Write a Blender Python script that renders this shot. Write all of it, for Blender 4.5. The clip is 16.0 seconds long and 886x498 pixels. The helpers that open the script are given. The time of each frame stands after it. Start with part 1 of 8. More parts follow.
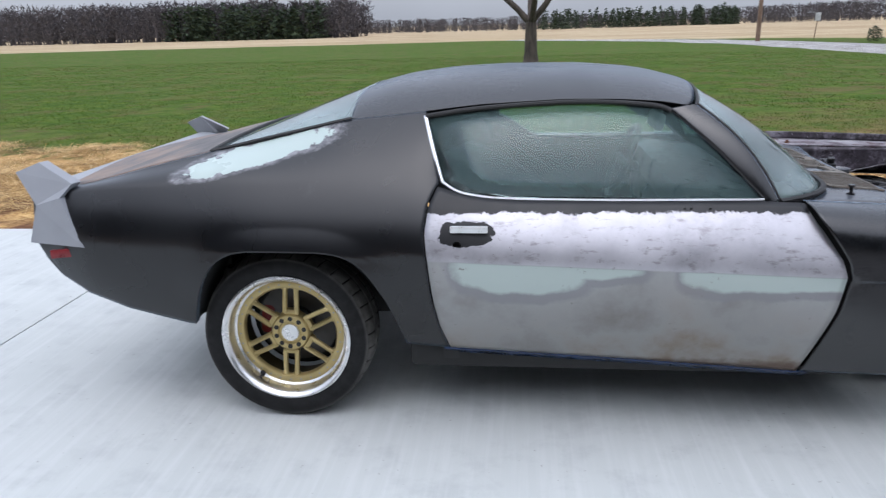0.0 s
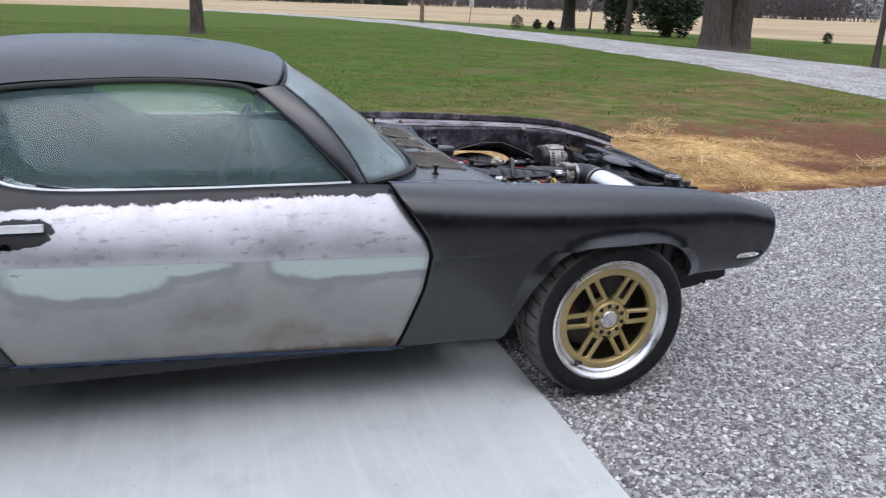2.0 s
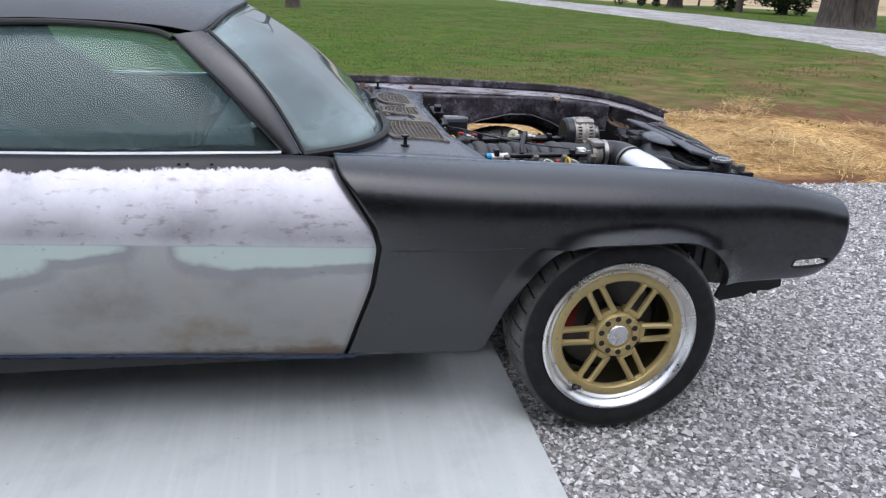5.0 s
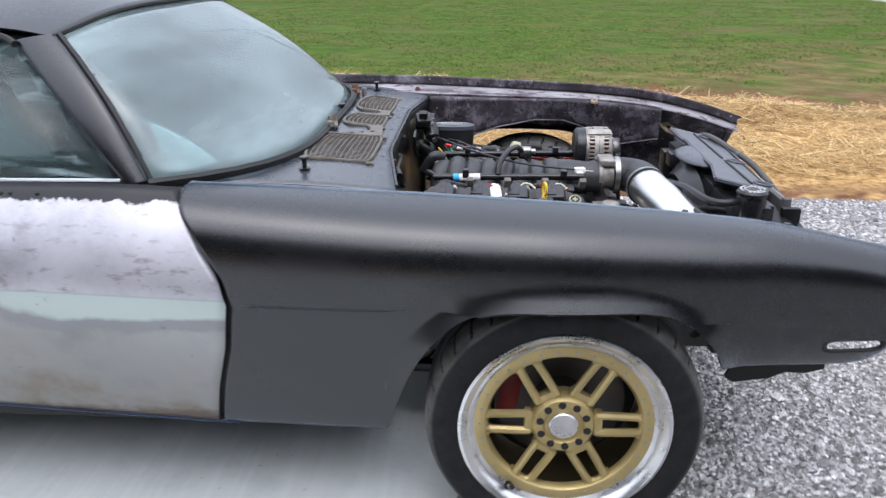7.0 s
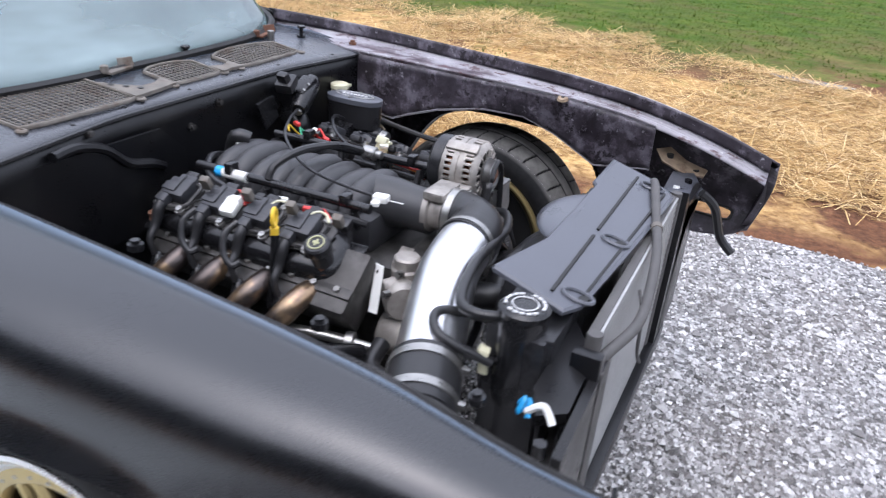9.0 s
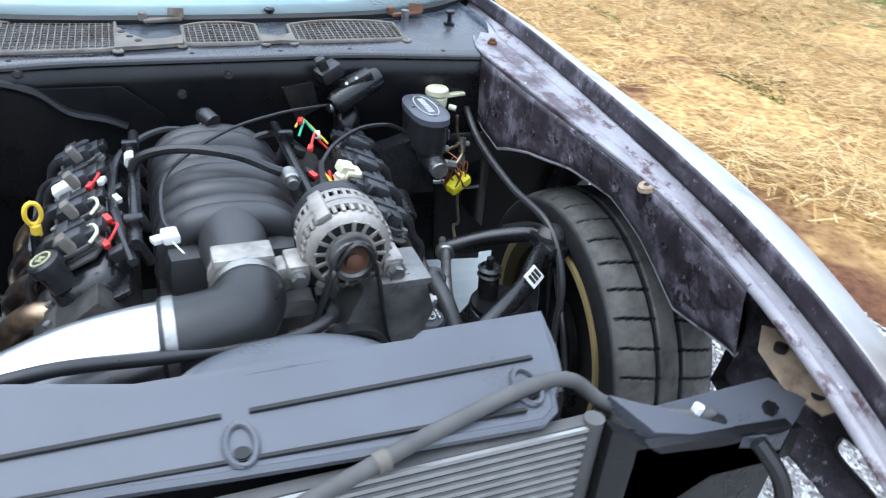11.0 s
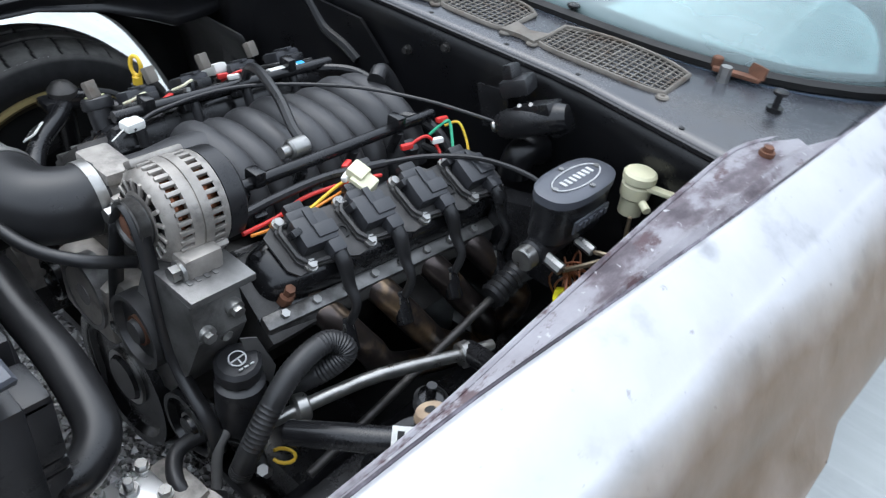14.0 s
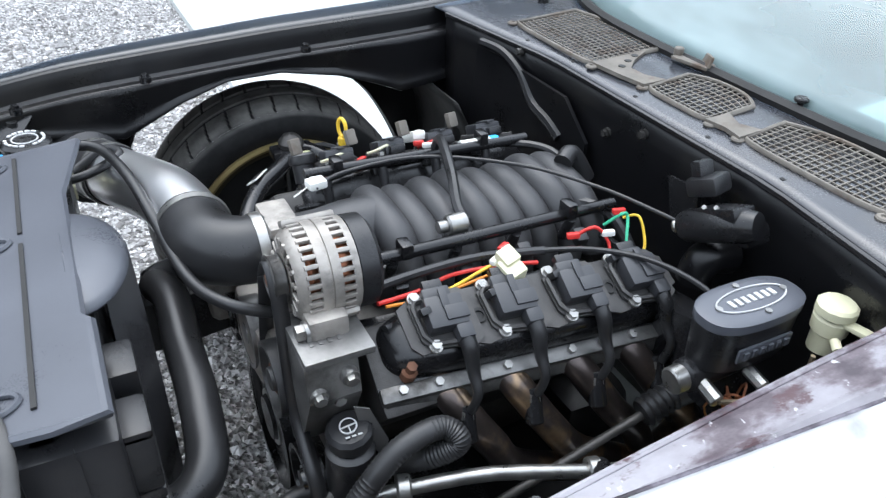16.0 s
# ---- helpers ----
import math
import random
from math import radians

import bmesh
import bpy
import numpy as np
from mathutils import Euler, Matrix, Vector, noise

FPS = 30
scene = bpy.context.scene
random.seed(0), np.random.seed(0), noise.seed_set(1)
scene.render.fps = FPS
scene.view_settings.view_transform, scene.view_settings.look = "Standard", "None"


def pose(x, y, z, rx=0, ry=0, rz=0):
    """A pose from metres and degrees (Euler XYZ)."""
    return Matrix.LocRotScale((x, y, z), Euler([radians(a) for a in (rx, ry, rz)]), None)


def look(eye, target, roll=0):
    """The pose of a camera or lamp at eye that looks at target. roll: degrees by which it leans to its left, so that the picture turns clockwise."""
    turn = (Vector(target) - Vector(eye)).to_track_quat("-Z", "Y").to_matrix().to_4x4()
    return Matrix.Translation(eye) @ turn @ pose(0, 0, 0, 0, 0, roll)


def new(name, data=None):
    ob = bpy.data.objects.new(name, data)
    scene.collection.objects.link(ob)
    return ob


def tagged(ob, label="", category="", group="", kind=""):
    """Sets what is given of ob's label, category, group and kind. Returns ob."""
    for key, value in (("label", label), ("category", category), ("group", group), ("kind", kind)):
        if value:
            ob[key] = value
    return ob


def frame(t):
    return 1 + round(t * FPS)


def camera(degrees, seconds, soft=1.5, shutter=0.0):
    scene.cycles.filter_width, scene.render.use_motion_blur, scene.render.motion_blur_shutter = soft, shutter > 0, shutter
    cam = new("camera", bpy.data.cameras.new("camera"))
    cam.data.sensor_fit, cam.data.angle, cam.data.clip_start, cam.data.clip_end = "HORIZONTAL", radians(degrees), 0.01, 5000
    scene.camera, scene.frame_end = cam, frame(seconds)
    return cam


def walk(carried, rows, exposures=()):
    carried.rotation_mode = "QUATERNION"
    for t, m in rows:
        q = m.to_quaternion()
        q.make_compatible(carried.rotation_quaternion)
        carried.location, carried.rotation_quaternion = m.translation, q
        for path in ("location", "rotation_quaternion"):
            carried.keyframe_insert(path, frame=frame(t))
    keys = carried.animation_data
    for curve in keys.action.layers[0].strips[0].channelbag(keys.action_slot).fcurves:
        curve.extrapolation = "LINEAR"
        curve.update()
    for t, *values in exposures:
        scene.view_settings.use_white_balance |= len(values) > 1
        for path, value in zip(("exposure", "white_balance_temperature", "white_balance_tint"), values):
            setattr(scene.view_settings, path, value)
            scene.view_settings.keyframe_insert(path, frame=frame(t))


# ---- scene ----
cam = camera(61.6, 16.0, soft=1.2, shutter=0.35)
PATH = [
    (0, (0.912, -3.394, 1.484), (0.698, -1.491, 0.907), -1.5),
    (0.5, (0.931, -3.377, 1.482), (0.886, -1.463, 0.904), -1.2),
    (1, (1.029, -3.358, 1.49), (1.293, -1.469, 0.89), 0.7),
    (1.5, (1.156, -3.333, 1.471), (1.641, -1.488, 0.869), 1.9),
    (2, (1.266, -3.279, 1.488), (1.856, -1.476, 0.855), 2.3),
    (2.5, (1.375, -3.173, 1.45), (2.001, -1.383, 0.815), 2.8),
    (3, (1.47, -3.003, 1.453), (2.121, -1.233, 0.786), 3.1),
    (3.5, (1.609, -2.936, 1.442), (2.129, -1.125, 0.771), 4.3),
    (6, (2.016, -2.747, 1.339), (2.267, -0.896, 0.622), 0.0),
    (6.5, (2.243, -2.583, 1.362), (2.378, -0.729, 0.625), -1.2),
    (7, (2.552, -2.413, 1.361), (2.449, -0.555, 0.628), -0.2),
    (7.5, (2.809, -2.175, 1.34), (2.614, -0.333, 0.586), 1.2),
    (8, (3.059, -1.915, 1.349), (2.72, -0.115, 0.544), 2.0),
    (8.5, (3.355, -1.697, 1.355), (2.758, 0.016, 0.515), 3.3),
    (9, (3.566, -1.405, 1.356), (2.843, 0.229, 0.458), 4.9),
    (11.5, (3.938, 0.169, 1.351), (2.282, 0.538, 0.292), 5.6),
    (12, (3.847, 0.461, 1.358), (2.17, 0.541, 0.271), 6.7),
    (12.5, (3.814, 0.673, 1.358), (2.16, 0.359, 0.277), 8.0),
    (13, (3.749, 0.821, 1.373), (2.214, 0.194, 0.255), 6.9),
    (13.5, (3.558, 0.861, 1.329), (2.099, 0.086, 0.201), 8.3),
    (14, (3.373, 0.895, 1.34), (2.08, -0.07, 0.158), 8.2),
    (14.5, (3.221, 0.951, 1.337), (2.156, -0.242, 0.136), 6.8),
    (15, (3.178, 0.959, 1.348), (2.268, -0.363, 0.153), 4.6),
    (15.5, (3.183, 0.952, 1.356), (2.341, -0.449, 0.203), 3.8),
    (16, (3.195, 0.946, 1.364), (2.398, -0.512, 0.251), 2.8),
]
EXPOSURES = [(0.0, -0.24, 6080, 14), (1.0, -0.18, 6120, 14), (2.0, -0.25, 6150, 15), (3.5, -0.23, 6150, 14), (6.0, -0.05, 6180, 14), (7.0, 0.17, 6200, 14), (8.0, 0.35, 6150, 17), (9.0, 0.33, 6080, 17),
             (11.5, 0.62, 5600, 6), (12.0, 0.22, 5850, 7), (12.5, 0.02, 6000, 8), (13.5, 0.02, 6050, 8), (14.0, 0.22, 6050, 8), (15.0, 0.44, 6080, 8), (16.0, 0.58, 6100, 8)]
walk(cam, [(t, look(e, g, r)) for t, e, g, r in PATH], EXPOSURES)

# ---------------------------------------------------------------- light
world = bpy.data.worlds.new("overcast_sky")
scene.world = world
world.use_nodes = True
wn = world.node_tree
wn.nodes.clear()
sky = wn.nodes.new("ShaderNodeTexSky")
sky.sky_type = "NISHITA"
sky.sun_disc = False
sky.sun_elevation = radians(68)
sky.sun_rotation = radians(180)
sky.air_density, sky.dust_density, sky.ozone_density = 1.0, 3.0, 1.0
soft_sky = wn.nodes.new("ShaderNodeHueSaturation")
soft_sky.inputs["Saturation"].default_value = 0.42
soft_sky.inputs["Value"].default_value = 1.6
cloud = wn.nodes.new("ShaderNodeTexNoise")
cloud.inputs["Scale"].default_value = 2.2
cloud.inputs["Detail"].default_value = 5.0
cramp = wn.nodes.new("ShaderNodeMapRange")
cramp.inputs["From Min"].default_value, cramp.inputs["From Max"].default_value = 0.3, 0.7
cramp.inputs["To Min"].default_value, cramp.inputs["To Max"].default_value = 0.82, 1.12
cmul = wn.nodes.new("ShaderNodeVectorMath")
cmul.operation = "SCALE"
back = wn.nodes.new("ShaderNodeBackground")
back.inputs["Strength"].default_value = 0.15
wout = wn.nodes.new("ShaderNodeOutputWorld")
wn.links.new(sky.outputs["Color"], soft_sky.inputs["Color"])
wn.links.new(cloud.outputs["Fac"], cramp.inputs["Value"])
veil = wn.nodes.new("ShaderNodeMix")
veil.data_type = "RGBA"
veil.inputs[0].default_value = 0.72
veil.inputs[7].default_value = (5.2, 5.55, 6.05, 1)
wn.links.new(soft_sky.outputs["Color"], veil.inputs[6])
wn.links.new(veil.outputs[2], cmul.inputs[0])
high = wn.nodes.new("ShaderNodeTexCoord")
split = wn.nodes.new("ShaderNodeSeparateXYZ")
lift = wn.nodes.new("ShaderNodeMapRange")
lift.inputs["To Min"].default_value, lift.inputs["To Max"].default_value = 0.86, 2.35
both = wn.nodes.new("ShaderNodeMath")
both.operation = "MULTIPLY"
wn.links.new(high.outputs["Generated"], split.inputs[0])
wn.links.new(split.outputs["Z"], lift.inputs["Value"])
wn.links.new(lift.outputs["Result"], both.inputs[0])
wn.links.new(cramp.outputs["Result"], both.inputs[1])
wn.links.new(both.outputs[0], cmul.inputs["Scale"])
wn.links.new(cmul.outputs["Vector"], back.inputs["Color"])
wn.links.new(back.outputs["Background"], wout.inputs["Surface"])

sun_data = bpy.data.lights.new("veiled_sun", "SUN")
sun_data.energy, sun_data.angle, sun_data.color = 0.55, radians(70), (1.0, 0.97, 0.93)
sun = new("veiled_sun", sun_data)
sun.matrix_world = look((0.0, -4.5, 11.1), (0.0, 0, 0))


# ---------------------------------------------------------------- materials
class Mat:
    """A small builder of node materials."""

    def __init__(self, name, color=(0.5, 0.5, 0.5), rough=0.5, metal=0.0):
        self.m = bpy.data.materials.new(name)
        self.m.use_nodes = True
        self.t = self.m.node_tree
        self.p = self.t.nodes["Principled BSDF"]
        self.out = self.t.nodes["Material Output"]
        self.p.inputs["Base Color"].default_value = (*color, 1)
        self.p.inputs["Roughness"].default_value = rough
        self.p.inputs["Metallic"].default_value = metal
        self.co = None

    def n(self, kind, **values):
        node = self.t.nodes.new(kind)
        for key, value in values.items():
            node.inputs[key.replace("_", " ")].default_value = value
        return node

    def link(self, a, b):
        self.t.links.new(a, b)

    def coords(self):
        if not self.co:
            self.co = self.t.nodes.new("ShaderNodeTexCoord").outputs["Object"]
        return self.co

    def noise(self, scale, detail=4.0, rough=0.55, stretch=None, vec=None):
        node = self.n("ShaderNodeTexNoise", Scale=scale, Detail=detail, Roughness=rough)
        src = vec or self.coords()
        if stretch:
            mp = self.t.nodes.new("ShaderNodeMapping")
            mp.inputs["Scale"].default_value = stretch
            self.link(src, mp.inputs["Vector"])
            src = mp.outputs["Vector"]
        self.link(src, node.inputs["Vector"])
        return node.outputs["Fac"]

    def ramp(self, fac, stops):
        node = self.t.nodes.new("ShaderNodeValToRGB")
        els = node.color_ramp.elements
        while len(els) < len(stops):
            els.new(0.5)
        for el, (at, c) in zip(els, stops):
            el.position = at
            el.color = (*c, 1) if len(c) == 3 else c
        self.link(fac, node.inputs["Fac"])
        return node.outputs["Color"]

    def span(self, fac, a, b, c=0.0, d=1.0):
        node = self.n("ShaderNodeMapRange")
        for key, value in (("From Min", a), ("From Max", b), ("To Min", c), ("To Max", d)):
            node.inputs[key].default_value = value
        self.link(fac, node.inputs["Value"])
        return node.outputs["Result"]

    def mix(self, fac, a, b):
        node = self.t.nodes.new("ShaderNodeMix")
        node.data_type = "RGBA"
        if isinstance(fac, float):
            node.inputs[0].default_value = fac
        else:
            self.link(fac, node.inputs[0])
        for value, slot in ((a, 6), (b, 7)):
            if isinstance(value, tuple):
                node.inputs[slot].default_value = (*value, 1)
            else:
                self.link(value, node.inputs[slot])
        return node.outputs[2]

    def math(self, op, a, b=0.0, c=None):
        node = self.t.nodes.new("ShaderNodeMath")
        node.operation = op
        for value, slot in ((a, 0), (b, 1), (c, 2)):
            if value is None:
                continue
            if isinstance(value, (int, float)):
                node.inputs[slot].default_value = value
            else:
                self.link(value, node.inputs[slot])
        return node.outputs[0]

    def xyz(self):
        node = self.t.nodes.new("ShaderNodeSeparateXYZ")
        self.link(self.coords(), node.inputs[0])
        return node.outputs

    def color(self, src):
        self.link(src, self.p.inputs["Base Color"])
        return self

    def roughness(self, src):
        self.link(src, self.p.inputs["Roughness"])
        return self

    def bump(self, src, strength=0.3, distance=0.002):
        node = self.n("ShaderNodeBump", Strength=strength, Distance=distance)
        self.link(src, node.inputs["Height"])
        self.link(node.outputs["Normal"], self.p.inputs["Normal"])
        return self


def worn(name, color, rough, metal=0.0, vary=0.25, scale=9.0, grain=220.0, bump=0.15, rough_vary=0.12, dirt=None, spec=0.5, dust=0.0):
    """A surface with soft blotches, fine grain and uneven gloss."""
    a = Mat(name, color, rough, metal)
    big, fine = a.noise(scale, 5.0), a.noise(grain, 2.0)
    lo, hi = tuple(c * (1 - vary) for c in color), tuple(min(1.0, c * (1 + vary)) for c in color)
    col = a.mix(a.span(big, 0.3, 0.7), lo, hi)
    if dirt:
        col = a.mix(a.span(a.noise(scale * 0.6, 6.0, 0.65), 0.52, 0.7), col, dirt)
    a.color(col)
    a.roughness(a.span(a.math("ADD", a.math("MULTIPLY", big, 0.7), a.math("MULTIPLY", fine, 0.3)), 0.3, 0.7, rough - rough_vary, rough + rough_vary))
    a.p.inputs["Specular IOR Level"].default_value = spec
    a.p.inputs["Sheen Weight"].default_value = dust
    a.p.inputs["Sheen Roughness"].default_value = 0.3
    a.p.inputs["Sheen Tint"].default_value = (0.58, 0.76, 1.0, 1)
    if bump:
        a.bump(fine, bump, 0.001)
    return a.m


M_BLACK = worn("satin_black_primer", (0.0022, 0.0027, 0.0042), 0.29, spec=0.88, dust=0.42, vary=0.2, scale=3.0, grain=500, bump=0.05, rough_vary=0.08)
M_BAY = worn("bay_black_paint", (0.006, 0.006, 0.007), 0.33, spec=0.4, vary=0.3, scale=6.0, bump=0.06, dirt=(0.018, 0.017, 0.016))
M_BLACK_METAL = worn("gloss_black_metal", (0.010, 0.010, 0.011), 0.24, spec=0.5, vary=0.3, bump=0.05)
M_BLACK_PLASTIC = worn("black_plastic", (0.018, 0.018, 0.0195), 0.32, vary=0.25, scale=14, grain=900, bump=0.12)
M_INTAKE = worn("grained_intake_plastic", (0.038, 0.038, 0.040), 0.42, vary=0.2, scale=14, grain=700, bump=0.3)
M_RUBBER = worn("hose_rubber", (0.018, 0.018, 0.019), 0.36, vary=0.3, scale=12, bump=0.1)
# Seal and underbody black; also colours in the shade of holes, grooves and wells.
M_DULL_BLACK = worn("dull_black_parts_and_shade", (0.012, 0.012, 0.012), 0.6)
M_HOLE = worn("unlit_hole", (0.002, 0.002, 0.002), 0.9, spec=0.05)
M_COWL = worn("satin_black_cowl_paint", (0.034, 0.036, 0.042), 0.26, spec=0.95, dust=0.3, vary=0.25, scale=5, grain=400, bump=0.06, dirt=(0.045, 0.04, 0.036))
M_GREYPANEL = worn("satin_grey_black_panel", (0.085, 0.090, 0.105), 0.33, vary=0.15, scale=5, grain=400, bump=0.06)
M_CHROME = worn("polished_aluminium_tube", (0.88, 0.88, 0.89), 0.3, 1.0, vary=0.05, scale=6, bump=0.02, rough_vary=0.05)
M_LIP = worn("machined_rim_lip", (0.8, 0.8, 0.8), 0.3, 1.0, vary=0.08, scale=20, bump=0.05, rough_vary=0.08)
M_GOLD = worn("gold_wheel_paint", (0.50, 0.395, 0.18), 0.38, 0.66, vary=0.14, scale=9, grain=600, bump=0.06)
M_CAST = worn("cast_aluminium", (0.35, 0.325, 0.295), 0.5, 0.5, vary=0.25, scale=30, grain=500, bump=0.35, dirt=(0.16, 0.15, 0.14))
M_DULLCAST = worn("dirty_cast_bracket", (0.19, 0.187, 0.182), 0.40, 0.7, vary=0.4, scale=18, grain=400, bump=0.35, dirt=(0.05, 0.047, 0.044))
M_COILPLATE = worn("dusty_dark_coil_plate", (0.062, 0.06, 0.059), 0.55, 0.3, vary=0.35, scale=22, grain=500, bump=0.25, dirt=(0.085, 0.08, 0.075))
M_COILBODY = worn("faded_coil_plastic", (0.033, 0.034, 0.038), 0.38, vary=0.2, scale=20, grain=600, bump=0.12)
M_BARREL = worn("dull_olive_gold_barrel", (0.07, 0.056, 0.028), 0.5, 0.4, vary=0.2)
M_TAN = worn("rust_stained_tan_bracket", (0.36, 0.27, 0.18), 0.7, vary=0.35, scale=25, dirt=(0.14, 0.08, 0.05))
M_OLIVEPRINT = worn("yellow_grey_print", (0.42, 0.42, 0.24), 0.6, vary=0.2)
M_BLOCK = worn("greasy_engine_casting", (0.07, 0.067, 0.064), 0.5, 0.6, vary=0.4, scale=22, grain=400, bump=0.4, dirt=(0.03, 0.027, 0.024))
M_STEEL = worn("zinc_steel", (0.36, 0.355, 0.34), 0.34, 0.9, vary=0.2, scale=40, bump=0.1)
M_RUST = worn("rusty_steel", (0.16, 0.075, 0.045), 0.75, 0.3, vary=0.4, scale=30, bump=0.4)
M_COPPER = worn("copper_windings", (0.32, 0.13, 0.07), 0.45, 0.8, vary=0.3, scale=60)
M_SPOILER = worn("grey_primer_spoiler", (0.30, 0.315, 0.34), 0.55, vary=0.08, scale=5, grain=500, bump=0.08)
M_RED = worn("red_plastic", (0.55, 0.03, 0.025), 0.4)
M_YELLOW = worn("yellow_plastic", (0.75, 0.5, 0.04), 0.4)
M_TAPE = worn("yellow_tape", (0.85, 0.72, 0.02), 0.5)
M_WHITE = worn("white_plastic", (0.72, 0.72, 0.68), 0.4, vary=0.1)
M_CREAM = worn("cream_nylon", (0.62, 0.6, 0.42), 0.42, vary=0.12)
M_BLUE = worn("blue_wire", (0.02, 0.3, 0.62), 0.4)
M_GREENWIRE = worn("green_wire", (0.05, 0.4, 0.22), 0.4)
M_ORANGE = worn("orange_wire", (0.75, 0.25, 0.03), 0.4)
M_MARKER = worn("dull_red_lens", (0.22, 0.025, 0.03), 0.35, vary=0.2, scale=30)
M_CALIPER = worn("red_caliper_paint", (0.2, 0.014, 0.012), 0.5)
M_DISC = worn("brake_disc_steel", (0.10, 0.095, 0.09), 0.45, 0.8)
M_FIN = worn("condenser_fins", (0.42, 0.42, 0.41), 0.5, 0.6, vary=0.12, scale=30)
M_CLOTH = worn("dark_seat_cloth", (0.035, 0.037, 0.04), 0.85, vary=0.2, grain=300, bump=0.06)
M_HOSEGREY = worn("dusty_grey_loom", (0.085, 0.082, 0.08), 0.7, vary=0.2, scale=20)
M_HOSEDARK = worn("dusty_black_hose", (0.03, 0.03, 0.031), 0.42, vary=0.3, scale=20)
M_BRASSPIPE = worn("dull_brass_pipe", (0.34, 0.28, 0.2), 0.35, 0.9, vary=0.2, scale=30)
M_GRILLE = worn("dusty_cowl_grille", (0.15, 0.135, 0.115), 0.7, vary=0.25, scale=30, dirt=(0.09, 0.06, 0.04))
M_LETTER = worn("pale_lettering", (0.5, 0.5, 0.5), 0.5)
M_BLUESILL = worn("blue_sill_paint", (0.012, 0.03, 0.085), 0.3, vary=0.25)


def tyre_rubber():
    a = Mat("tyre_rubber", (0.02, 0.02, 0.021), 0.72)
    x, y, z = a.xyz()
    r = a.math("SQRT", a.math("ADD", a.math("MULTIPLY", x, x), a.math("MULTIPLY", z, z)))
    dust = a.math("MULTIPLY", a.span(a.noise(14, 6.0, 0.65), 0.3, 0.62, 0.25, 1.0), a.span(r, 0.312, 0.330, 0.1, 1.0))
    s = a.math("MULTIPLY", a.math("ABSOLUTE", y), 9.434)
    crown = a.math("ADD", r, a.math("MULTIPLY", a.math("POWER", s, 4.0), 0.013))
    groove = a.math("MULTIPLY", a.span(crown, 0.3362, 0.3335), a.span(r, 0.321, 0.324))
    dust = a.math("MULTIPLY", dust, a.math("SUBTRACT", 1.0, groove))
    a.p.inputs["Specular IOR Level"].default_value = 0.28
    wall = a.span(r, 0.318, 0.312)
    tone = a.mix(a.span(a.noise(30, 4.0, 0.6), 0.35, 0.7), (0.007, 0.007, 0.0075), (0.016, 0.016, 0.0165))
    a.color(a.mix(a.math("MULTIPLY", dust, a.math("SUBTRACT", 1.0, wall)), tone, (0.15, 0.145, 0.135)))
    a.bump(a.noise(160, 3.0), 0.25, 0.001)
    return a.m


def glass(name, tint, haze, haze_color, ior=1.5, patchy=0.06):
    """Tinted, slightly dusty window glass; the film can also hold a painted sky reflection."""
    a = Mat(name)
    clear = a.n("ShaderNodeBsdfTransparent", Color=(*tint, 1))
    film = a.n("ShaderNodeBsdfDiffuse", Color=(*haze_color, 1))
    gloss = a.n("ShaderNodeBsdfGlossy", Roughness=0.03)
    fres = a.n("ShaderNodeFresnel", IOR=ior)
    m1, m2 = a.t.nodes.new("ShaderNodeMixShader"), a.t.nodes.new("ShaderNodeMixShader")
    a.link(a.span(a.noise(2.2, 4.0, 0.6, (1.0, 0.5, 2.0)), 0.35, 0.65, haze * (1 - patchy), haze * (1 + patchy)), m1.inputs["Fac"])
    a.link(clear.outputs[0], m1.inputs[1])
    a.link(film.outputs[0], m1.inputs[2])
    a.link(fres.outputs[0], m2.inputs["Fac"])
    a.link(m1.outputs[0], m2.inputs[1])
    a.link(gloss.outputs[0], m2.inputs[2])
    a.link(m2.outputs[0], a.out.inputs["Surface"])
    return a.m


M_TYRE = tyre_rubber()
M_GLASS = glass("dusty_teal_side_glass", (0.86, 0.95, 0.945), 0.115, (0.27, 0.40, 0.40), 1.38)
# Windscreen film: dust, paled and made patchy to stand for reflected clouds.
M_SCREEN = glass("pale_teal_windscreen", (0.62, 0.80, 0.80), 0.31, (0.54, 0.71, 0.72), 1.7, 0.45)


def blob(a, centre, size, wobble, scale, soft=0.06):
    """1 inside an uneven blotch about a centre, 0 outside."""
    x, y, z = a.xyz()
    dx = a.math("DIVIDE", a.math("SUBTRACT", x, centre[0]), size[0])
    dz = a.math("DIVIDE", a.math("SUBTRACT", z, centre[1]), size[1])
    d = a.math("ADD", a.math("POWER", a.math("ABSOLUTE", dx), 2.6), a.math("POWER", a.math("ABSOLUTE", dz), 2.6))
    d = a.math("ADD", d, a.math("MULTIPLY", a.math("SUBTRACT", a.noise(scale, 5.0, 0.6), 0.5), wobble))
    return a.span(d, 1.0 - soft, 1.0 + soft, 1.0, 0.0)


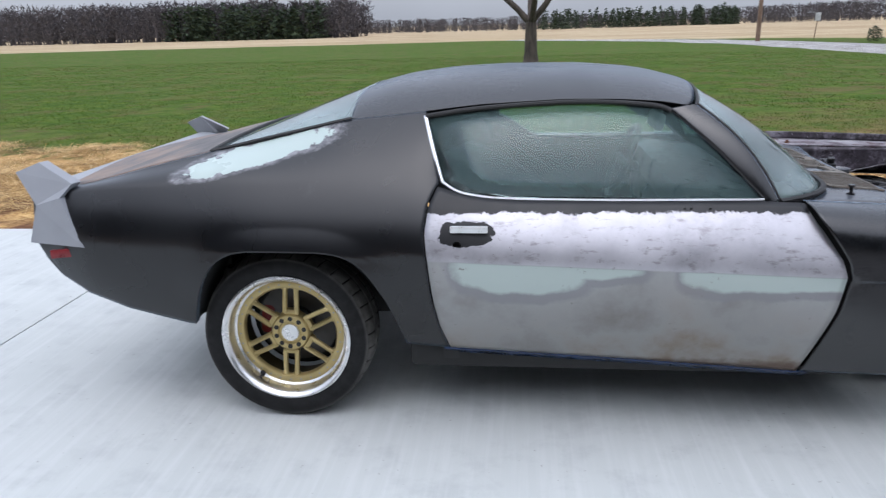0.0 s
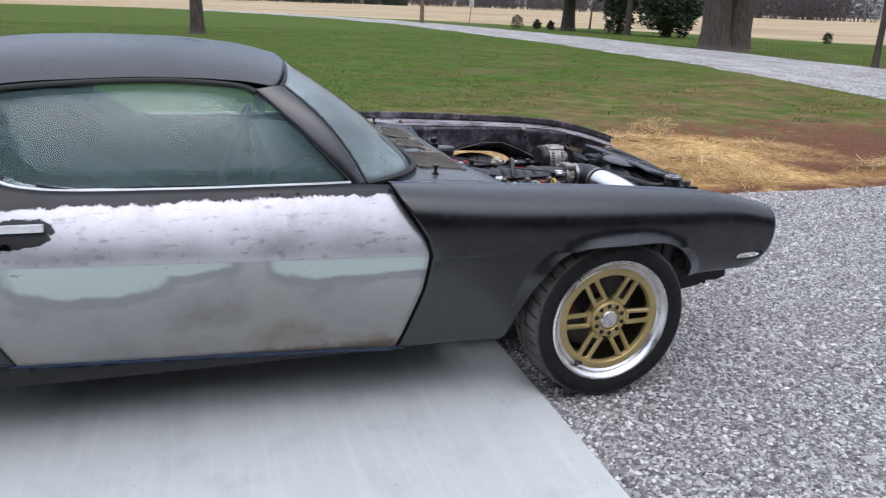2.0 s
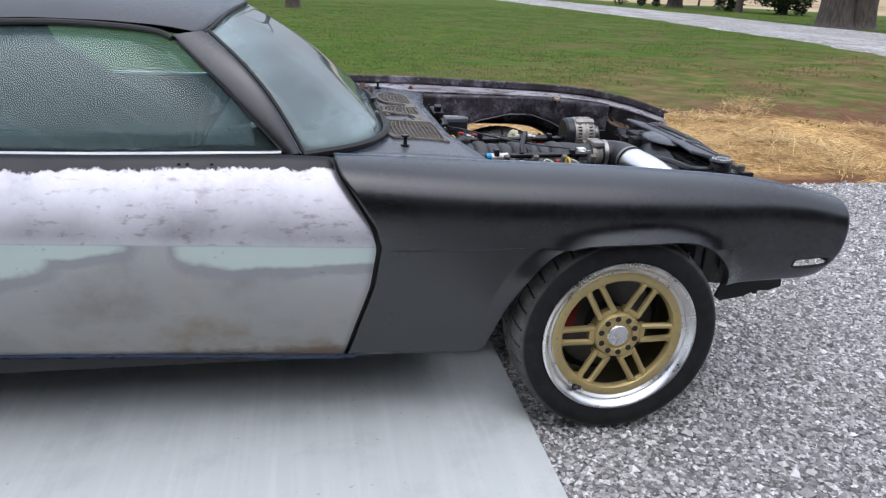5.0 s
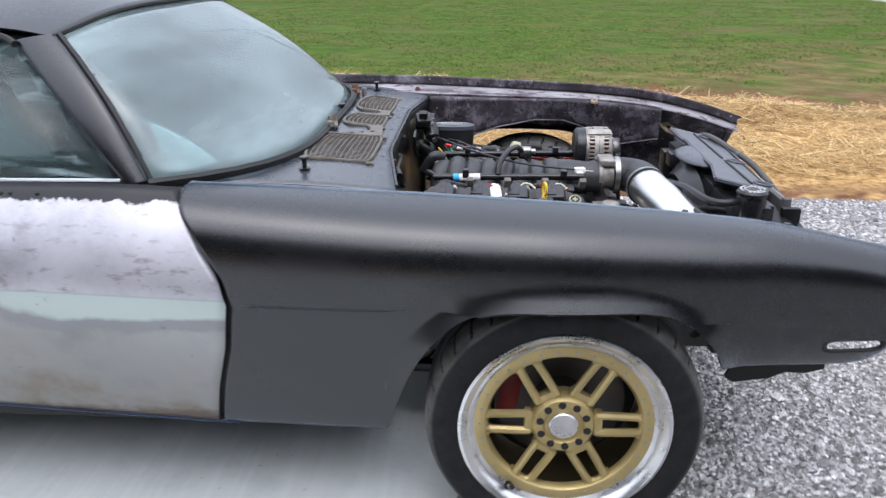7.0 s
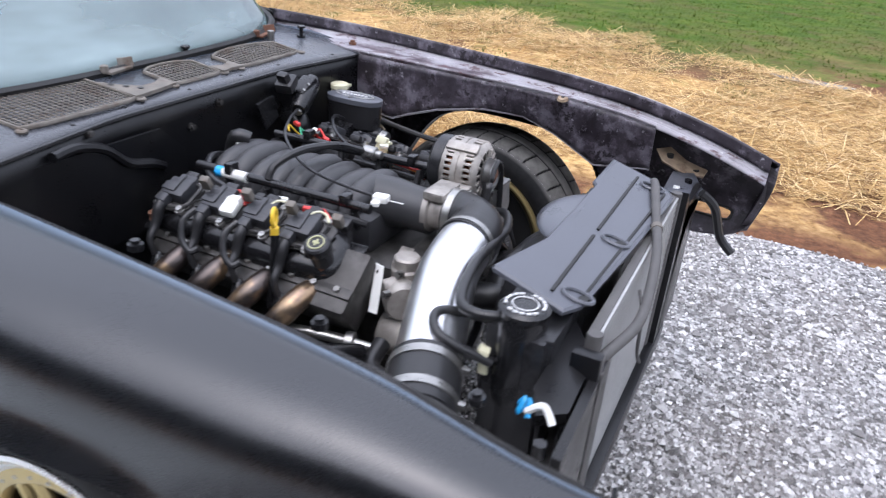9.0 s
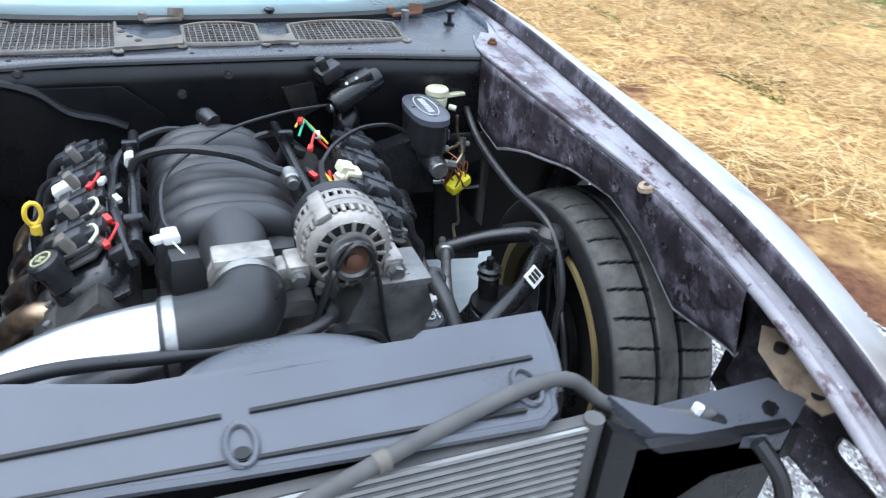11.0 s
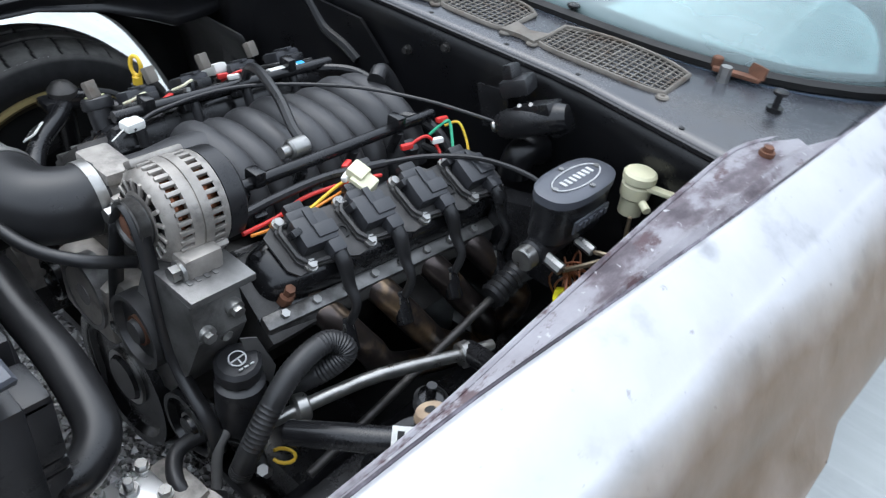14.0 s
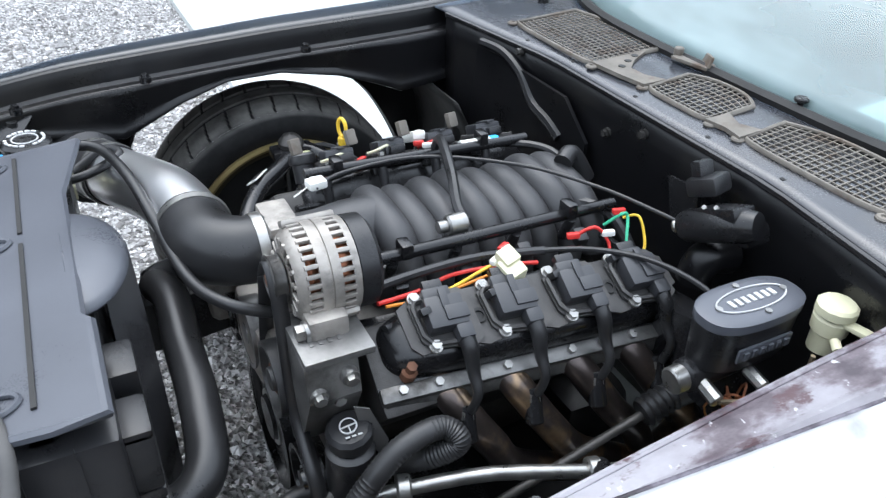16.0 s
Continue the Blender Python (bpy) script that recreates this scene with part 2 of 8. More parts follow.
def door_metal():
    """A door ground back to bare metal, with body filler below the crease and paint left along the top and round the handle."""
    a = Mat("sanded_door_metal", rough=0.5)
    x, y, z = a.xyz()
    up, low = a.noise(6.0, 6.0, 0.65), a.noise(3.2, 6.0, 0.6)
    swirl = a.noise(22.0, 4.0, 0.6, (1.0, 1.0, 2.5))
    bare = a.ramp(up, [(0.25, (0.34, 0.335, 0.36)), (0.5, (0.50, 0.495, 0.53)), (0.75, (0.61, 0.605, 0.64))])
    bare = a.mix(a.span(swirl, 0.56, 0.72), bare, (0.32, 0.30, 0.32))
    prim = a.ramp(low, [(0.3, (0.22, 0.21, 0.20)), (0.5, (0.33, 0.335, 0.33)), (0.7, (0.40, 0.41, 0.41))])
    crease = a.math("ADD", a.math("MULTIPLY", x, -0.034), 0.713)
    crease = a.math("ADD", crease, a.math("MULTIPLY", a.math("SUBTRACT", up, 0.5), 0.008))
    below = a.span(a.math("SUBTRACT", crease, z), -0.003, 0.003)
    col = a.mix(below, bare, prim)
    # pale green body filler
    fill = halo = 0.0
    for centre, size in (((0.90, 0.668), (0.23, 0.088)), ((1.10, 0.684), (0.22, 0.052)), ((1.70, 0.658), (0.23, 0.068)), ((1.90, 0.652), (0.16, 0.056))):
        halo = a.math("MAXIMUM", halo, blob(a, (centre[0], centre[1] - 0.012), (size[0] * 1.12, size[1] * 1.32), 1.7, 7.0, 0.16))
        fill = a.math("MAXIMUM", fill, blob(a, centre, size, 1.7, 7.0, 0.2))
    col = a.mix(a.math("MULTIPLY", a.math("MULTIPLY", halo, below), 0.75), col, (0.25, 0.255, 0.27))
    col = a.mix(a.math("MULTIPLY", fill, below), col, (0.47, 0.55, 0.52))
    # brown flash rust towards the sill
    rusty = a.math("MULTIPLY", a.span(low, 0.44, 0.62), a.span(a.math("ADD", z, a.math("MULTIPLY", a.math("ABSOLUTE", a.math("SUBTRACT", x, 1.42)), 0.2)), 0.66, 0.40))
    col = a.mix(a.math("MULTIPLY", rusty, 0.8), col, (0.18, 0.13, 0.085))
    pits = a.math("MULTIPLY", a.span(a.noise(38, 4.0, 0.7), 0.64, 0.72), a.span(low, 0.45, 0.6))
    col = a.mix(pits, col, (0.16, 0.14, 0.13))
    rim = a.span(a.math("ADD", z, a.math("MULTIPLY", a.math("SUBTRACT", a.noise(26, 4.0), 0.5), 0.05)), 0.31, 0.285)
    col = a.mix(a.math("MULTIPLY", rim, 0.8), col, (0.1, 0.06, 0.04))
    # black paint left at the belt line and round the handle
    wave = a.math("ADD", z, a.math("MULTIPLY", a.math("SUBTRACT", a.noise(17, 5.0, 0.7, (1, 1, 0.2)), 0.5), 0.055))
    belt = a.span(wave, 0.848, 0.853)
    belt = a.math("MAXIMUM", belt, blob(a, (0.712, 0.785), (0.098, 0.043), 2.6, 22.0))
    col = a.mix(belt, col, (0.006, 0.0063, 0.008))
    a.color(col)
    a.link(a.math("MULTIPLY", a.math("SUBTRACT", 1.0, belt), a.math("SUBTRACT", 0.75, a.math("MULTIPLY", below, 0.6))), a.p.inputs["Metallic"])
    a.roughness(a.span(up, 0.3, 0.7, 0.38, 0.55))
    a.bump(a.noise(90, 3.0), 0.12, 0.001)
    return a.m


def bare_fender():
    """Fender sanded to bright metal, blotched with dents and brown primer low down."""
    a = Mat("sanded_bare_fender", rough=0.5, metal=0.55)
    big, mid, fine = a.noise(3.5, 5.0), a.noise(11.0, 5.0, 0.6), a.noise(60, 4.0, 0.65)
    col = a.ramp(mid, [(0.26, (0.40, 0.40, 0.415)), (0.42, (0.53, 0.53, 0.545)), (0.8, (0.60, 0.60, 0.615))])
    col = a.mix(a.math("MULTIPLY", a.span(fine, 0.66, 0.74), 0.6), col, (0.22, 0.2, 0.22))
    spots = a.n("ShaderNodeTexVoronoi", Scale=9.0)
    a.link(a.coords(), spots.inputs["Vector"])
    dent = a.math("MULTIPLY", a.span(a.math("ADD", spots.outputs["Distance"], a.math("MULTIPLY", fine, 0.12)), 0.26, 0.13), a.span(a.noise(2.6, 2.0), 0.44, 0.54))
    col = a.mix(a.math("MULTIPLY", dent, 0.7), col, (0.2, 0.2, 0.215))
    x, y, z = a.xyz()
    low = a.span(a.math("ADD", z, a.math("MULTIPLY", a.math("SUBTRACT", big, 0.5), 0.16)), 0.85, 0.78)
    brown = a.mix(a.span(mid, 0.35, 0.65), (0.19, 0.155, 0.125), (0.28, 0.24, 0.21))
    a.color(a.mix(low, col, brown))
    dents = a.n("ShaderNodeTexVoronoi", Scale=6.0)
    a.link(a.coords(), dents.inputs["Vector"])
    pit = a.span(dents.outputs["Distance"], 0.0, 0.22)
    a.bump(a.math("ADD", a.math("MULTIPLY", pit, 0.9), a.math("MULTIPLY", fine, 0.1)), 0.5, 0.006)
    a.roughness(a.span(mid, 0.3, 0.7, 0.38, 0.52))
    return a.m


def fender_flange():
    """Worn red-brown and grey primer on the inner flange."""
    a = Mat("worn_purple_flange", rough=0.36)
    n1, n2 = a.noise(9.0, 6.0, 0.65, (0.5, 1, 1)), a.noise(26.0, 5.0, 0.7, (0.5, 1, 1))
    col = a.ramp(n1, [(0.32, (0.05, 0.036, 0.044)), (0.39, (0.12, 0.095, 0.108)), (0.45, (0.26, 0.245, 0.265)), (0.72, (0.40, 0.39, 0.42))])
    col = a.mix(a.span(n2, 0.56, 0.63, 0, 0.9), col, (0.07, 0.03, 0.034))
    a.color(a.mix(a.span(a.noise(70.0, 3.0, 0.6), 0.66, 0.72), col, (0.5, 0.49, 0.5)))
    a.bump(n2, 0.2, 0.002)
    return a.m


def rough_inner():
    a = Mat("patchy_inner_fender", rough=0.5)
    n1, n2 = a.noise(7.0, 6.0, 0.7), a.noise(24.0, 5.0, 0.7)
    col = a.ramp(n1, [(0.38, (0.022, 0.017, 0.023)), (0.50, (0.05, 0.041, 0.052)), (0.57, (0.14, 0.125, 0.15)), (0.70, (0.26, 0.245, 0.275))])
    col = a.mix(a.span(n2, 0.54, 0.60), col, (0.018, 0.014, 0.018))
    a.color(a.mix(a.span(a.noise(40.0, 5.0, 0.7), 0.62, 0.68), col, (0.30, 0.29, 0.31)))
    a.bump(n2, 0.25, 0.002)
    return a.m


def quarter_paint():
    """Black primer with a sanded, filled patch at the foot of the rear window."""
    a = Mat("black_primer_with_filler", rough=0.46)
    big = a.noise(3.0, 4.0)
    col = a.mix(a.span(big, 0.3, 0.7), (0.0042, 0.0045, 0.0058), (0.0056, 0.006, 0.0075))
    x, y, z = a.xyz()
    tilt = a.math("ADD", z, a.math("MULTIPLY", x, -0.235))
    dx = a.math("DIVIDE", a.math("SUBTRACT", x, -0.07), 0.30)
    dz = a.math("DIVIDE", a.math("SUBTRACT", tilt, 1.058), 0.042)
    wob = a.math("SUBTRACT", a.noise(14, 6.0, 0.65), 0.5)
    d = a.math("ADD", a.math("ADD", a.math("POWER", a.math("ABSOLUTE", dx), 3.0), a.math("POWER", a.math("ABSOLUTE", dz), 2.0)), a.math("MULTIPLY", wob, 2.2))
    halo, core = a.span(d, 1.5, 0.85, 0, 0.85), a.span(d, 0.75, 0.68)
    col = a.mix(halo, col, a.mix(a.span(a.noise(30, 4.0), 0.4, 0.6), (0.09, 0.09, 0.1), (0.3, 0.3, 0.32)))
    col = a.mix(core, col, (0.45, 0.54, 0.51))
    scuff = a.math("MULTIPLY", a.span(a.noise(5, 6.0, 0.7), 0.6, 0.75), a.span(a.math("ABSOLUTE", a.math("SUBTRACT", z, 0.985)), 0.09, 0.0, 0, 0.35))
    col = a.mix(scuff, col, (0.2, 0.2, 0.21))
    a.color(col)
    a.roughness(a.span(big, 0.3, 0.7, 0.25, 0.34))
    a.p.inputs["Specular IOR Level"].default_value = 0.62
    a.p.inputs["Sheen Weight"].default_value = 0.28
    a.p.inputs["Sheen Roughness"].default_value = 0.3
    a.p.inputs["Sheen Tint"].default_value = (0.58, 0.76, 1.0, 1)
    a.bump(a.noise(500, 2.0), 0.05, 0.001)
    return a.m


def deck_paint():
    a = Mat("rust_tinged_deck_primer", rough=0.5)
    n1 = a.noise(4.0, 6.0, 0.65, (1.5, 0.6, 1))
    a.color(a.ramp(n1, [(0.32, (0.05, 0.048, 0.05)), (0.48, (0.13, 0.115, 0.11)), (0.6, (0.24, 0.17, 0.13)), (0.75, (0.2, 0.19, 0.2))]))
    a.bump(a.noise(120, 3.0), 0.15, 0.001)
    return a.m


def header_steel():
    a = Mat("heat_tinted_header_steel", rough=0.3, metal=0.85)
    n1 = a.noise(9.0, 5.0)
    a.color(a.ramp(n1, [(0.3, (0.05, 0.044, 0.043)), (0.48, (0.11, 0.09, 0.082)), (0.58, (0.36, 0.25, 0.15)), (0.66, (0.17, 0.12, 0.10)), (0.78, (0.15, 0.135, 0.14))]))
    a.bump(a.noise(80, 4.0), 0.15, 0.001)
    return a.m


def concrete():
    a = Mat("pale_new_concrete", rough=0.8)
    big, mid, fine = a.noise(0.5, 5.0, 0.6), a.noise(5.0, 6.0, 0.65), a.noise(220, 3.0)
    broom = a.noise(26.0, 3.0, 0.6, (1.0, 0.04, 1.0))
    col = a.mix(a.span(big, 0.3, 0.7), (0.44, 0.465, 0.455), (0.535, 0.56, 0.545))
    col = a.mix(a.math("MULTIPLY", a.span(mid, 0.50, 0.68), 0.55), col, (0.39, 0.41, 0.41))
    col = a.mix(a.math("MULTIPLY", a.span(broom, 0.46, 0.7), 0.26), col, (0.66, 0.67, 0.67))
    spots = a.span(a.noise(34, 2.0, 0.4), 0.72, 0.77)
    col = a.mix(a.math("MULTIPLY", spots, 0.5), col, (0.24, 0.24, 0.23))
    a.color(col)
    a.bump(a.math("ADD", fine, a.math("MULTIPLY", broom, 0.8)), 0.25, 0.002)
    a.roughness(a.span(mid, 0.3, 0.7, 0.68, 0.88))
    return a.m


def gravel_bed():
    a = Mat("grey_gravel_bed", rough=0.85)
    v = a.n("ShaderNodeTexVoronoi", Scale=70.0)
    a.link(a.coords(), v.inputs["Vector"])
    tone = a.t.nodes.new("ShaderNodeSeparateColor")
    a.link(v.outputs["Color"], tone.inputs[0])
    col = a.ramp(tone.outputs[0], [(0.0, (0.11, 0.106, 0.103)), (0.5, (0.31, 0.302, 0.294)), (0.85, (0.53, 0.52, 0.51)), (1.0, (0.74, 0.73, 0.72))])
    a.color(a.mix(a.span(a.noise(1.4, 6.0, 0.6), 0.5, 0.72, 0, 0.55), col, (0.16, 0.125, 0.10)))
    a.bump(v.outputs["Distance"], 0.9, 0.02)
    return a.m


def driveway_gravel():
    """Coarse pale gravel with packed wheel tracks, dusty along the edges."""
    a = Mat("pale_driveway_gravel", rough=0.9)
    v = a.n("ShaderNodeTexVoronoi", Scale=17.0)
    a.link(a.coords(), v.inputs["Vector"])
    tone = a.t.nodes.new("ShaderNodeSeparateColor")
    a.link(v.outputs["Color"], tone.inputs[0])
    col = a.ramp(tone.outputs[0], [(0.0, (0.17, 0.16, 0.155)), (0.5, (0.36, 0.35, 0.34)), (0.85, (0.52, 0.51, 0.50)), (1.0, (0.70, 0.69, 0.68))])
    col = a.mix(a.span(a.noise(0.9, 6.0, 0.7), 0.42, 0.62, 0, 0.6), col, (0.24, 0.215, 0.19))
    a.color(a.mix(a.span(a.noise(0.35, 5.0, 0.6, (3.0, 0.6, 1.0)), 0.5, 0.64, 0, 0.5), col, (0.56, 0.545, 0.53)))
    a.bump(v.outputs["Distance"], 1.0, 0.05)
    return a.m


def stone_chips():
    a = Mat("crushed_stone", rough=0.8)
    info = a.t.nodes.new("ShaderNodeNewGeometry")
    col = a.ramp(info.outputs["Random Per Island"], [(0.0, (0.12, 0.115, 0.112)), (0.35, (0.31, 0.30, 0.295)), (0.75, (0.56, 0.55, 0.54)), (1.0, (0.88, 0.87, 0.86))])
    a.color(a.mix(a.span(a.noise(90, 4.0), 0.4, 0.7, 0, 0.4), col, (0.2, 0.18, 0.16)))
    a.bump(a.noise(150, 3.0), 0.3, 0.002)
    return a.m


def turf():
    """The lawn, the straw-covered soil along the slab and the stubble field beyond, on one sheet."""
    a = Mat("lawn_soil_and_stubble", rough=0.9)
    a.p.inputs["Specular IOR Level"].default_value = 0.12
    x, y, z = a.xyz()
    n0, n1, n2, n3 = a.noise(0.12, 5.0, 0.6), a.noise(0.55, 6.0, 0.65), a.noise(3.0, 6.0, 0.65), a.noise(24, 5.0, 0.6)
    lawn = a.ramp(n2, [(0.3, (0.028, 0.064, 0.004)), (0.5, (0.055, 0.105, 0.008)), (0.7, (0.10, 0.13, 0.015))])
    lawn = a.mix(a.span(n0, 0.42, 0.62, 0, 0.35), lawn, (0.075, 0.115, 0.022))
    lawn = a.mix(a.span(n1, 0.48, 0.64, 0, 0.5), lawn, (0.115, 0.105, 0.035))
    lawn = a.mix(a.span(a.noise(1.7, 6.0, 0.7), 0.52, 0.66, 0, 0.5), lawn, (0.026, 0.062, 0.005))
    thin = a.math("MULTIPLY", a.span(a.math("ADD", a.noise(0.85, 6.0, 0.7), a.math("MULTIPLY", a.math("MULTIPLY", a.span(x, 2.0, 8.0), a.span(y, 30.0, 14.0)), 0.065)), 0.545, 0.66), a.span(n3, 0.30, 0.60, 0.35, 1.0))
    lawn = a.mix(a.math("MULTIPLY", thin, 0.85), lawn, (0.135, 0.093, 0.045))
    soil = a.ramp(n3, [(0.3, (0.07, 0.034, 0.02)), (0.6, (0.17, 0.078, 0.04)), (0.8, (0.25, 0.125, 0.07))])
    straw = a.ramp(n3, [(0.3, (0.17, 0.085, 0.035)), (0.48, (0.50, 0.31, 0.12)), (0.68, (0.70, 0.49, 0.22))])
    straw = a.mix(a.span(a.noise(5.5, 6.0, 0.7), 0.46, 0.62, 0, 0.6), straw, (0.20, 0.105, 0.042))
    bed = a.mix(a.math("MAXIMUM", a.span(n1, 0.55, 0.63), a.math("MULTIPLY", a.span(y, 2.6, 2.25), a.span(n2, 0.36, 0.5))), straw, soil)
    east = a.span(a.math("ADD", x, a.math("MULTIPLY", a.math("SUBTRACT", n1, 0.5), 4.0)), 6.9, 8.4)
    bed = a.mix(a.math("MULTIPLY", east, a.span(n2, 0.28, 0.38)), bed, soil)
    # the straw draws in towards the driveway and leaves a broad belt of red-brown soil
    past = a.math("MAXIMUM", a.math("SUBTRACT", x, 1.0), 0.0)
    wander = a.math("MULTIPLY", a.math("SUBTRACT", n1, 0.5), 3.2)
    straw_edge = a.math("ADD", a.math("ADD", y, a.math("MULTIPLY", past, 0.22)), wander)
    bed = a.mix(a.math("MULTIPLY", a.span(straw_edge, 5.9, 6.5), a.span(n2, 0.3, 0.4, 0.5, 1.0)), bed, soil)
    far_edge = a.math("ADD", a.math("ADD", y, a.math("MULTIPLY", past, 0.04)), wander)
    patchy = a.math("ADD", a.span(far_edge, 6.0, 6.8), a.math("MULTIPLY", a.span(n2, 0.5, 0.60), a.span(far_edge, 4.8, 5.8)))
    col = a.mix(a.math("MINIMUM", patchy, 1.0), bed, lawn)
    # trampled bare ground between the straw and the lawn, wider towards the driveway
    reach = a.math("ADD", far_edge, a.math("MULTIPLY", a.math("MAXIMUM", a.math("SUBTRACT", x, 3.0), 0.0), -0.55))
    strip = a.math("MULTIPLY", a.span(a.noise(1.3, 6.0, 0.7), 0.42, 0.58), a.math("MULTIPLY", a.span(far_edge, 5.2, 6.0), a.span(reach, 9.5, 6.4)))
    strip = a.math("MULTIPLY", strip, a.span(x, -2.0, 4.0, 0.45, 1.0))
    col = a.mix(a.math("MULTIPLY", strip, 0.6), col, a.mix(a.span(n2, 0.4, 0.6), (0.17, 0.085, 0.045), (0.24, 0.165, 0.08)))
    field = a.ramp(a.math("ADD", a.math("MULTIPLY", n2, 0.3), a.math("MULTIPLY", a.noise(0.10, 6.0, 0.7, (0.25, 1.0, 1.0)), 0.7)), [(0.34, (0.25, 0.17, 0.095)), (0.5, (0.40, 0.31, 0.19)), (0.64, (0.52, 0.43, 0.29))])
    rim = a.math("ADD", a.math("ADD", y, a.math("MULTIPLY", a.math("MAXIMUM", x, 0.0), 1.1)), a.math("MULTIPLY", n0, 14.0))
    col = a.mix(a.span(rim, 100.0, 104.0), col, field)
    a.color(col)
    a.bump(a.math("ADD", n3, n2), 0.6, 0.03)
    return a.m


def island_tones(name, stops, rough=0.85, trans=0.0):
    a = Mat(name, rough=rough)
    info = a.t.nodes.new("ShaderNodeNewGeometry")
    a.color(a.ramp(info.outputs["Random Per Island"], stops))
    return a.m


def bark(name, dark, light):
    a = Mat(name, rough=0.9)
    n1 = a.noise(10.0, 6.0, 0.65, (1.0, 1.0, 0.18))
    a.color(a.ramp(n1, [(0.3, dark), (0.7, light)]))
    a.bump(n1, 0.8, 0.03)
    return a.m


M_DOOR, M_BARE, M_FLANGE, M_INNER = door_metal(), bare_fender(), fender_flange(), rough_inner()
M_QUARTER, M_DECK, M_HEADER = quarter_paint(), deck_paint(), header_steel()
M_CONCRETE, M_GRAVEL, M_CHIPS, M_TURF = concrete(), gravel_bed(), stone_chips(), turf()
M_STRAW = island_tones("loose_straw", [(0.0, (0.14, 0.07, 0.026)), (0.3, (0.46, 0.28, 0.095)), (0.7, (0.63, 0.42, 0.165)), (1.0, (0.86, 0.66, 0.35))])


def grass_blade():
    """Blades of several greens, yellowed in drifts."""
    a = Mat("grass_blades", rough=0.85)
    a.p.inputs["Specular IOR Level"].default_value = 0.1
    info = a.t.nodes.new("ShaderNodeNewGeometry")
    col = a.ramp(info.outputs["Random Per Island"], [(0.0, (0.034, 0.070, 0.005)), (0.5, (0.072, 0.124, 0.009)), (0.9, (0.11, 0.155, 0.016)), (1.0, (0.20, 0.18, 0.055))])
    col = a.mix(a.span(a.noise(0.3, 5.0, 0.65), 0.40, 0.60, 0, 0.55), col, (0.045, 0.090, 0.007))
    col = a.mix(a.span(a.noise(0.55, 6.0, 0.65), 0.48, 0.64, 0, 0.5), col, (0.13, 0.12, 0.038))
    col = a.mix(a.span(a.noise(1.7, 6.0, 0.7), 0.52, 0.66, 0, 0.5), col, (0.030, 0.072, 0.006))
    a.color(a.mix(a.span(a.noise(0.85, 6.0, 0.7), 0.56, 0.69, 0, 0.7), col, (0.20, 0.165, 0.055)))
    return a.m


M_BLADES = grass_blade()
M_TWIGS = island_tones("far_bare_twigs", [(0.0, (0.03, 0.027, 0.03)), (0.6, (0.065, 0.058, 0.062)), (1.0, (0.11, 0.095, 0.092))])
M_PINE = island_tones("far_pine_needles", [(0.0, (0.016, 0.028, 0.016)), (0.6, (0.03, 0.05, 0.022)), (1.0, (0.055, 0.075, 0.03))])
M_BARK = bark("grey_brown_bark", (0.028, 0.022, 0.018), (0.105, 0.085, 0.068))
M_POLEWOOD = bark("weathered_pole_wood", (0.12, 0.075, 0.05), (0.25, 0.17, 0.12))


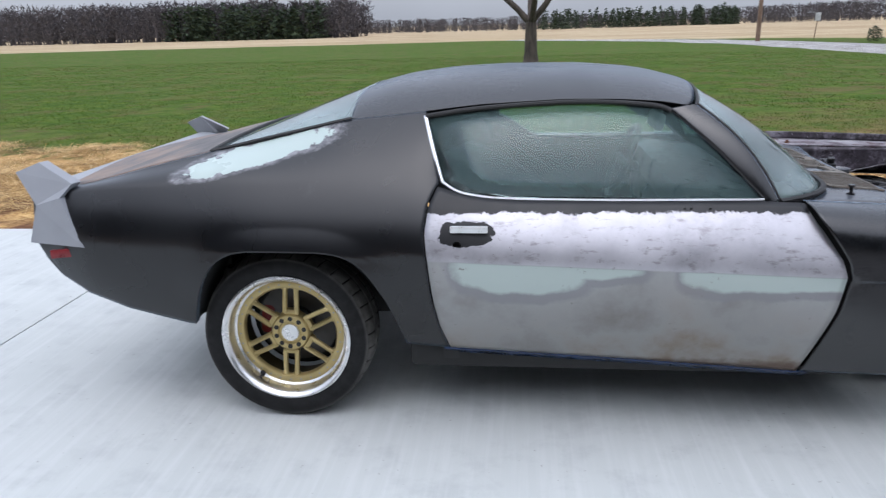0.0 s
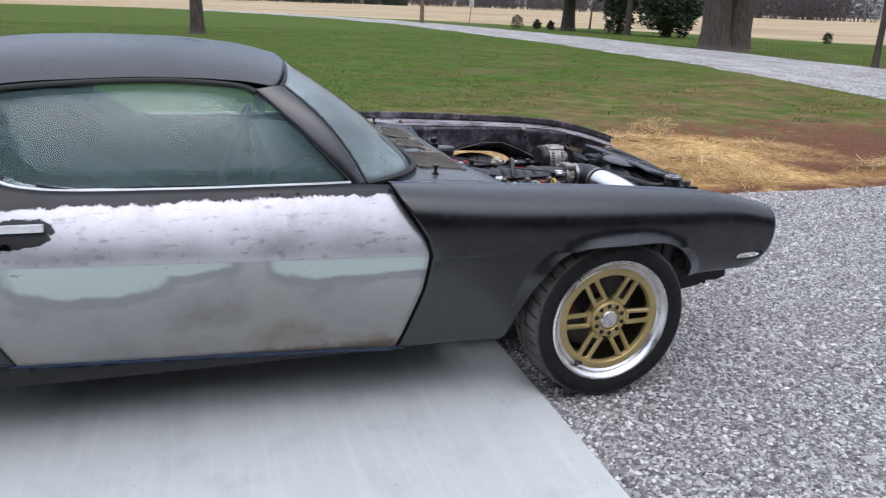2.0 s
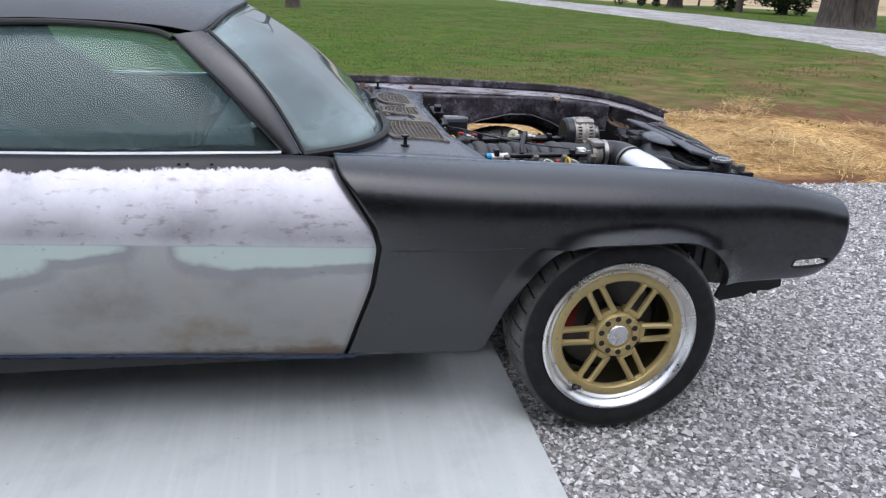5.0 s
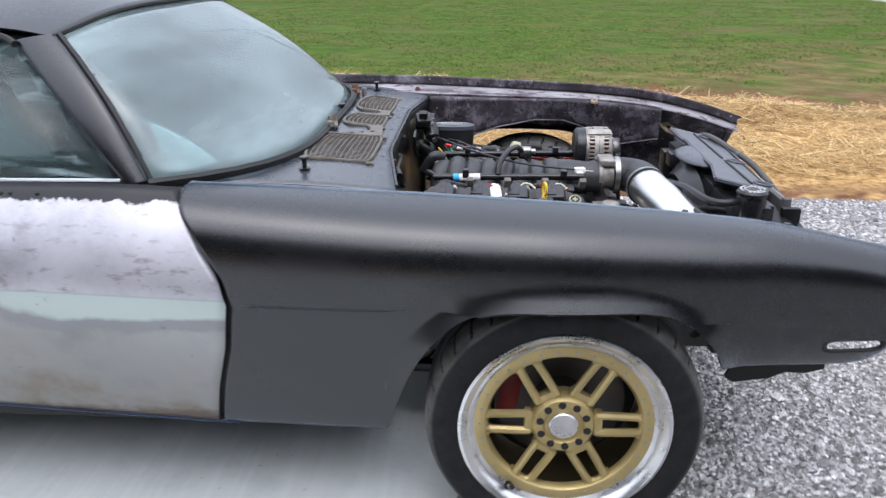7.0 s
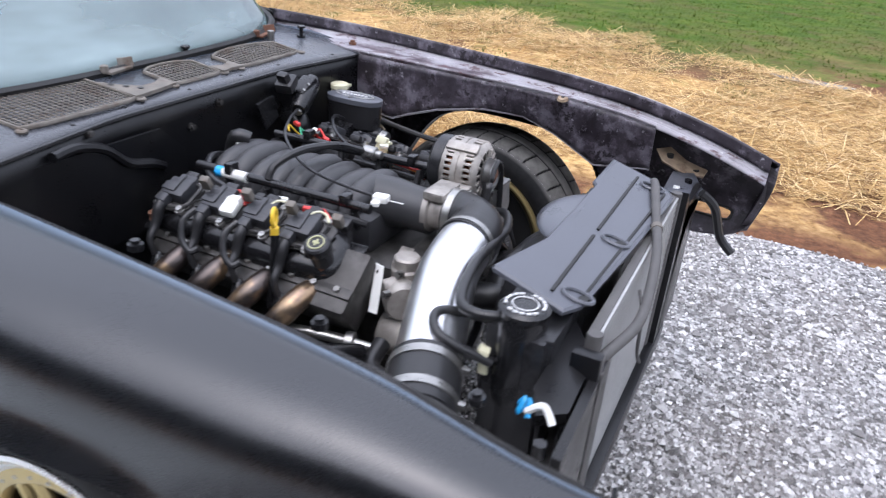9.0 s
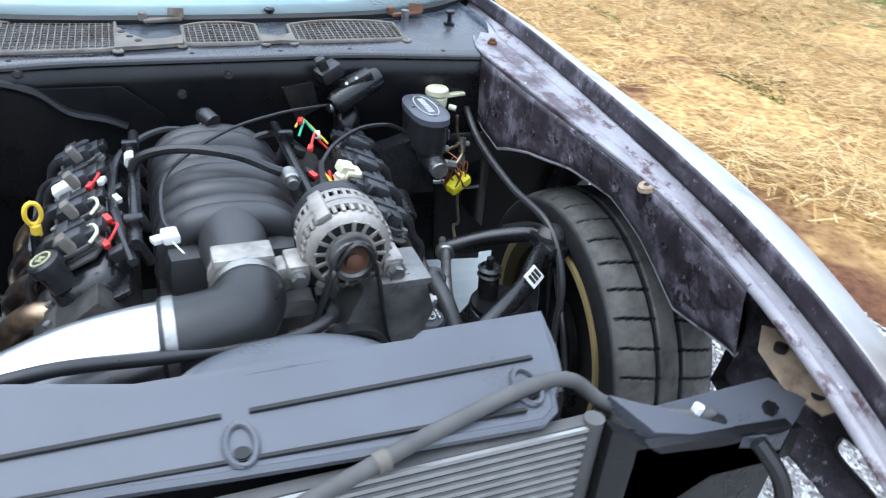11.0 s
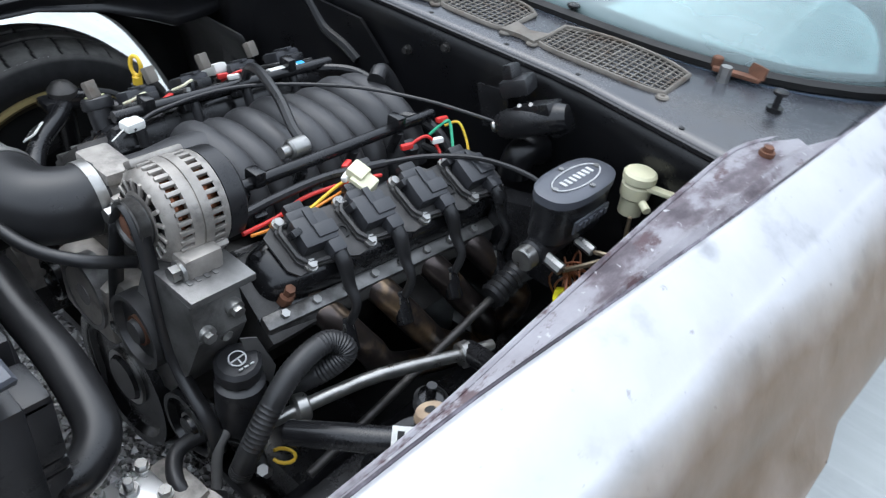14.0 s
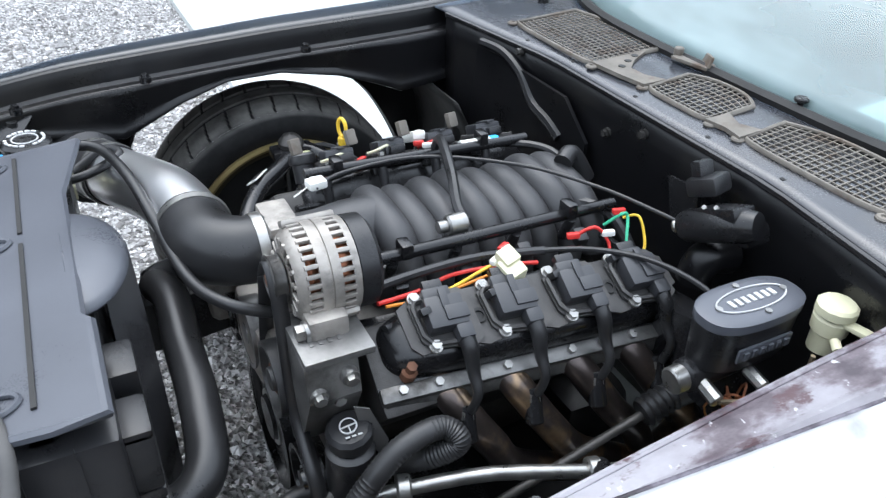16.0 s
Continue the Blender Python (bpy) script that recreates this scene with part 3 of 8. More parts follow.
# ---------------------------------------------------------------- mesh tools
class Mesh:
    """Collects vertices and faces of one part."""

    def __init__(self):
        self.v, self.f = [], []

    def add(self, verts, faces):
        base = len(self.v)
        self.v += [tuple(p) for p in verts]
        self.f += [tuple(base + i for i in face) for face in faces]
        return self

    def grid(self, fn, nu, nv, close_u=False, close_v=False, flip=False):
        us = nu if close_u else nu + 1
        vs = nv if close_v else nv + 1
        verts = [fn(i / nu, j / nv) for i in range(us) for j in range(vs)]
        faces = []
        for i in range(nu):
            for j in range(nv):
                a, b = i * vs + j, ((i + 1) % us) * vs + j
                c, d = ((i + 1) % us) * vs + (j + 1) % vs, i * vs + (j + 1) % vs
                faces.append((a, d, c, b) if flip else (a, b, c, d))
        return self.add(verts, faces)

    def box(self, centre, size, turn=None, bevel=0.0):
        bm = bmesh.new()
        bmesh.ops.create_cube(bm, size=1.0)
        bmesh.ops.scale(bm, vec=size, verts=bm.verts)
        if bevel:
            bmesh.ops.bevel(bm, geom=bm.edges[:], offset=min(bevel, min(size) * 0.45), segments=2, profile=0.6, affect="EDGES")
        m = Matrix.Translation(centre)
        if turn:
            m = m @ Euler([radians(a) for a in turn]).to_matrix().to_4x4()
        bm.transform(m)
        bm.verts.index_update()
        self.add([p.co for p in bm.verts], [[q.index for q in f.verts] for f in bm.faces])
        bm.free()
        return self

    def tube(self, pts, r, n=10, smooth=0, caps=True, flat=1.0, ridge=0.0):
        pts = [Vector(p) for p in pts]
        radii = list(r) if isinstance(r, (list, tuple)) else [r] * len(pts)
        if smooth:
            pts, radii = spline(pts, radii, smooth)
        rings, up = [], None
        for i, p in enumerate(pts):
            d = (pts[min(i + 1, len(pts) - 1)] - pts[max(i - 1, 0)]).normalized()
            if up is None:
                up = d.orthogonal().normalized()
            up = (up - d * up.dot(d)).normalized()
            side = d.cross(up)
            rr = radii[i] * (1 + (ridge if i % 2 else 0.0))
            rings.append([p + (up * math.cos(2 * math.pi * k / n) + side * math.sin(2 * math.pi * k / n) * flat) * rr for k in range(n)])
        verts = [p for ring in rings for p in ring]
        faces = [(i * n + k, i * n + (k + 1) % n, (i + 1) * n + (k + 1) % n, (i + 1) * n + k) for i in range(len(pts) - 1) for k in range(n)]
        if caps:
            faces += [tuple(reversed(range(n))), tuple((len(pts) - 1) * n + k for k in range(n))]
        return self.add(verts, faces)

    def lathe(self, profile, centre=(0, 0, 0), axis=(0, 1, 0), n=32, caps=False):
        """profile: (radius, height along the axis)."""
        ax = Vector(axis).normalized()
        u = ax.orthogonal().normalized()
        w = ax.cross(u)
        c = Vector(centre)
        verts = [c + ax * h + (u * math.cos(2 * math.pi * k / n) + w * math.sin(2 * math.pi * k / n)) * r for r, h in profile for k in range(n)]
        faces = [(i * n + k, i * n + (k + 1) % n, (i + 1) * n + (k + 1) % n, (i + 1) * n + k) for i in range(len(profile) - 1) for k in range(n)]
        if caps and profile[0][0] > 1e-6:
            faces.append(tuple(reversed(range(n))))
        if caps and profile[-1][0] > 1e-6:
            faces.append(tuple((len(profile) - 1) * n + k for k in range(n)))
        return self.add(verts, faces)

    def cyl(self, p0, p1, r, n=16, bevel=0.0):
        p0, p1 = Vector(p0), Vector(p1)
        h = (p1 - p0).length
        b = min(bevel, r * 0.4, h * 0.4)
        prof = [(r - b, 0), (r, b), (r, h - b), (r - b, h)] if b else [(r, 0), (r, h)]
        return self.lathe(prof, p0, p1 - p0, n, caps=True)

    def slab(self, outline, shift):
        """A plate: an outline of points, thickened by a shift."""
        n = len(outline)
        a = [Vector(p) for p in outline]
        b = [p + Vector(shift) for p in a]
        return self.add(a + b, [tuple(reversed(range(n))), tuple(range(n, 2 * n))] + [(i, (i + 1) % n, n + (i + 1) % n, n + i) for i in range(n)])

    def turned(self, m):
        self.v = [tuple(m @ Vector(p)) for p in self.v]
        return self

    def data(self, name, material, angle=38, double=True):
        me = bpy.data.meshes.new(name)
        me.from_pydata(self.v, [], self.f)
        if double:
            bm = bmesh.new()
            bm.from_mesh(me)
            bmesh.ops.recalc_face_normals(bm, faces=bm.faces)
            bm.to_mesh(me)
            bm.free()
        me.shade_smooth()
        me.set_sharp_from_angle(angle=radians(angle))
        me.materials.append(material)
        return me


def spline(pts, radii, steps):
    out, rad = [], []
    for i in range(len(pts) - 1):
        p0, p1, p2, p3 = pts[max(i - 1, 0)], pts[i], pts[i + 1], pts[min(i + 2, len(pts) - 1)]
        for k in range(steps):
            t = k / steps
            out.append(0.5 * (2 * p1 + (p2 - p0) * t + (2 * p0 - 5 * p1 + 4 * p2 - p3) * t * t + (3 * p1 - p0 - 3 * p2 + p3) * t ** 3))
            rad.append(radii[i] * (1 - t) + radii[i + 1] * t)
    return out + [pts[-1]], rad + [radii[-1]]


def thing(name, base, label, category, group="", kind=""):
    ob = new(name)
    ob.empty_display_size = 0.1
    ob.location = base
    return tagged(ob, label, category, group, kind)


def placed(ob):
    here = Matrix.LocRotScale(ob.location, ob.rotation_euler, ob.scale)
    return placed(ob.parent) @ ob.matrix_parent_inverse @ here if ob.parent else here


def under(ob, parent):
    ob.parent = parent
    ob.matrix_parent_inverse = placed(parent).inverted()
    return ob


def part(name, mesh, material, parent, label="", angle=38, thick=0.0, out=-1.0):
    """One mesh object under a thing or a part; the mesh is given in world places."""
    ob = new(name, mesh.data(name, material, angle))
    under(ob, parent)
    if thick:
        s = ob.modifiers.new("thickness", "SOLIDIFY")
        s.thickness, s.offset = thick, out
    return tagged(ob, label)


def alone(name, mesh, material, label, category, kind="", group="", angle=38, double=True):
    return tagged(new(name, mesh.data(name, material, angle, double)), label, category, group, kind)


def lerp(a, b, t):
    return a + (b - a) * t


def along(table, x):
    """Linear table with softened corners."""
    if x <= table[0][0]:
        return table[0][1]
    for (x0, v0), (x1, v1) in zip(table, table[1:]):
        if x <= x1:
            return lerp(v0, v1, (x - x0) / (x1 - x0))
    return table[-1][1]


def smooth_along(table, x, w=0.05):
    return (along(table, x - w) + 2 * along(table, x) + along(table, x + w)) / 4


# ---------------------------------------------------------------- ground
def land(x, y):
    """Height of the land: level by the slab, falling gently away."""
    d = max(0.0, math.hypot(x - 1.0, y) - 8.0)
    h = -0.06 - 0.0065 * min(d, 230.0)
    if y > 30 and x > 10:
        h += 0.006 * min(x - 10, 60.0) * min(1.0, (y - 30) / 40)
    near = max(0.0, 1.0 - d / 30.0)
    bed = max(0.0, min(1.0, (y - 2.2) / 0.6)) * max(0.0, min(1.0, (7.0 - y) / 1.5))
    h += 0.075 * bed * max(0.0, noise.noise((x * 0.9, y * 1.1, 3.0)))
    return h + 0.03 * noise.noise((x * 0.25, y * 0.25, 0.0)) * (1.0 if d > 0 else 0.25) + 0.006 * near * noise.noise((x * 3, y * 3, 2.0))


def ground_sheet():
    steps = [0.0]
    step = 0.3
    while steps[-1] < 3000:
        steps.append(steps[-1] + step)
        step *= 1.045 if steps[-1] > 9 else 1.0
    axis = sorted({-s for s in steps} | set(steps))
    n = len(axis)
    m = Mesh()
    m.v = [(x + 1.0, y, land(x + 1.0, y)) for x in axis for y in axis]
    m.f = [(i * n + j, (i + 1) * n + j, (i + 1) * n + j + 1, i * n + j + 1) for i in range(n - 1) for j in range(n - 1)]
    alone("ground", m, M_TURF, "green lawn with straw-covered soil and a tan stubble field beyond", "ground", "structure", double=False)


ground_sheet()


def slab_piece(name, x0, x1, y0, y1):
    m = Mesh().box(((x0 + x1) / 2, (y0 + y1) / 2, -0.075), (x1 - x0, y1 - y0, 0.15), bevel=0.012)
    return m


pavement = alone("pavement", slab_piece("pavement", -1.697, 2.5, -5.2, 2.0), M_CONCRETE, "pale new broom-finished concrete slab", "pavement", "structure")
part("slab", slab_piece("slab", -6.6, -1.703, -5.2, 2.0), M_CONCRETE, pavement)
part("slab", slab_piece("slab", -11.5, -6.606, -5.2, 2.0), M_CONCRETE, pavement)


def gravel_height(x, y):
    return -0.034 + 0.012 * noise.noise((x * 1.3, y * 1.3, 5.0)) - 0.012 * math.exp(-max(0.0, x - 2.5) / 0.15)


def gravel_yard():
    def spot(u, v):
        x, y = lerp(2.5, 14.0, u), lerp(-14.0, 2.05, v)
        edge = 0.07 * noise.noise((x * 2.0, 0.0, 9.0)) if v > 0.99 else 0.0
        return (x, y + edge, gravel_height(x, y))
    alone("gravel_yard", Mesh().grid(spot, 115, 160), M_GRAVEL, "loose grey crushed-stone gravel in front of the slab", "gravel", "structure", double=False)


gravel_yard()


def driveway():
    line = [(15.5, -6.0), (17.8, 6.0), (19.4, 13.5), (20.2, 20.5), (20.4, 30.0), (19.6, 43.0), (18.0, 57.0), (12.5, 75.0), (0.0, 96.0)]
    width = [7.0, 7.2, 7.4, 7.4, 7.2, 6.6, 5.6, 4.6, 3.6]
    pts, w = spline([Vector((*p, 0)) for p in line], width, 10)
    m = Mesh()
    rows = []
    for i, p in enumerate(pts):
        d = (pts[min(i + 1, len(pts) - 1)] - pts[max(i - 1, 0)]).normalized()
        s = Vector((d.y, -d.x, 0))
        rows.append([p + s * (k - 0.5) * (w[i] + 0.9 * noise.noise((i * 0.55, k * 3.0, 3.0))) for k in (0, 0.06, 0.5, 0.94, 1)])
    verts = [(q.x, q.y, land(q.x, q.y) + (0.05 if 0 < j < 4 else -0.03)) for row in rows for j, q in enumerate(row)]
    faces = [(i * 5 + k, i * 5 + k + 1, (i + 1) * 5 + k + 1, (i + 1) * 5 + k) for i in range(len(pts) - 1) for k in range(4)]
    m.add(verts, faces)
    alone("road", m, driveway_gravel(), "pale gravel driveway curving across the lawn", "road", "structure", double=False)


driveway()


# ---------------------------------------------------------------- the car
car = thing("car", (1.35, 0.0, 0.0), "two-door coupe in black primer with a bare-metal door and no bonnet", "car")

CREASE_Z = [(-0.95, 0.735), (-0.6, 0.715), (0.0, 0.705), (0.58, 0.692), (1.06, 0.68), (2.0, 0.64), (2.46, 0.63), (3.1, 0.60), (3.62, 0.56)]
CREASE_W = [(-0.95, 0.80), (-0.75, 0.86), (-0.3, 0.905), (0.0, 0.925), (0.58, 0.94), (1.3, 0.945), (2.0, 0.945), (2.75, 0.935), (3.1, 0.908), (3.25, 0.885), (3.45, 0.862), (3.56, 0.848)]
TOP_Z = [(-0.95, 0.90), (-0.75, 0.915), (-0.5, 0.93), (-0.17, 0.945), (0.15, 0.95), (0.46, 0.955), (0.58, 0.95), (0.66, 0.918), (0.76, 0.897), (0.9, 0.889), (1.25, 0.885), (1.73, 0.885), (1.86, 0.876), (2.28, 0.845), (2.45, 0.836), (2.76, 0.821), (3.01, 0.803), (3.2, 0.787), (3.37, 0.757), (3.51, 0.724), (3.56, 0.711), (3.64, 0.69)]
TOP_W = [(-0.95, 0.775), (-0.75, 0.80), (-0.5, 0.815), (-0.17, 0.825), (0.46, 0.825), (0.75, 0.83), (1.73, 0.835), (1.86, 0.825), (2.28, 0.815), (2.76, 0.815), (3.01, 0.81), (3.28, 0.80), (3.56, 0.77)]
RIDGE_W = [(1.86, 0.775), (2.1, 0.74), (2.4, 0.718), (2.7, 0.724), (3.0, 0.728), (3.2, 0.735), (3.4, 0.748), (3.56, 0.722)]
INNER_W = [(1.86, 0.715), (2.3, 0.695), (2.9, 0.692), (3.3, 0.69), (3.56, 0.68)]
# the left fender sits loose: higher and further in
TOP_LEFT = [(1.80, 0.882), (2.0, 0.885), (2.28, 0.884), (2.55, 0.876), (2.8, 0.868), (3.0, 0.860), (3.17, 0.845), (3.3, 0.823), (3.45, 0.786), (3.6, 0.735), (3.66, 0.715)]
RIDGE_LEFT = [(1.80, 0.80), (2.2, 0.80), (2.6, 0.786), (2.95, 0.778), (3.2, 0.766), (3.4, 0.746), (3.6, 0.72)]
CROWN_IN = [(1.80, 0.752), (2.3, 0.728), (2.55, 0.712), (2.8, 0.692), (3.0, 0.674), (3.2, 0.662), (3.4, 0.655), (3.62, 0.638)]
FLANGE_IN = [(1.80, 0.742), (2.0, 0.732), (2.10, 0.69), (2.22, 0.625), (2.3, 0.607), (2.55, 0.613), (2.8, 0.625), (3.0, 0.636), (3.2, 0.630), (3.4, 0.622), (3.62, 0.60)]
SKIRT_FOOT = [(2.26, 0.62), (2.5, 0.61), (2.64, 0.603), (2.8, 0.635), (2.9, 0.655), (3.0, 0.66), (3.1, 0.655), (3.25, 0.65), (3.5, 0.62)]
INSET = [(-0.95, 0.0), (0.5, 0.003), (1.9, 0.003), (2.03, 0.011), (2.42, 0.011), (3.2, 0.003), (3.56, 0.0)]
LOW_Z = [(-0.98, 0.74), (-0.965, 0.72), (-0.945, 0.655), (-0.89, 0.583), (-0.78, 0.512), (-0.62, 0.457), (-0.38, 0.405), (0.0, 0.36), (0.46, 0.335), (0.64, 0.322), (1.28, 0.292), (1.9, 0.256), (2.31, 0.245), (2.7, 0.24), (3.1, 0.45), (3.17, 0.455), (3.42, 0.455), (3.50, 0.468), (3.56, 0.50)]
LOW_W = [(-0.95, 0.79), (-0.6, 0.825), (-0.34, 0.84), (0.46, 0.835), (2.3, 0.835), (3.1, 0.845), (3.4, 0.818), (3.56, 0.80)]


def arch(x):
    """Lower edge of the sheet metal at the wheel openings."""
    top = 0.0
    for centre, half, height, base in ((0.06, 0.42, 0.39, 0.33), (2.757, 0.428, 0.385, 0.255)):
        u = abs(x - centre) / half
        if u < 1:
            top = max(top, base + height * (1 - u ** 4.6))
    return top


def low(x):
    return max(along(LOW_Z, x), arch(x))


def flare(x, z):
    """How far the sheet metal swells towards the edge of a wheel opening."""
    out = 0.0
    for centre, half, height, base, much, reach in ((0.06, 0.40, 0.39, 0.33, 0.012, 0.22), (2.757, 0.403, 0.385, 0.255, 0.026, 0.12)):
        u = abs(x - centre) / half
        v = max(0.0, (z - base) / height)
        d = (u ** 2.6 + v ** 2.6) ** (1 / 2.6) - 1
        if d < reach:
            rise = max(0.0, min(1.0, (v - 0.35) / 0.45))
            out += much * (1 - max(d, 0.0) / reach) ** 1.2 * rise * rise * (3 - 2 * rise)
    return out


def width(x, z):
    """Half width of the body side at a station and height."""
    zc, wc = smooth_along(CREASE_Z, x), smooth_along(CREASE_W, x)
    zt, wt = smooth_along(TOP_Z, x), smooth_along(TOP_W, x)
    zb, wb = smooth_along(LOW_Z, x), smooth_along(LOW_W, x)
    if z < zc:
        s = max(0.0, min(1.0, (z - zb) / max(0.02, zc - zb)))
        w = lerp(wb, wc - along(INSET, x), math.sin(s * math.pi / 2) ** 0.85)
    else:
        q = min(1.0, (z - zc) / max(0.02, zt - zc))
        w = wc - (wc - wt) * q ** 1.75
    return w + flare(x, z)


def seam_rear(z):
    return along([(0.30, 0.645), (0.43, 0.605), (0.55, 0.585), (0.69, 0.572), (0.79, 0.562), (0.88, 0.575), (0.93, 0.60), (0.96, 0.625)], z)


def seam_front(z):
    return along([(0.25, 1.895), (0.40, 1.935), (0.52, 1.972), (0.64, 1.99), (0.70, 1.975), (0.78, 1.925), (0.84, 1.885), (0.885, 1.86)], z)


def packed(lo, hi, ends, n=600):
    """Even steps from 0 to 1, drawn together about the steep ends of a wheel opening."""
    xs = np.linspace(lo, hi, n)
    weight = 1.0 + sum(5.0 * np.exp(-((xs - e) / 0.035) ** 2) for e in ends)
    total = np.cumsum(weight)
    total = (total - total[0]) / (total[-1] - total[0])
    frac = np.linspace(0.0, 1.0, n)
    return lambda u: float(np.interp(u, total, frac))


PACK_REAR = packed(-0.962, 0.6, (-0.35, 0.47))
PACK_FRONT = packed(1.93, 3.56, (2.335, 3.178))


def side_panel(side, rear, front, nu, rows):
    """A body-side panel between two seams, from its lower edge to the belt."""
    m = Mesh()

    def spot(u, v):
        z = lerp(0.32, 0.88, v)
        for _ in range(3):
            x = lerp(rear(z), front(z), u)
            z = lerp(low(x), smooth_along(TOP_Z, x), v)
        return (x, side * width(x, z), z)

    return m.grid(spot, nu, rows)


def nose_x(z, side=-1):
    return (3.53 if side < 0 else 3.60) - 1.3 * (z - 0.67) ** 2


def settle(x, z, side):
    """How far the loose left fender sits inwards of the body line."""
    if side < 0 or x < 1.95:
        return 0.0
    return 0.05 * flare(x, z) + 0.04 * min(1.0, (x - 1.95) / 0.9) * min(1.0, max(0.0, (0.84 - z) / 0.12))


def ridge(x, side):
    return smooth_along(RIDGE_W if side < 0 else RIDGE_LEFT, x)


def fender_top(x, side):
    return smooth_along(TOP_Z if side < 0 else TOP_LEFT, x)


def fender_mesh(side):
    """Front fender: side, rolled shoulder, and on the left the broad crown; the marker slot is open."""
    bend = 0.60 if side < 0 else 1.5
    share = 1.0 if side < 0 else 0.82

    def spot(u, v):
        z = 0.6
        s = min(1.0, v / share)
        for _ in range(4):
            x = lerp(seam_front(z) + 0.007, nose_x(z, side), PACK_FRONT(u))
            zc, zt, zl = smooth_along(CREASE_Z, x), fender_top(x, side) - (0.0 if side < 0 else 0.018), low(x)
            if s < 0.5:
                z = lerp(zl, max(zc, zl), s / 0.5)
                w = width(x, z)
            else:
                a0 = math.asin(min(0.95, max(0.0, (zl - zc) / (zt - zc)) ** (1 / bend)))
                a = lerp(a0, math.pi / 2, (s - 0.5) / 0.5)
                z = zc + (zt - zc) * math.sin(a) ** bend
                wr = ridge(x, side)
                w = wr + (smooth_along(CREASE_W, x) - wr) * math.cos(a) ** bend + flare(x, z)
        w -= settle(x, z, side)
        if v > share:
            f = (v - share) / (1 - share)
            w, z = lerp(ridge(x, side), smooth_along(CROWN_IN, x), f), zt + 0.034 * f + 0.004 * math.sin(math.pi * f)
        return (x, side * w, z)
    m = Mesh().grid(spot, 230, 60)
    keep = []
    for f in m.f:
        c = [sum(m.v[i][k] for i in f) / 4 for k in range(3)]
        if ((c[0] - (3.412 if side < 0 else 3.44)) / 0.068) ** 4 + ((c[2] - 0.525) / 0.017) ** 4 > 1:
            keep.append(f)
    m.f = keep
    return m


def arch_lip(side, lo, hi, n=48):
    """Turned-in edge of a wheel opening."""
    def spot(u, v):
        x = lerp(lo, hi, 0.5 - 0.5 * math.cos(math.pi * u))
        z = low(x)
        w = width(x, z) - settle(x, z, side)
        return (x, side * (w - 0.035 * v), z + 0.004 * v)
    return Mesh().grid(spot, n, 2)


def quarter_side(side):
    """The rear quarter between its lower edge and the belt."""
    def spot(u, v):
        z = lerp(0.32, 0.88, v)
        for _ in range(3):
            x = lerp(-0.962, seam_rear(z), PACK_REAR(u))
            z = lerp(low(x), smooth_along(TOP_Z, x), v)
        return (x, side * width(x, z), z)
    return spot


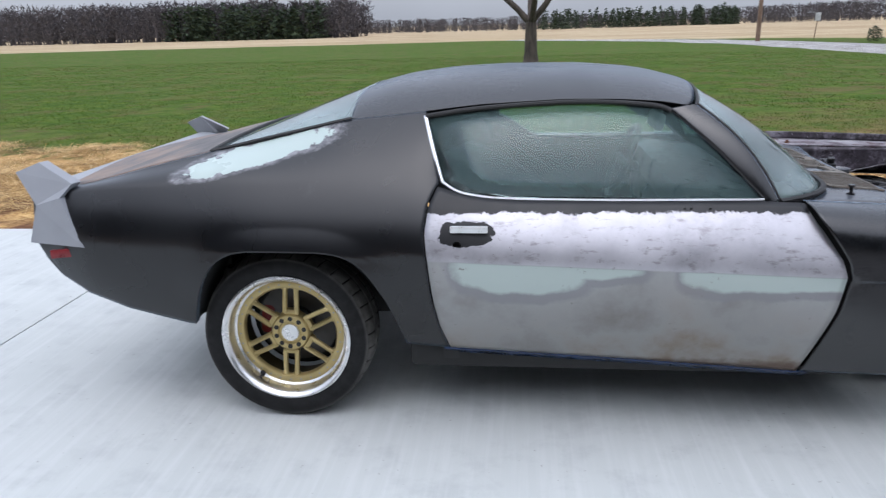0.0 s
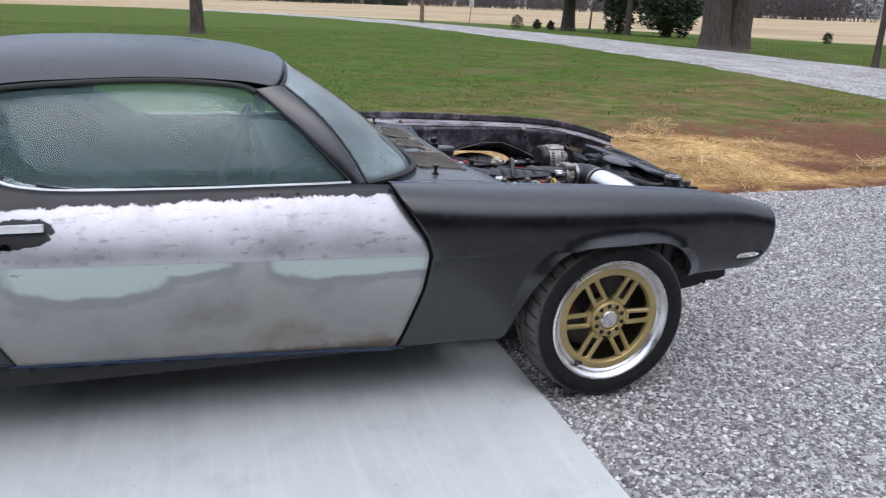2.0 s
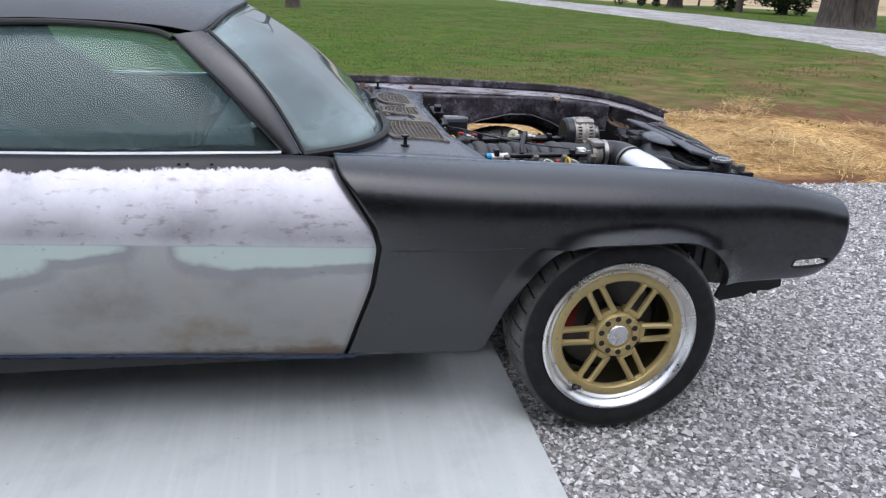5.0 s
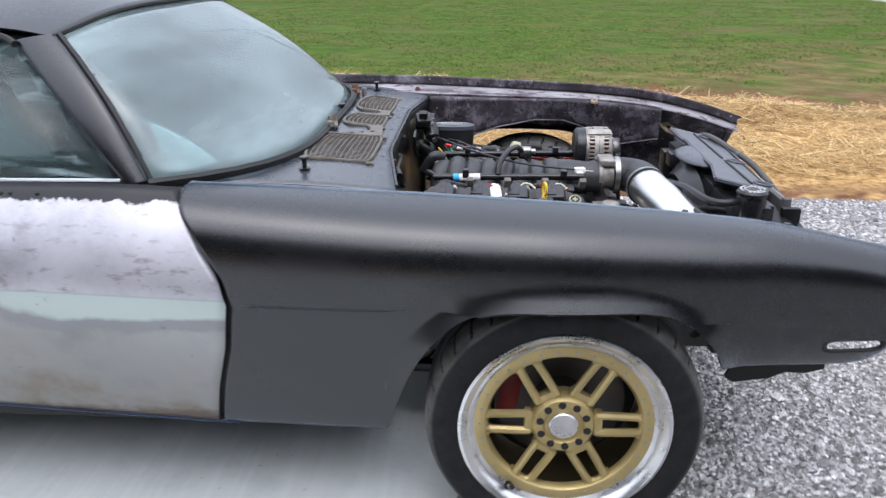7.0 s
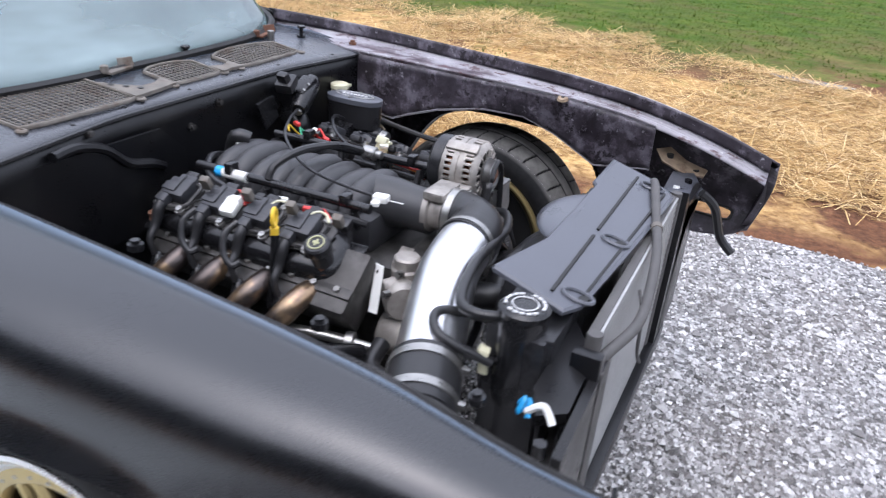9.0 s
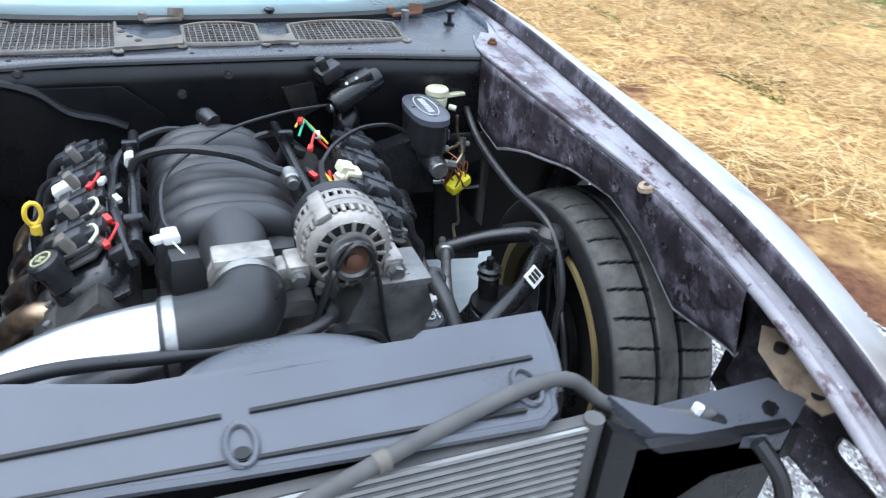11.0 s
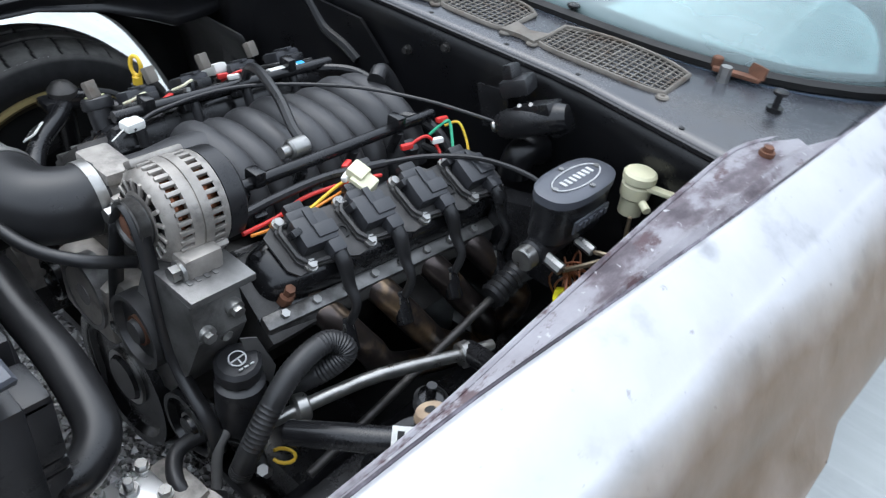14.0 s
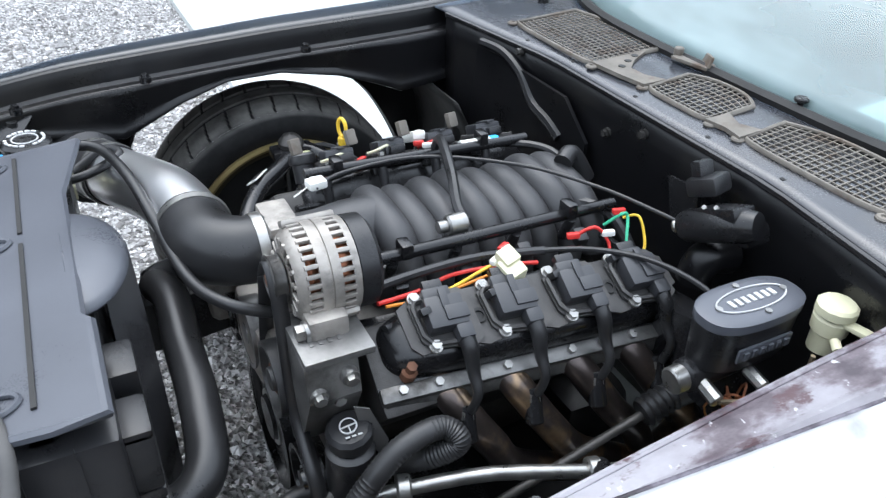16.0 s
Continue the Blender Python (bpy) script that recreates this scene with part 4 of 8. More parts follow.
for side in (-1, 1):
    body_side = quarter_side(side)

    # the quarter rolls over the belt into the sail panel in one sheet
    def quarter_spot(u, v):
        if v <= 0.66:
            return body_side(u, v / 0.66)
        f = (v - 0.66) / 0.34
        x = lerp(-0.962, lerp(0.618, 0.548, f), PACK_REAR(u))
        zt, wt = smooth_along(TOP_Z, x), smooth_along(TOP_W, x)
        zu = smooth_along([(-0.95, 0.905), (-0.76, 0.93), (-0.54, 0.985), (-0.25, 1.045), (-0.13, 1.07), (0.2, 1.141), (0.26, 1.152), (0.55, 1.178), (0.62, 1.185)], x, 0.03)
        wu = smooth_along([(-0.95, 0.71), (-0.54, 0.70), (-0.3, 0.635), (-0.13, 0.605), (0.2, 0.606), (0.62, 0.607)], x, 0.06)
        a, b = Vector((wt, zt)), Vector((wu, zu))
        span = (b - a).length
        steep = 1.75 * (smooth_along(CREASE_W, x) - wt) / max(0.05, zt - smooth_along(CREASE_Z, x))
        t0 = Vector((-steep, 1.0)).normalized() * span
        t1 = (b - a).lerp(Vector((-0.80, 0.60)) * span, max(0.0, min(1.0, (x + 0.05) / 0.3)))
        p = a * (2 * f ** 3 - 3 * f ** 2 + 1) + t0 * (f ** 3 - 2 * f ** 2 + f) + b * (3 * f ** 2 - 2 * f ** 3) + t1 * (f ** 3 - f ** 2)
        return (x, side * p.x, p.y)
    quarter = part("quarter_panel", Mesh().grid(quarter_spot, 190, 50), M_QUARTER, car, "black primer quarter panel with pale green filler by the rear window" if side < 0 else "black primer quarter panel", thick=0.006, angle=60)
    part("wheel_arch_lip", arch_lip(side, -0.358, 0.478), M_BLACK, quarter)

    door = part("door", side_panel(side, lambda z: seam_rear(z) + 0.007, lambda z: seam_front(z) - 0.007, 60, 34), M_DOOR if side < 0 else M_BLACK, car, "door sanded to bare metal with filler patches" if side < 0 else "black primer door", thick=0.012)
    door.data.materials.append(M_DULL_BLACK)
    door.modifiers["thickness"].material_offset = door.modifiers["thickness"].material_offset_rim = 1
    for seam in (seam_rear, seam_front):
        part("door_jamb", Mesh().grid(lambda u, v: (seam(lerp(0.27, 0.87, v)) + lerp(-0.03, 0.03, u), side * (width(seam(lerp(0.27, 0.87, v)), max(lerp(0.27, 0.87, v), low(seam(0.3)) + 0.01)) - 0.022), lerp(0.27, 0.87, v)), 2, 16), M_DULL_BLACK, car)
    if side < 0:
        hy = -width(0.73, 0.80)
        handle = Mesh().box((0.725, hy - 0.016, 0.805), (0.132, 0.014, 0.024), (10, 0, 0), bevel=0.004).box((0.67, hy - 0.004, 0.802), (0.016, 0.024, 0.018)).box((0.78, hy - 0.004, 0.802), (0.016, 0.024, 0.018))
        part("door_handle", handle, M_LIP, door, "chrome door handle")
        part("lock_hole", Mesh().lathe([(0.0, 0.0), (0.012, 0.0), (0.014, -0.003), (0.015, 0.004)], (0.683, -width(0.683, 0.748) - 0.002, 0.748), (0, 1, 0.15), 20), M_HOLE, door, "black open lock hole")
        for hx in (1.46, 1.482, 1.545):
            part("trim_hole", Mesh().cyl((hx, -0.83, 0.862), (hx, -width(hx, 0.862) - 0.002, 0.862), 0.005, 8), M_DULL_BLACK, door)
    part("rocker_panel", Mesh().grid(lambda u, v: (lerp(0.62, 1.93, u), side * lerp(0.838, 0.80, v), low(lerp(0.62, 1.93, u)) - 0.003 - 0.03 * v), 30, 3), M_BLUESILL if side < 0 else M_BLACK, car, "blue-painted sill edge" if side < 0 else "", thick=0.01)

    fender = part("fender", fender_mesh(side), M_BLACK if side < 0 else M_BARE, car, "satin black front fender" if side < 0 else "front fender sanded to bare metal", thick=0.005)
    fender.data.materials.append(M_BAY if side < 0 else M_INNER)
    fender.modifiers["thickness"].material_offset = fender.modifiers["thickness"].material_offset_rim = 1
    part("wheel_arch_lip", arch_lip(side, 2.331, 3.182), M_DULL_BLACK, fender)
    ring = [((3.412 if side < 0 else 3.44) + 0.070 * math.copysign(abs(math.cos(t)) ** 0.5, math.cos(t)), 0.525 + 0.0185 * math.copysign(abs(math.sin(t)) ** 0.5, math.sin(t))) for t in [k * math.pi / 20 for k in range(41)]]
    part("marker_opening_rim", Mesh().tube([(x, side * (width(x, z) - settle(x, z, side) - 0.003), z) for x, z in ring], 0.005, 6, caps=False), M_DULL_BLACK, fender)

    # inner edge, flange and skirt of the fender
    def strip_spot(profile):
        def spot(u, v):
            x = lerp(1.90, 3.512 if side < 0 else 3.575, u)
            prof = profile(x)
            i = min(int(v * (len(prof) - 1)), len(prof) - 2)
            f = v * (len(prof) - 1) - i
            return (x, side * lerp(prof[i][0], prof[i + 1][0], f), fender_top(x, side) + lerp(prof[i][1], prof[i + 1][1], f))
        return spot

    def right_gutter(x):
        wr = ridge(x, -1)
        return [(wr, 0.0), (wr - 0.008, -0.004), (wr - 0.012, -0.018), (wr - 0.014, -0.046), (wr - 0.022, -0.052), (wr - 0.04, -0.048), (wr - 0.06, -0.048)]

    def left_flange(x):
        wi, wf = smooth_along(CROWN_IN, x), smooth_along(FLANGE_IN, x)
        return [(wi - 0.004, -0.020), (lerp(wi, wf, 0.30), -0.034), (lerp(wi, wf, 0.42), -0.028), (lerp(wi, wf, 0.55), -0.034), (lerp(wi, wf, 0.8), -0.033), (wf, -0.038), (wf - 0.003, -0.046)]

    def left_face(x):
        wi = smooth_along(CROWN_IN, x)
        return [(wi, 0.016), (wi - 0.001, 0.0), (wi - 0.004, -0.020)]

    if side < 0:
        part("fender_gutter", Mesh().grid(strip_spot(right_gutter), 60, 12), M_BAY, fender, thick=0.004)
    else:
        part("flange_face", Mesh().grid(strip_spot(left_face), 60, 4), M_INNER, fender, "patchy dark purple upper face", thick=0.004)
        flange = part("fender_flange", Mesh().grid(strip_spot(left_flange), 60, 12), M_FLANGE, fender, "inner flange with worn purple-grey primer", thick=0.004)
        on_flange = strip_spot(left_flange)
        part("rolled_lip", Mesh().tube([on_flange(k / 60, 0.84) for k in range(10, 50)], 0.0045, 8), M_FLANGE, flange, "pale worn rolled lip")
        c = Vector(on_flange(0.655, 0.90))
        boss = part("bolt_boss", Mesh().lathe([(0.0, -0.004), (0.017, -0.004), (0.014, 0.003), (0.006, 0.0035), (0.006, 0.001), (0.0, 0.001)], c + Vector((0, -0.006, -0.002)), (0, -0.35, 1), 20), M_TAN, flange)
        part("boss_hole", Mesh().lathe([(0.0055, 0.0), (0.0, 0.0005)], c + Vector((0, -0.0072, 0.0016)), (0, -0.35, 1), 14), M_DULL_BLACK, flange)
    def skirt(u, v):
        x = lerp(2.26, 3.46 if side < 0 else 3.27, u)
        zt, wi = fender_top(x, side), smooth_along(INNER_W, x)
        foot = along([(2.26, 0.69), (2.36, 0.665), (2.46, 0.655), (2.52, 0.68), (2.62, 0.715), (2.76, 0.74), (2.88, 0.735), (2.98, 0.70), (3.06, 0.66), (3.11, 0.635), (3.17, 0.645), (3.26, 0.66), (3.5, 0.64)], x)
        if side > 0:
            w = lerp(smooth_along(FLANGE_IN, x) - 0.003, smooth_along(SKIRT_FOOT, x), v ** 1.3)
            return (x, w, lerp(zt - 0.046, foot, v))
        flared = 0.016 * max(0.0, v - 0.8) / 0.2
        return (x, side * (ridge(x, -1) - 0.060 - flared + 0.012 * v), lerp(zt - 0.048, foot, v))
    part("inner_skirt", Mesh().grid(skirt, 96, 8), M_BAY if side < 0 else M_INNER, fender, "glossy black inner skirt" if side < 0 else "patchy unpainted inner skirt", thick=0.004)
    if side > 0:
        part("skirt_lip", Mesh().tube([skirt(k / 96, 1.0) for k in range(97)], 0.005, 6), M_FLANGE, fender, "pale worn skirt lip")
        part("skirt_end", Mesh().tube([skirt(0.0, k / 8) for k in range(9)], 0.005, 6), M_FLANGE, fender)
        for u, v, r in ((0.17, 0.55, 0.013), (0.36, 0.6, 0.008), (0.64, 0.5, 0.012), (0.80, 0.45, 0.009)):
            c = Vector(skirt(u, v))
            part("skirt_hole", Mesh().lathe([(r, -0.002), (r, 0.004), (r * 0.6, 0.0045), (r * 0.55, 0.001), (0.0, 0.001)], c + Vector((0, -0.003, 0)), (0, -1, 0.1), 14), M_INNER, fender)
    for bx in (2.275, 2.70, 3.05, 3.30) if side < 0 else (2.28,):
        part("fender_bolt", Mesh().cyl((bx, side * 0.652, fender_top(bx, side) - 0.038), (bx, side * 0.652, fender_top(bx, side) - 0.020), 0.008, 6).cyl((bx, side * 0.652, fender_top(bx, side) - 0.038), (bx, side * 0.652, fender_top(bx, side) - 0.027), 0.012, 12), M_RUST if side > 0 else M_BLACK_METAL, fender)

    # turned-in front edge of the fender and the sheet behind it
    def nose(u, v):
        z = lerp(0.515, 0.705, v)
        return (nose_x(z, side) - 0.004 - 0.02 * u, side * (width(3.51 if side < 0 else 3.54, z) - settle(3.54, z, side) - 0.012 - (0.10 if side < 0 else 0.018) * u), z)
    part("fender_nose", Mesh().grid(nose, 4, 8), M_BAY if side < 0 else M_INNER, fender, thick=0.005)
    if side < 0:
        part("lower_bracket", Mesh().slab([(x, -0.70, z) for x, z in ((3.19, 0.34), (3.22, 0.415), (3.32, 0.455), (3.43, 0.46), (3.436, 0.372), (3.39, 0.358), (3.34, 0.36), (3.30, 0.34), (3.21, 0.326))], (0, 0.012, 0)), M_DULL_BLACK, fender, "black bracket under the fender")
    # dark sheet behind the front wheel, added for the shade of the hollow well
    part("well_shade_sheet", Mesh().grid(lambda u, v: (2.345 - 0.03 * math.sin(math.pi * v) + 0.10 * max(0.0, v - 0.7), side * lerp(0.52, 0.79 + 0.08 * min(1.0, 1.6 * v), u), lerp(0.29, 0.66, v)), 8, 10), M_DULL_BLACK, fender, thick=0.004)
    # wheel housing behind the wheels
    def housing(u, v):
        x = 0.06 - 0.398 * math.cos(math.pi * u)
        z = arch(x) + 0.003
        return (x, side * lerp(width(x, z) - 0.008, 0.50, v), z)
    part("rear_wheelhouse", Mesh().grid(housing, 40, 4), M_DULL_BLACK, car)
    part("wheelhouse_wall", Mesh().slab([(0.06 - 0.40 * math.cos(math.pi * k / 20), side * 0.50, 0.33 + 0.40 * math.sin(math.pi * k / 20)) for k in range(21)], (0, side * -0.01, 0)), M_DULL_BLACK, car)
    part("rear_marker", Mesh().box((-0.825, side * (width(-0.825, 0.683) + 0.001), 0.683), (0.118, 0.014, 0.033), (0, 0, side * -19), bevel=0.004), M_MARKER, car, "dull red side marker lens")

# rear inner wheel tubs, floor and underside
part("floor_pan", Mesh().box((1.30, 0, 0.275), (1.64, 1.58, 0.12), bevel=0.03), M_DULL_BLACK, car)
part("fuel_tank", Mesh().box((-0.60, 0, 0.36), (0.42, 0.9, 0.17), bevel=0.05), M_DULL_BLACK, car)
part("exhaust_pipe", Mesh().tube([(2.1, 0.25, 0.19), (1.2, 0.25, 0.19), (0.5, 0.30, 0.20)], 0.032, 12, smooth=3).lathe([(0.0, -0.25), (0.08, -0.23), (0.08, 0.23), (0.0, 0.25)], (0.75, 0.30, 0.20), (1, 0, 0), 20), M_BLOCK, car)
part("trunk_floor", Mesh().box((-0.50, 0, 0.60), (0.50, 1.3, 0.05), bevel=0.02), M_DULL_BLACK, car)
part("tail_panel", Mesh().grid(lambda u, v: (-0.955 + 0.02 * (2 * u - 1) ** 2, lerp(-0.79, 0.79, u), lerp(0.72, 0.90, v)), 20, 6), M_BLACK, car, thick=0.01)
part("rear_valance", Mesh().grid(lambda u, v: (lerp(-0.945, -0.74, v), lerp(-0.76, 0.76, u), lerp(0.73, 0.53, v ** 0.8)), 20, 6), M_BLACK, car, thick=0.01)


def roof_side(x):
    return smooth_along([(0.2, 1.14), (0.26, 1.152), (0.55, 1.178), (0.75, 1.20), (1.06, 1.215), (1.26, 1.212), (1.41, 1.202), (1.5, 1.186), (1.58, 1.165)], x, 0.03)


def roof_top(x):
    return smooth_along([(0.2, 1.22), (0.26, 1.243), (0.4, 1.278), (0.62, 1.302), (0.85, 1.310), (1.16, 1.306), (1.38, 1.287), (1.5, 1.264), (1.58, 1.238)], x, 0.04)


def roof_spot(u, v):
    s = 2 * v - 1
    x = lerp(0.25 + 0.015 * s * s, 1.575 - 0.085 * s * s, u)
    zs, zt = roof_side(x), roof_top(x)
    return (x, 0.605 * math.sin(s * math.pi / 2), zt - (zt - zs) * abs(math.sin(s * math.pi / 2)) ** 3.4)


part("roof", Mesh().grid(roof_spot, 60, 40), M_BLACK, car, "satin black roof skin", thick=0.008)


def deck_edge(x):
    return smooth_along([(-0.95, 0.905), (-0.76, 0.93), (-0.54, 0.985), (-0.25, 1.045)], x, 0.03), smooth_along([(-0.95, 0.705), (-0.54, 0.695), (-0.3, 0.63)], x, 0.06)


def deck_spot(u, v):
    x = lerp(-0.94, -0.30, u)
    z, w = deck_edge(x)
    s = 2 * v - 1
    return (x, w * s, z + 0.018 * (1 - s * s) + 0.002)


part("deck_lid", Mesh().grid(deck_spot, 24, 24), M_DECK, car, "rust-tinged grey and black primer boot lid", thick=0.008)


def rear_glass(u, v):
    s = 2 * v - 1
    x = lerp(-0.295, 0.262, u)
    edge = smooth_along([(-0.3, 1.03), (-0.13, 1.066), (0.262, 1.148)], x, 0.02)
    top = lerp(1.05, 1.247, u)
    w = lerp(0.625, 0.60, u)
    return (x, w * s, top - (top - edge) * abs(s) ** 2.4)


pane = part("rear_window", Mesh().grid(rear_glass, 16, 24), M_SCREEN, car, "dusty pale teal rear window", thick=0.005)
pane.visible_shadow = False
for e in (0, 1):
    part("window_seal", Mesh().tube([Vector(rear_glass(k / 12, e)) + Vector((0, 0, 0.004)) for k in range(13)], 0.009, 6), M_DULL_BLACK, car)
part("window_seal", Mesh().tube([Vector(rear_glass(0, k / 16)) + Vector((0, 0, 0.004)) for k in range(17)], 0.009, 6), M_DULL_BLACK, car)

# side windows
WINDOW = [(0.622, 0.948), (0.585, 1.06), (0.552, 1.163), (0.75, 1.187), (1.06, 1.203), (1.26, 1.199), (1.39, 1.187), (1.435, 1.17), (1.47, 1.14), (1.58, 1.04), (1.728, 0.886), (1.25, 0.884), (0.88, 0.889), (0.76, 0.898), (0.68, 0.914)]


def glass_y(z):
    return 0.815 - 0.30 * (z - 0.885) - 1.13 * (z - 0.885) ** 2


for side in (-1, 1):
    outline = [Vector((x, side * glass_y(z), z)) for x, z in WINDOW]
    centre = sum(outline, Vector()) / len(outline)
    m = Mesh()
    rings = [[centre + (p - centre) * f for p in outline] for f in (1.0, 0.66, 0.33)]
    for ring in rings:
        for p in ring:
            p.y = side * glass_y(p.z)
    n = len(outline)
    centre.y = side * glass_y(centre.z)
    m.add([p for r in rings for p in r] + [centre], [(a * n + i, a * n + (i + 1) % n, (a + 1) * n + (i + 1) % n, (a + 1) * n + i) for a in (0, 1) for i in range(n)] + [(2 * n + i, 2 * n + (i + 1) % n, 3 * n) for i in range(n)])
    pane = part("side_window", m, M_GLASS, car, "dusty teal side window", thick=0.005)
    pane.visible_shadow = False
    off = Vector((0, side * 0.006, 0))
    part("belt_trim", Mesh().tube([p + off for p in (outline[10], outline[11], outline[12], outline[13], outline[14], outline[0])], 0.006, 8, smooth=4), M_CHROME, car, "thin bright belt trim")
    part("pillar_trim", Mesh().tube([p + off for p in (outline[0], outline[1], outline[2])], 0.008, 8, smooth=3), M_CHROME, car, "bright window edge trim")
    part("roof_rail_seal", Mesh().tube([p + off * 1.5 for p in outline[2:8]], 0.009, 8, smooth=4), M_DULL_BLACK, car)


def screen_foot(s):
    """Forward reach of the windscreen's lower edge across the car."""
    return 2.062 - 0.285 * abs(s) ** 4.6


def screen_spot(u, v):
    s = 2 * u - 1
    foot = Vector((screen_foot(s), 0.808 * s, 0.862 + 0.012 * s * s))
    head = Vector(roof_spot(1.0, 0.5 + math.asin(max(-1.0, min(1.0, 0.955 * s))) / math.pi)) - Vector((0.0, 0, 0.007))
    head.y *= 1.085
    p = foot.lerp(head, v)
    b = math.sin(math.pi * v) * 0.02
    return p + Vector((b, math.copysign(1.3 * b, s) * abs(s) ** 4, b))


def pillar_spot(side):
    """Windscreen pillar: a rounded panel between the side glass and the windscreen."""
    edge = [(1.425, 1.176), (1.445, 1.163), (1.47, 1.142), (1.525, 1.092), (1.58, 1.042), (1.654, 0.965), (1.728, 0.888), (1.744, 0.868)]

    def spot(u, v):
        i = min(int(u * (len(edge) - 1)), len(edge) - 2)
        f = u * (len(edge) - 1) - i
        x, z = lerp(edge[i][0], edge[i + 1][0], f), lerp(edge[i][1], edge[i + 1][1], f)
        outer = Vector((x, side * (glass_y(z) + 0.004), z))
        rise = max(0.0, min(1.0, (z - 0.868) / (1.172 - 0.868)))
        inner = Vector(screen_spot(1.0 if side > 0 else 0.0, rise)) + Vector((0.006, side * -0.002, 0.006))
        bulge = 0.008 * math.sin(math.pi * v) ** 0.7
        return outer.lerp(inner, v) + Vector((bulge * 0.55, side * bulge * 0.7, bulge * 0.5))
    return spot


for side in (-1, 1):
    part("front_pillar", Mesh().grid(pillar_spot(side), 30, 8), M_BLACK, car, thick=0.004)


pane = part("windscreen", Mesh().grid(screen_spot, 28, 14), M_SCREEN, car, "dusty pale teal windscreen, its film paled for reflected sky", thick=0.006)
pane.visible_shadow = False
for e in (0, 1):
    part("windscreen_seal", Mesh().tube([Vector(screen_spot(e, k / 12)) + Vector((0.010, 0.014 - 0.028 * e, 0.004)) for k in range(13)], 0.008, 6), M_DULL_BLACK, car)
part("windscreen_seal", Mesh().tube([Vector(screen_spot(k / 24, 0)) + Vector((0.008, 0, 0.002)) for k in range(25)], 0.012, 6), M_DULL_BLACK, car)
part("windscreen_seal", Mesh().tube([Vector(screen_spot(k / 24, 1)) + Vector((0.003, 0, 0.001)) for k in range(25)], 0.006, 6), M_DULL_BLACK, car)

# spoiler: a low lip along the deck with end caps that turn down the quarters
def spoiler_spot(u, v):
    s = 2 * u - 1
    prof = [(-0.84, 0.915), (-0.89, 0.925), (-0.94, 0.928), (-0.965, 0.915), (-0.962, 0.90), (-0.955, 0.88)]
    i = min(int(v * 5), 4)
    f = v * 5 - i
    return (lerp(prof[i][0], prof[i + 1][0], f), 0.77 * s, lerp(prof[i][1], prof[i + 1][1], f))


spoiler = part("rear_spoiler", Mesh().grid(spoiler_spot, 30, 10), M_SPOILER, car, "grey primer spoiler lip with tall end caps", thick=0.015)
for side in (-1, 1):
    outer = [(-0.79, 0.943, 0.79), (-0.828, 0.895, 0.822), (-0.737, 0.712, 0.862), (-0.985, 0.718, 0.812), (-0.935, 0.865, 0.812), (-1.02, 0.985, 0.775), (-0.93, 1.02, 0.76)]
    cap = Mesh().slab([(x, side * y, z) for x, z, y in outer], (0.01, side * -0.045, 0))
    part("spoiler_end", cap, M_SPOILER, spoiler, "grey primer spoiler end cap")

# interior seen through the glass
for y in (-0.36, 0.36):
    seat = Mesh().box((0.93, y, 0.52), (0.50, 0.36, 0.16), (0, -8, 0), bevel=0.06)
    seat.slab([(x, y - 0.19, z) for x, z in ((0.58, 0.55), (0.545, 0.84), (0.60, 1.03), (0.70, 1.03), (0.72, 0.80), (0.74, 0.58))], (0, 0.38, 0))
    for edge in (-0.25, 0.17):
        seat.slab([(x, y + edge, z) for x, z in ((0.60, 0.50), (0.56, 0.85), (0.605, 1.02), (0.70, 1.06), (0.82, 1.015), (0.955, 0.925), (1.08, 0.85), (1.19, 0.77), (1.22, 0.62), (1.15, 0.48))], (0, 0.08, 0))
    seat.slab([(x, y - 0.13, z) for x, z in ((0.61, 1.0), (0.645, 1.10), (0.68, 1.15), (0.725, 1.155), (0.765, 1.12), (0.79, 1.05), (0.77, 1.0))], (0, 0.26, 0))
    part("front_seat", seat, M_CLOTH, car, "dark cloth bucket seat")
part("rear_seat", Mesh().box((0.10, 0, 0.62), (0.5, 1.2, 0.18), (0, -8, 0), bevel=0.05).box((-0.10, 0, 0.82), (0.16, 1.2, 0.42), (0, -24, 0), bevel=0.05), M_CLOTH, car)
part("dashboard", Mesh().box((1.66, 0, 0.80), (0.36, 1.42, 0.13), (0, 6, 0), bevel=0.05).box((1.56, 0, 0.68), (0.16, 1.42, 0.16), bevel=0.04), M_BLACK_PLASTIC, car)
part("steering_wheel", Mesh().tube([(1.40 + 0.07 * math.sin(a), 0.36 + 0.185 * math.cos(a), 0.82 + 0.165 * math.sin(a)) for a in [k * math.pi / 12 for k in range(25)]], 0.014, 8, caps=False).tube([(1.40, 0.18, 0.82), (1.43, 0.36, 0.80), (1.40, 0.54, 0.82)], 0.012, 8).tube([(1.43, 0.36, 0.80), (1.62, 0.36, 0.74)], 0.025, 10), M_BLACK_PLASTIC, car)
part("mirror", Mesh().box((1.495, 0.0, 1.06), (0.035, 0.24, 0.075), (0, 10, 0), bevel=0.014).tube([(1.51, 0.0, 1.09), (1.55, 0.0, 1.17)], 0.009, 6), M_WHITE, car, "bright rear-view mirror")
part("headliner", Mesh().grid(lambda u, v: (lerp(0.3, 1.5, u), lerp(-0.56, 0.56, v), roof_side(lerp(0.3, 1.5, u)) - 0.02 + 0.03 * (1 - (2 * v - 1) ** 2)), 12, 10), M_CLOTH, car)
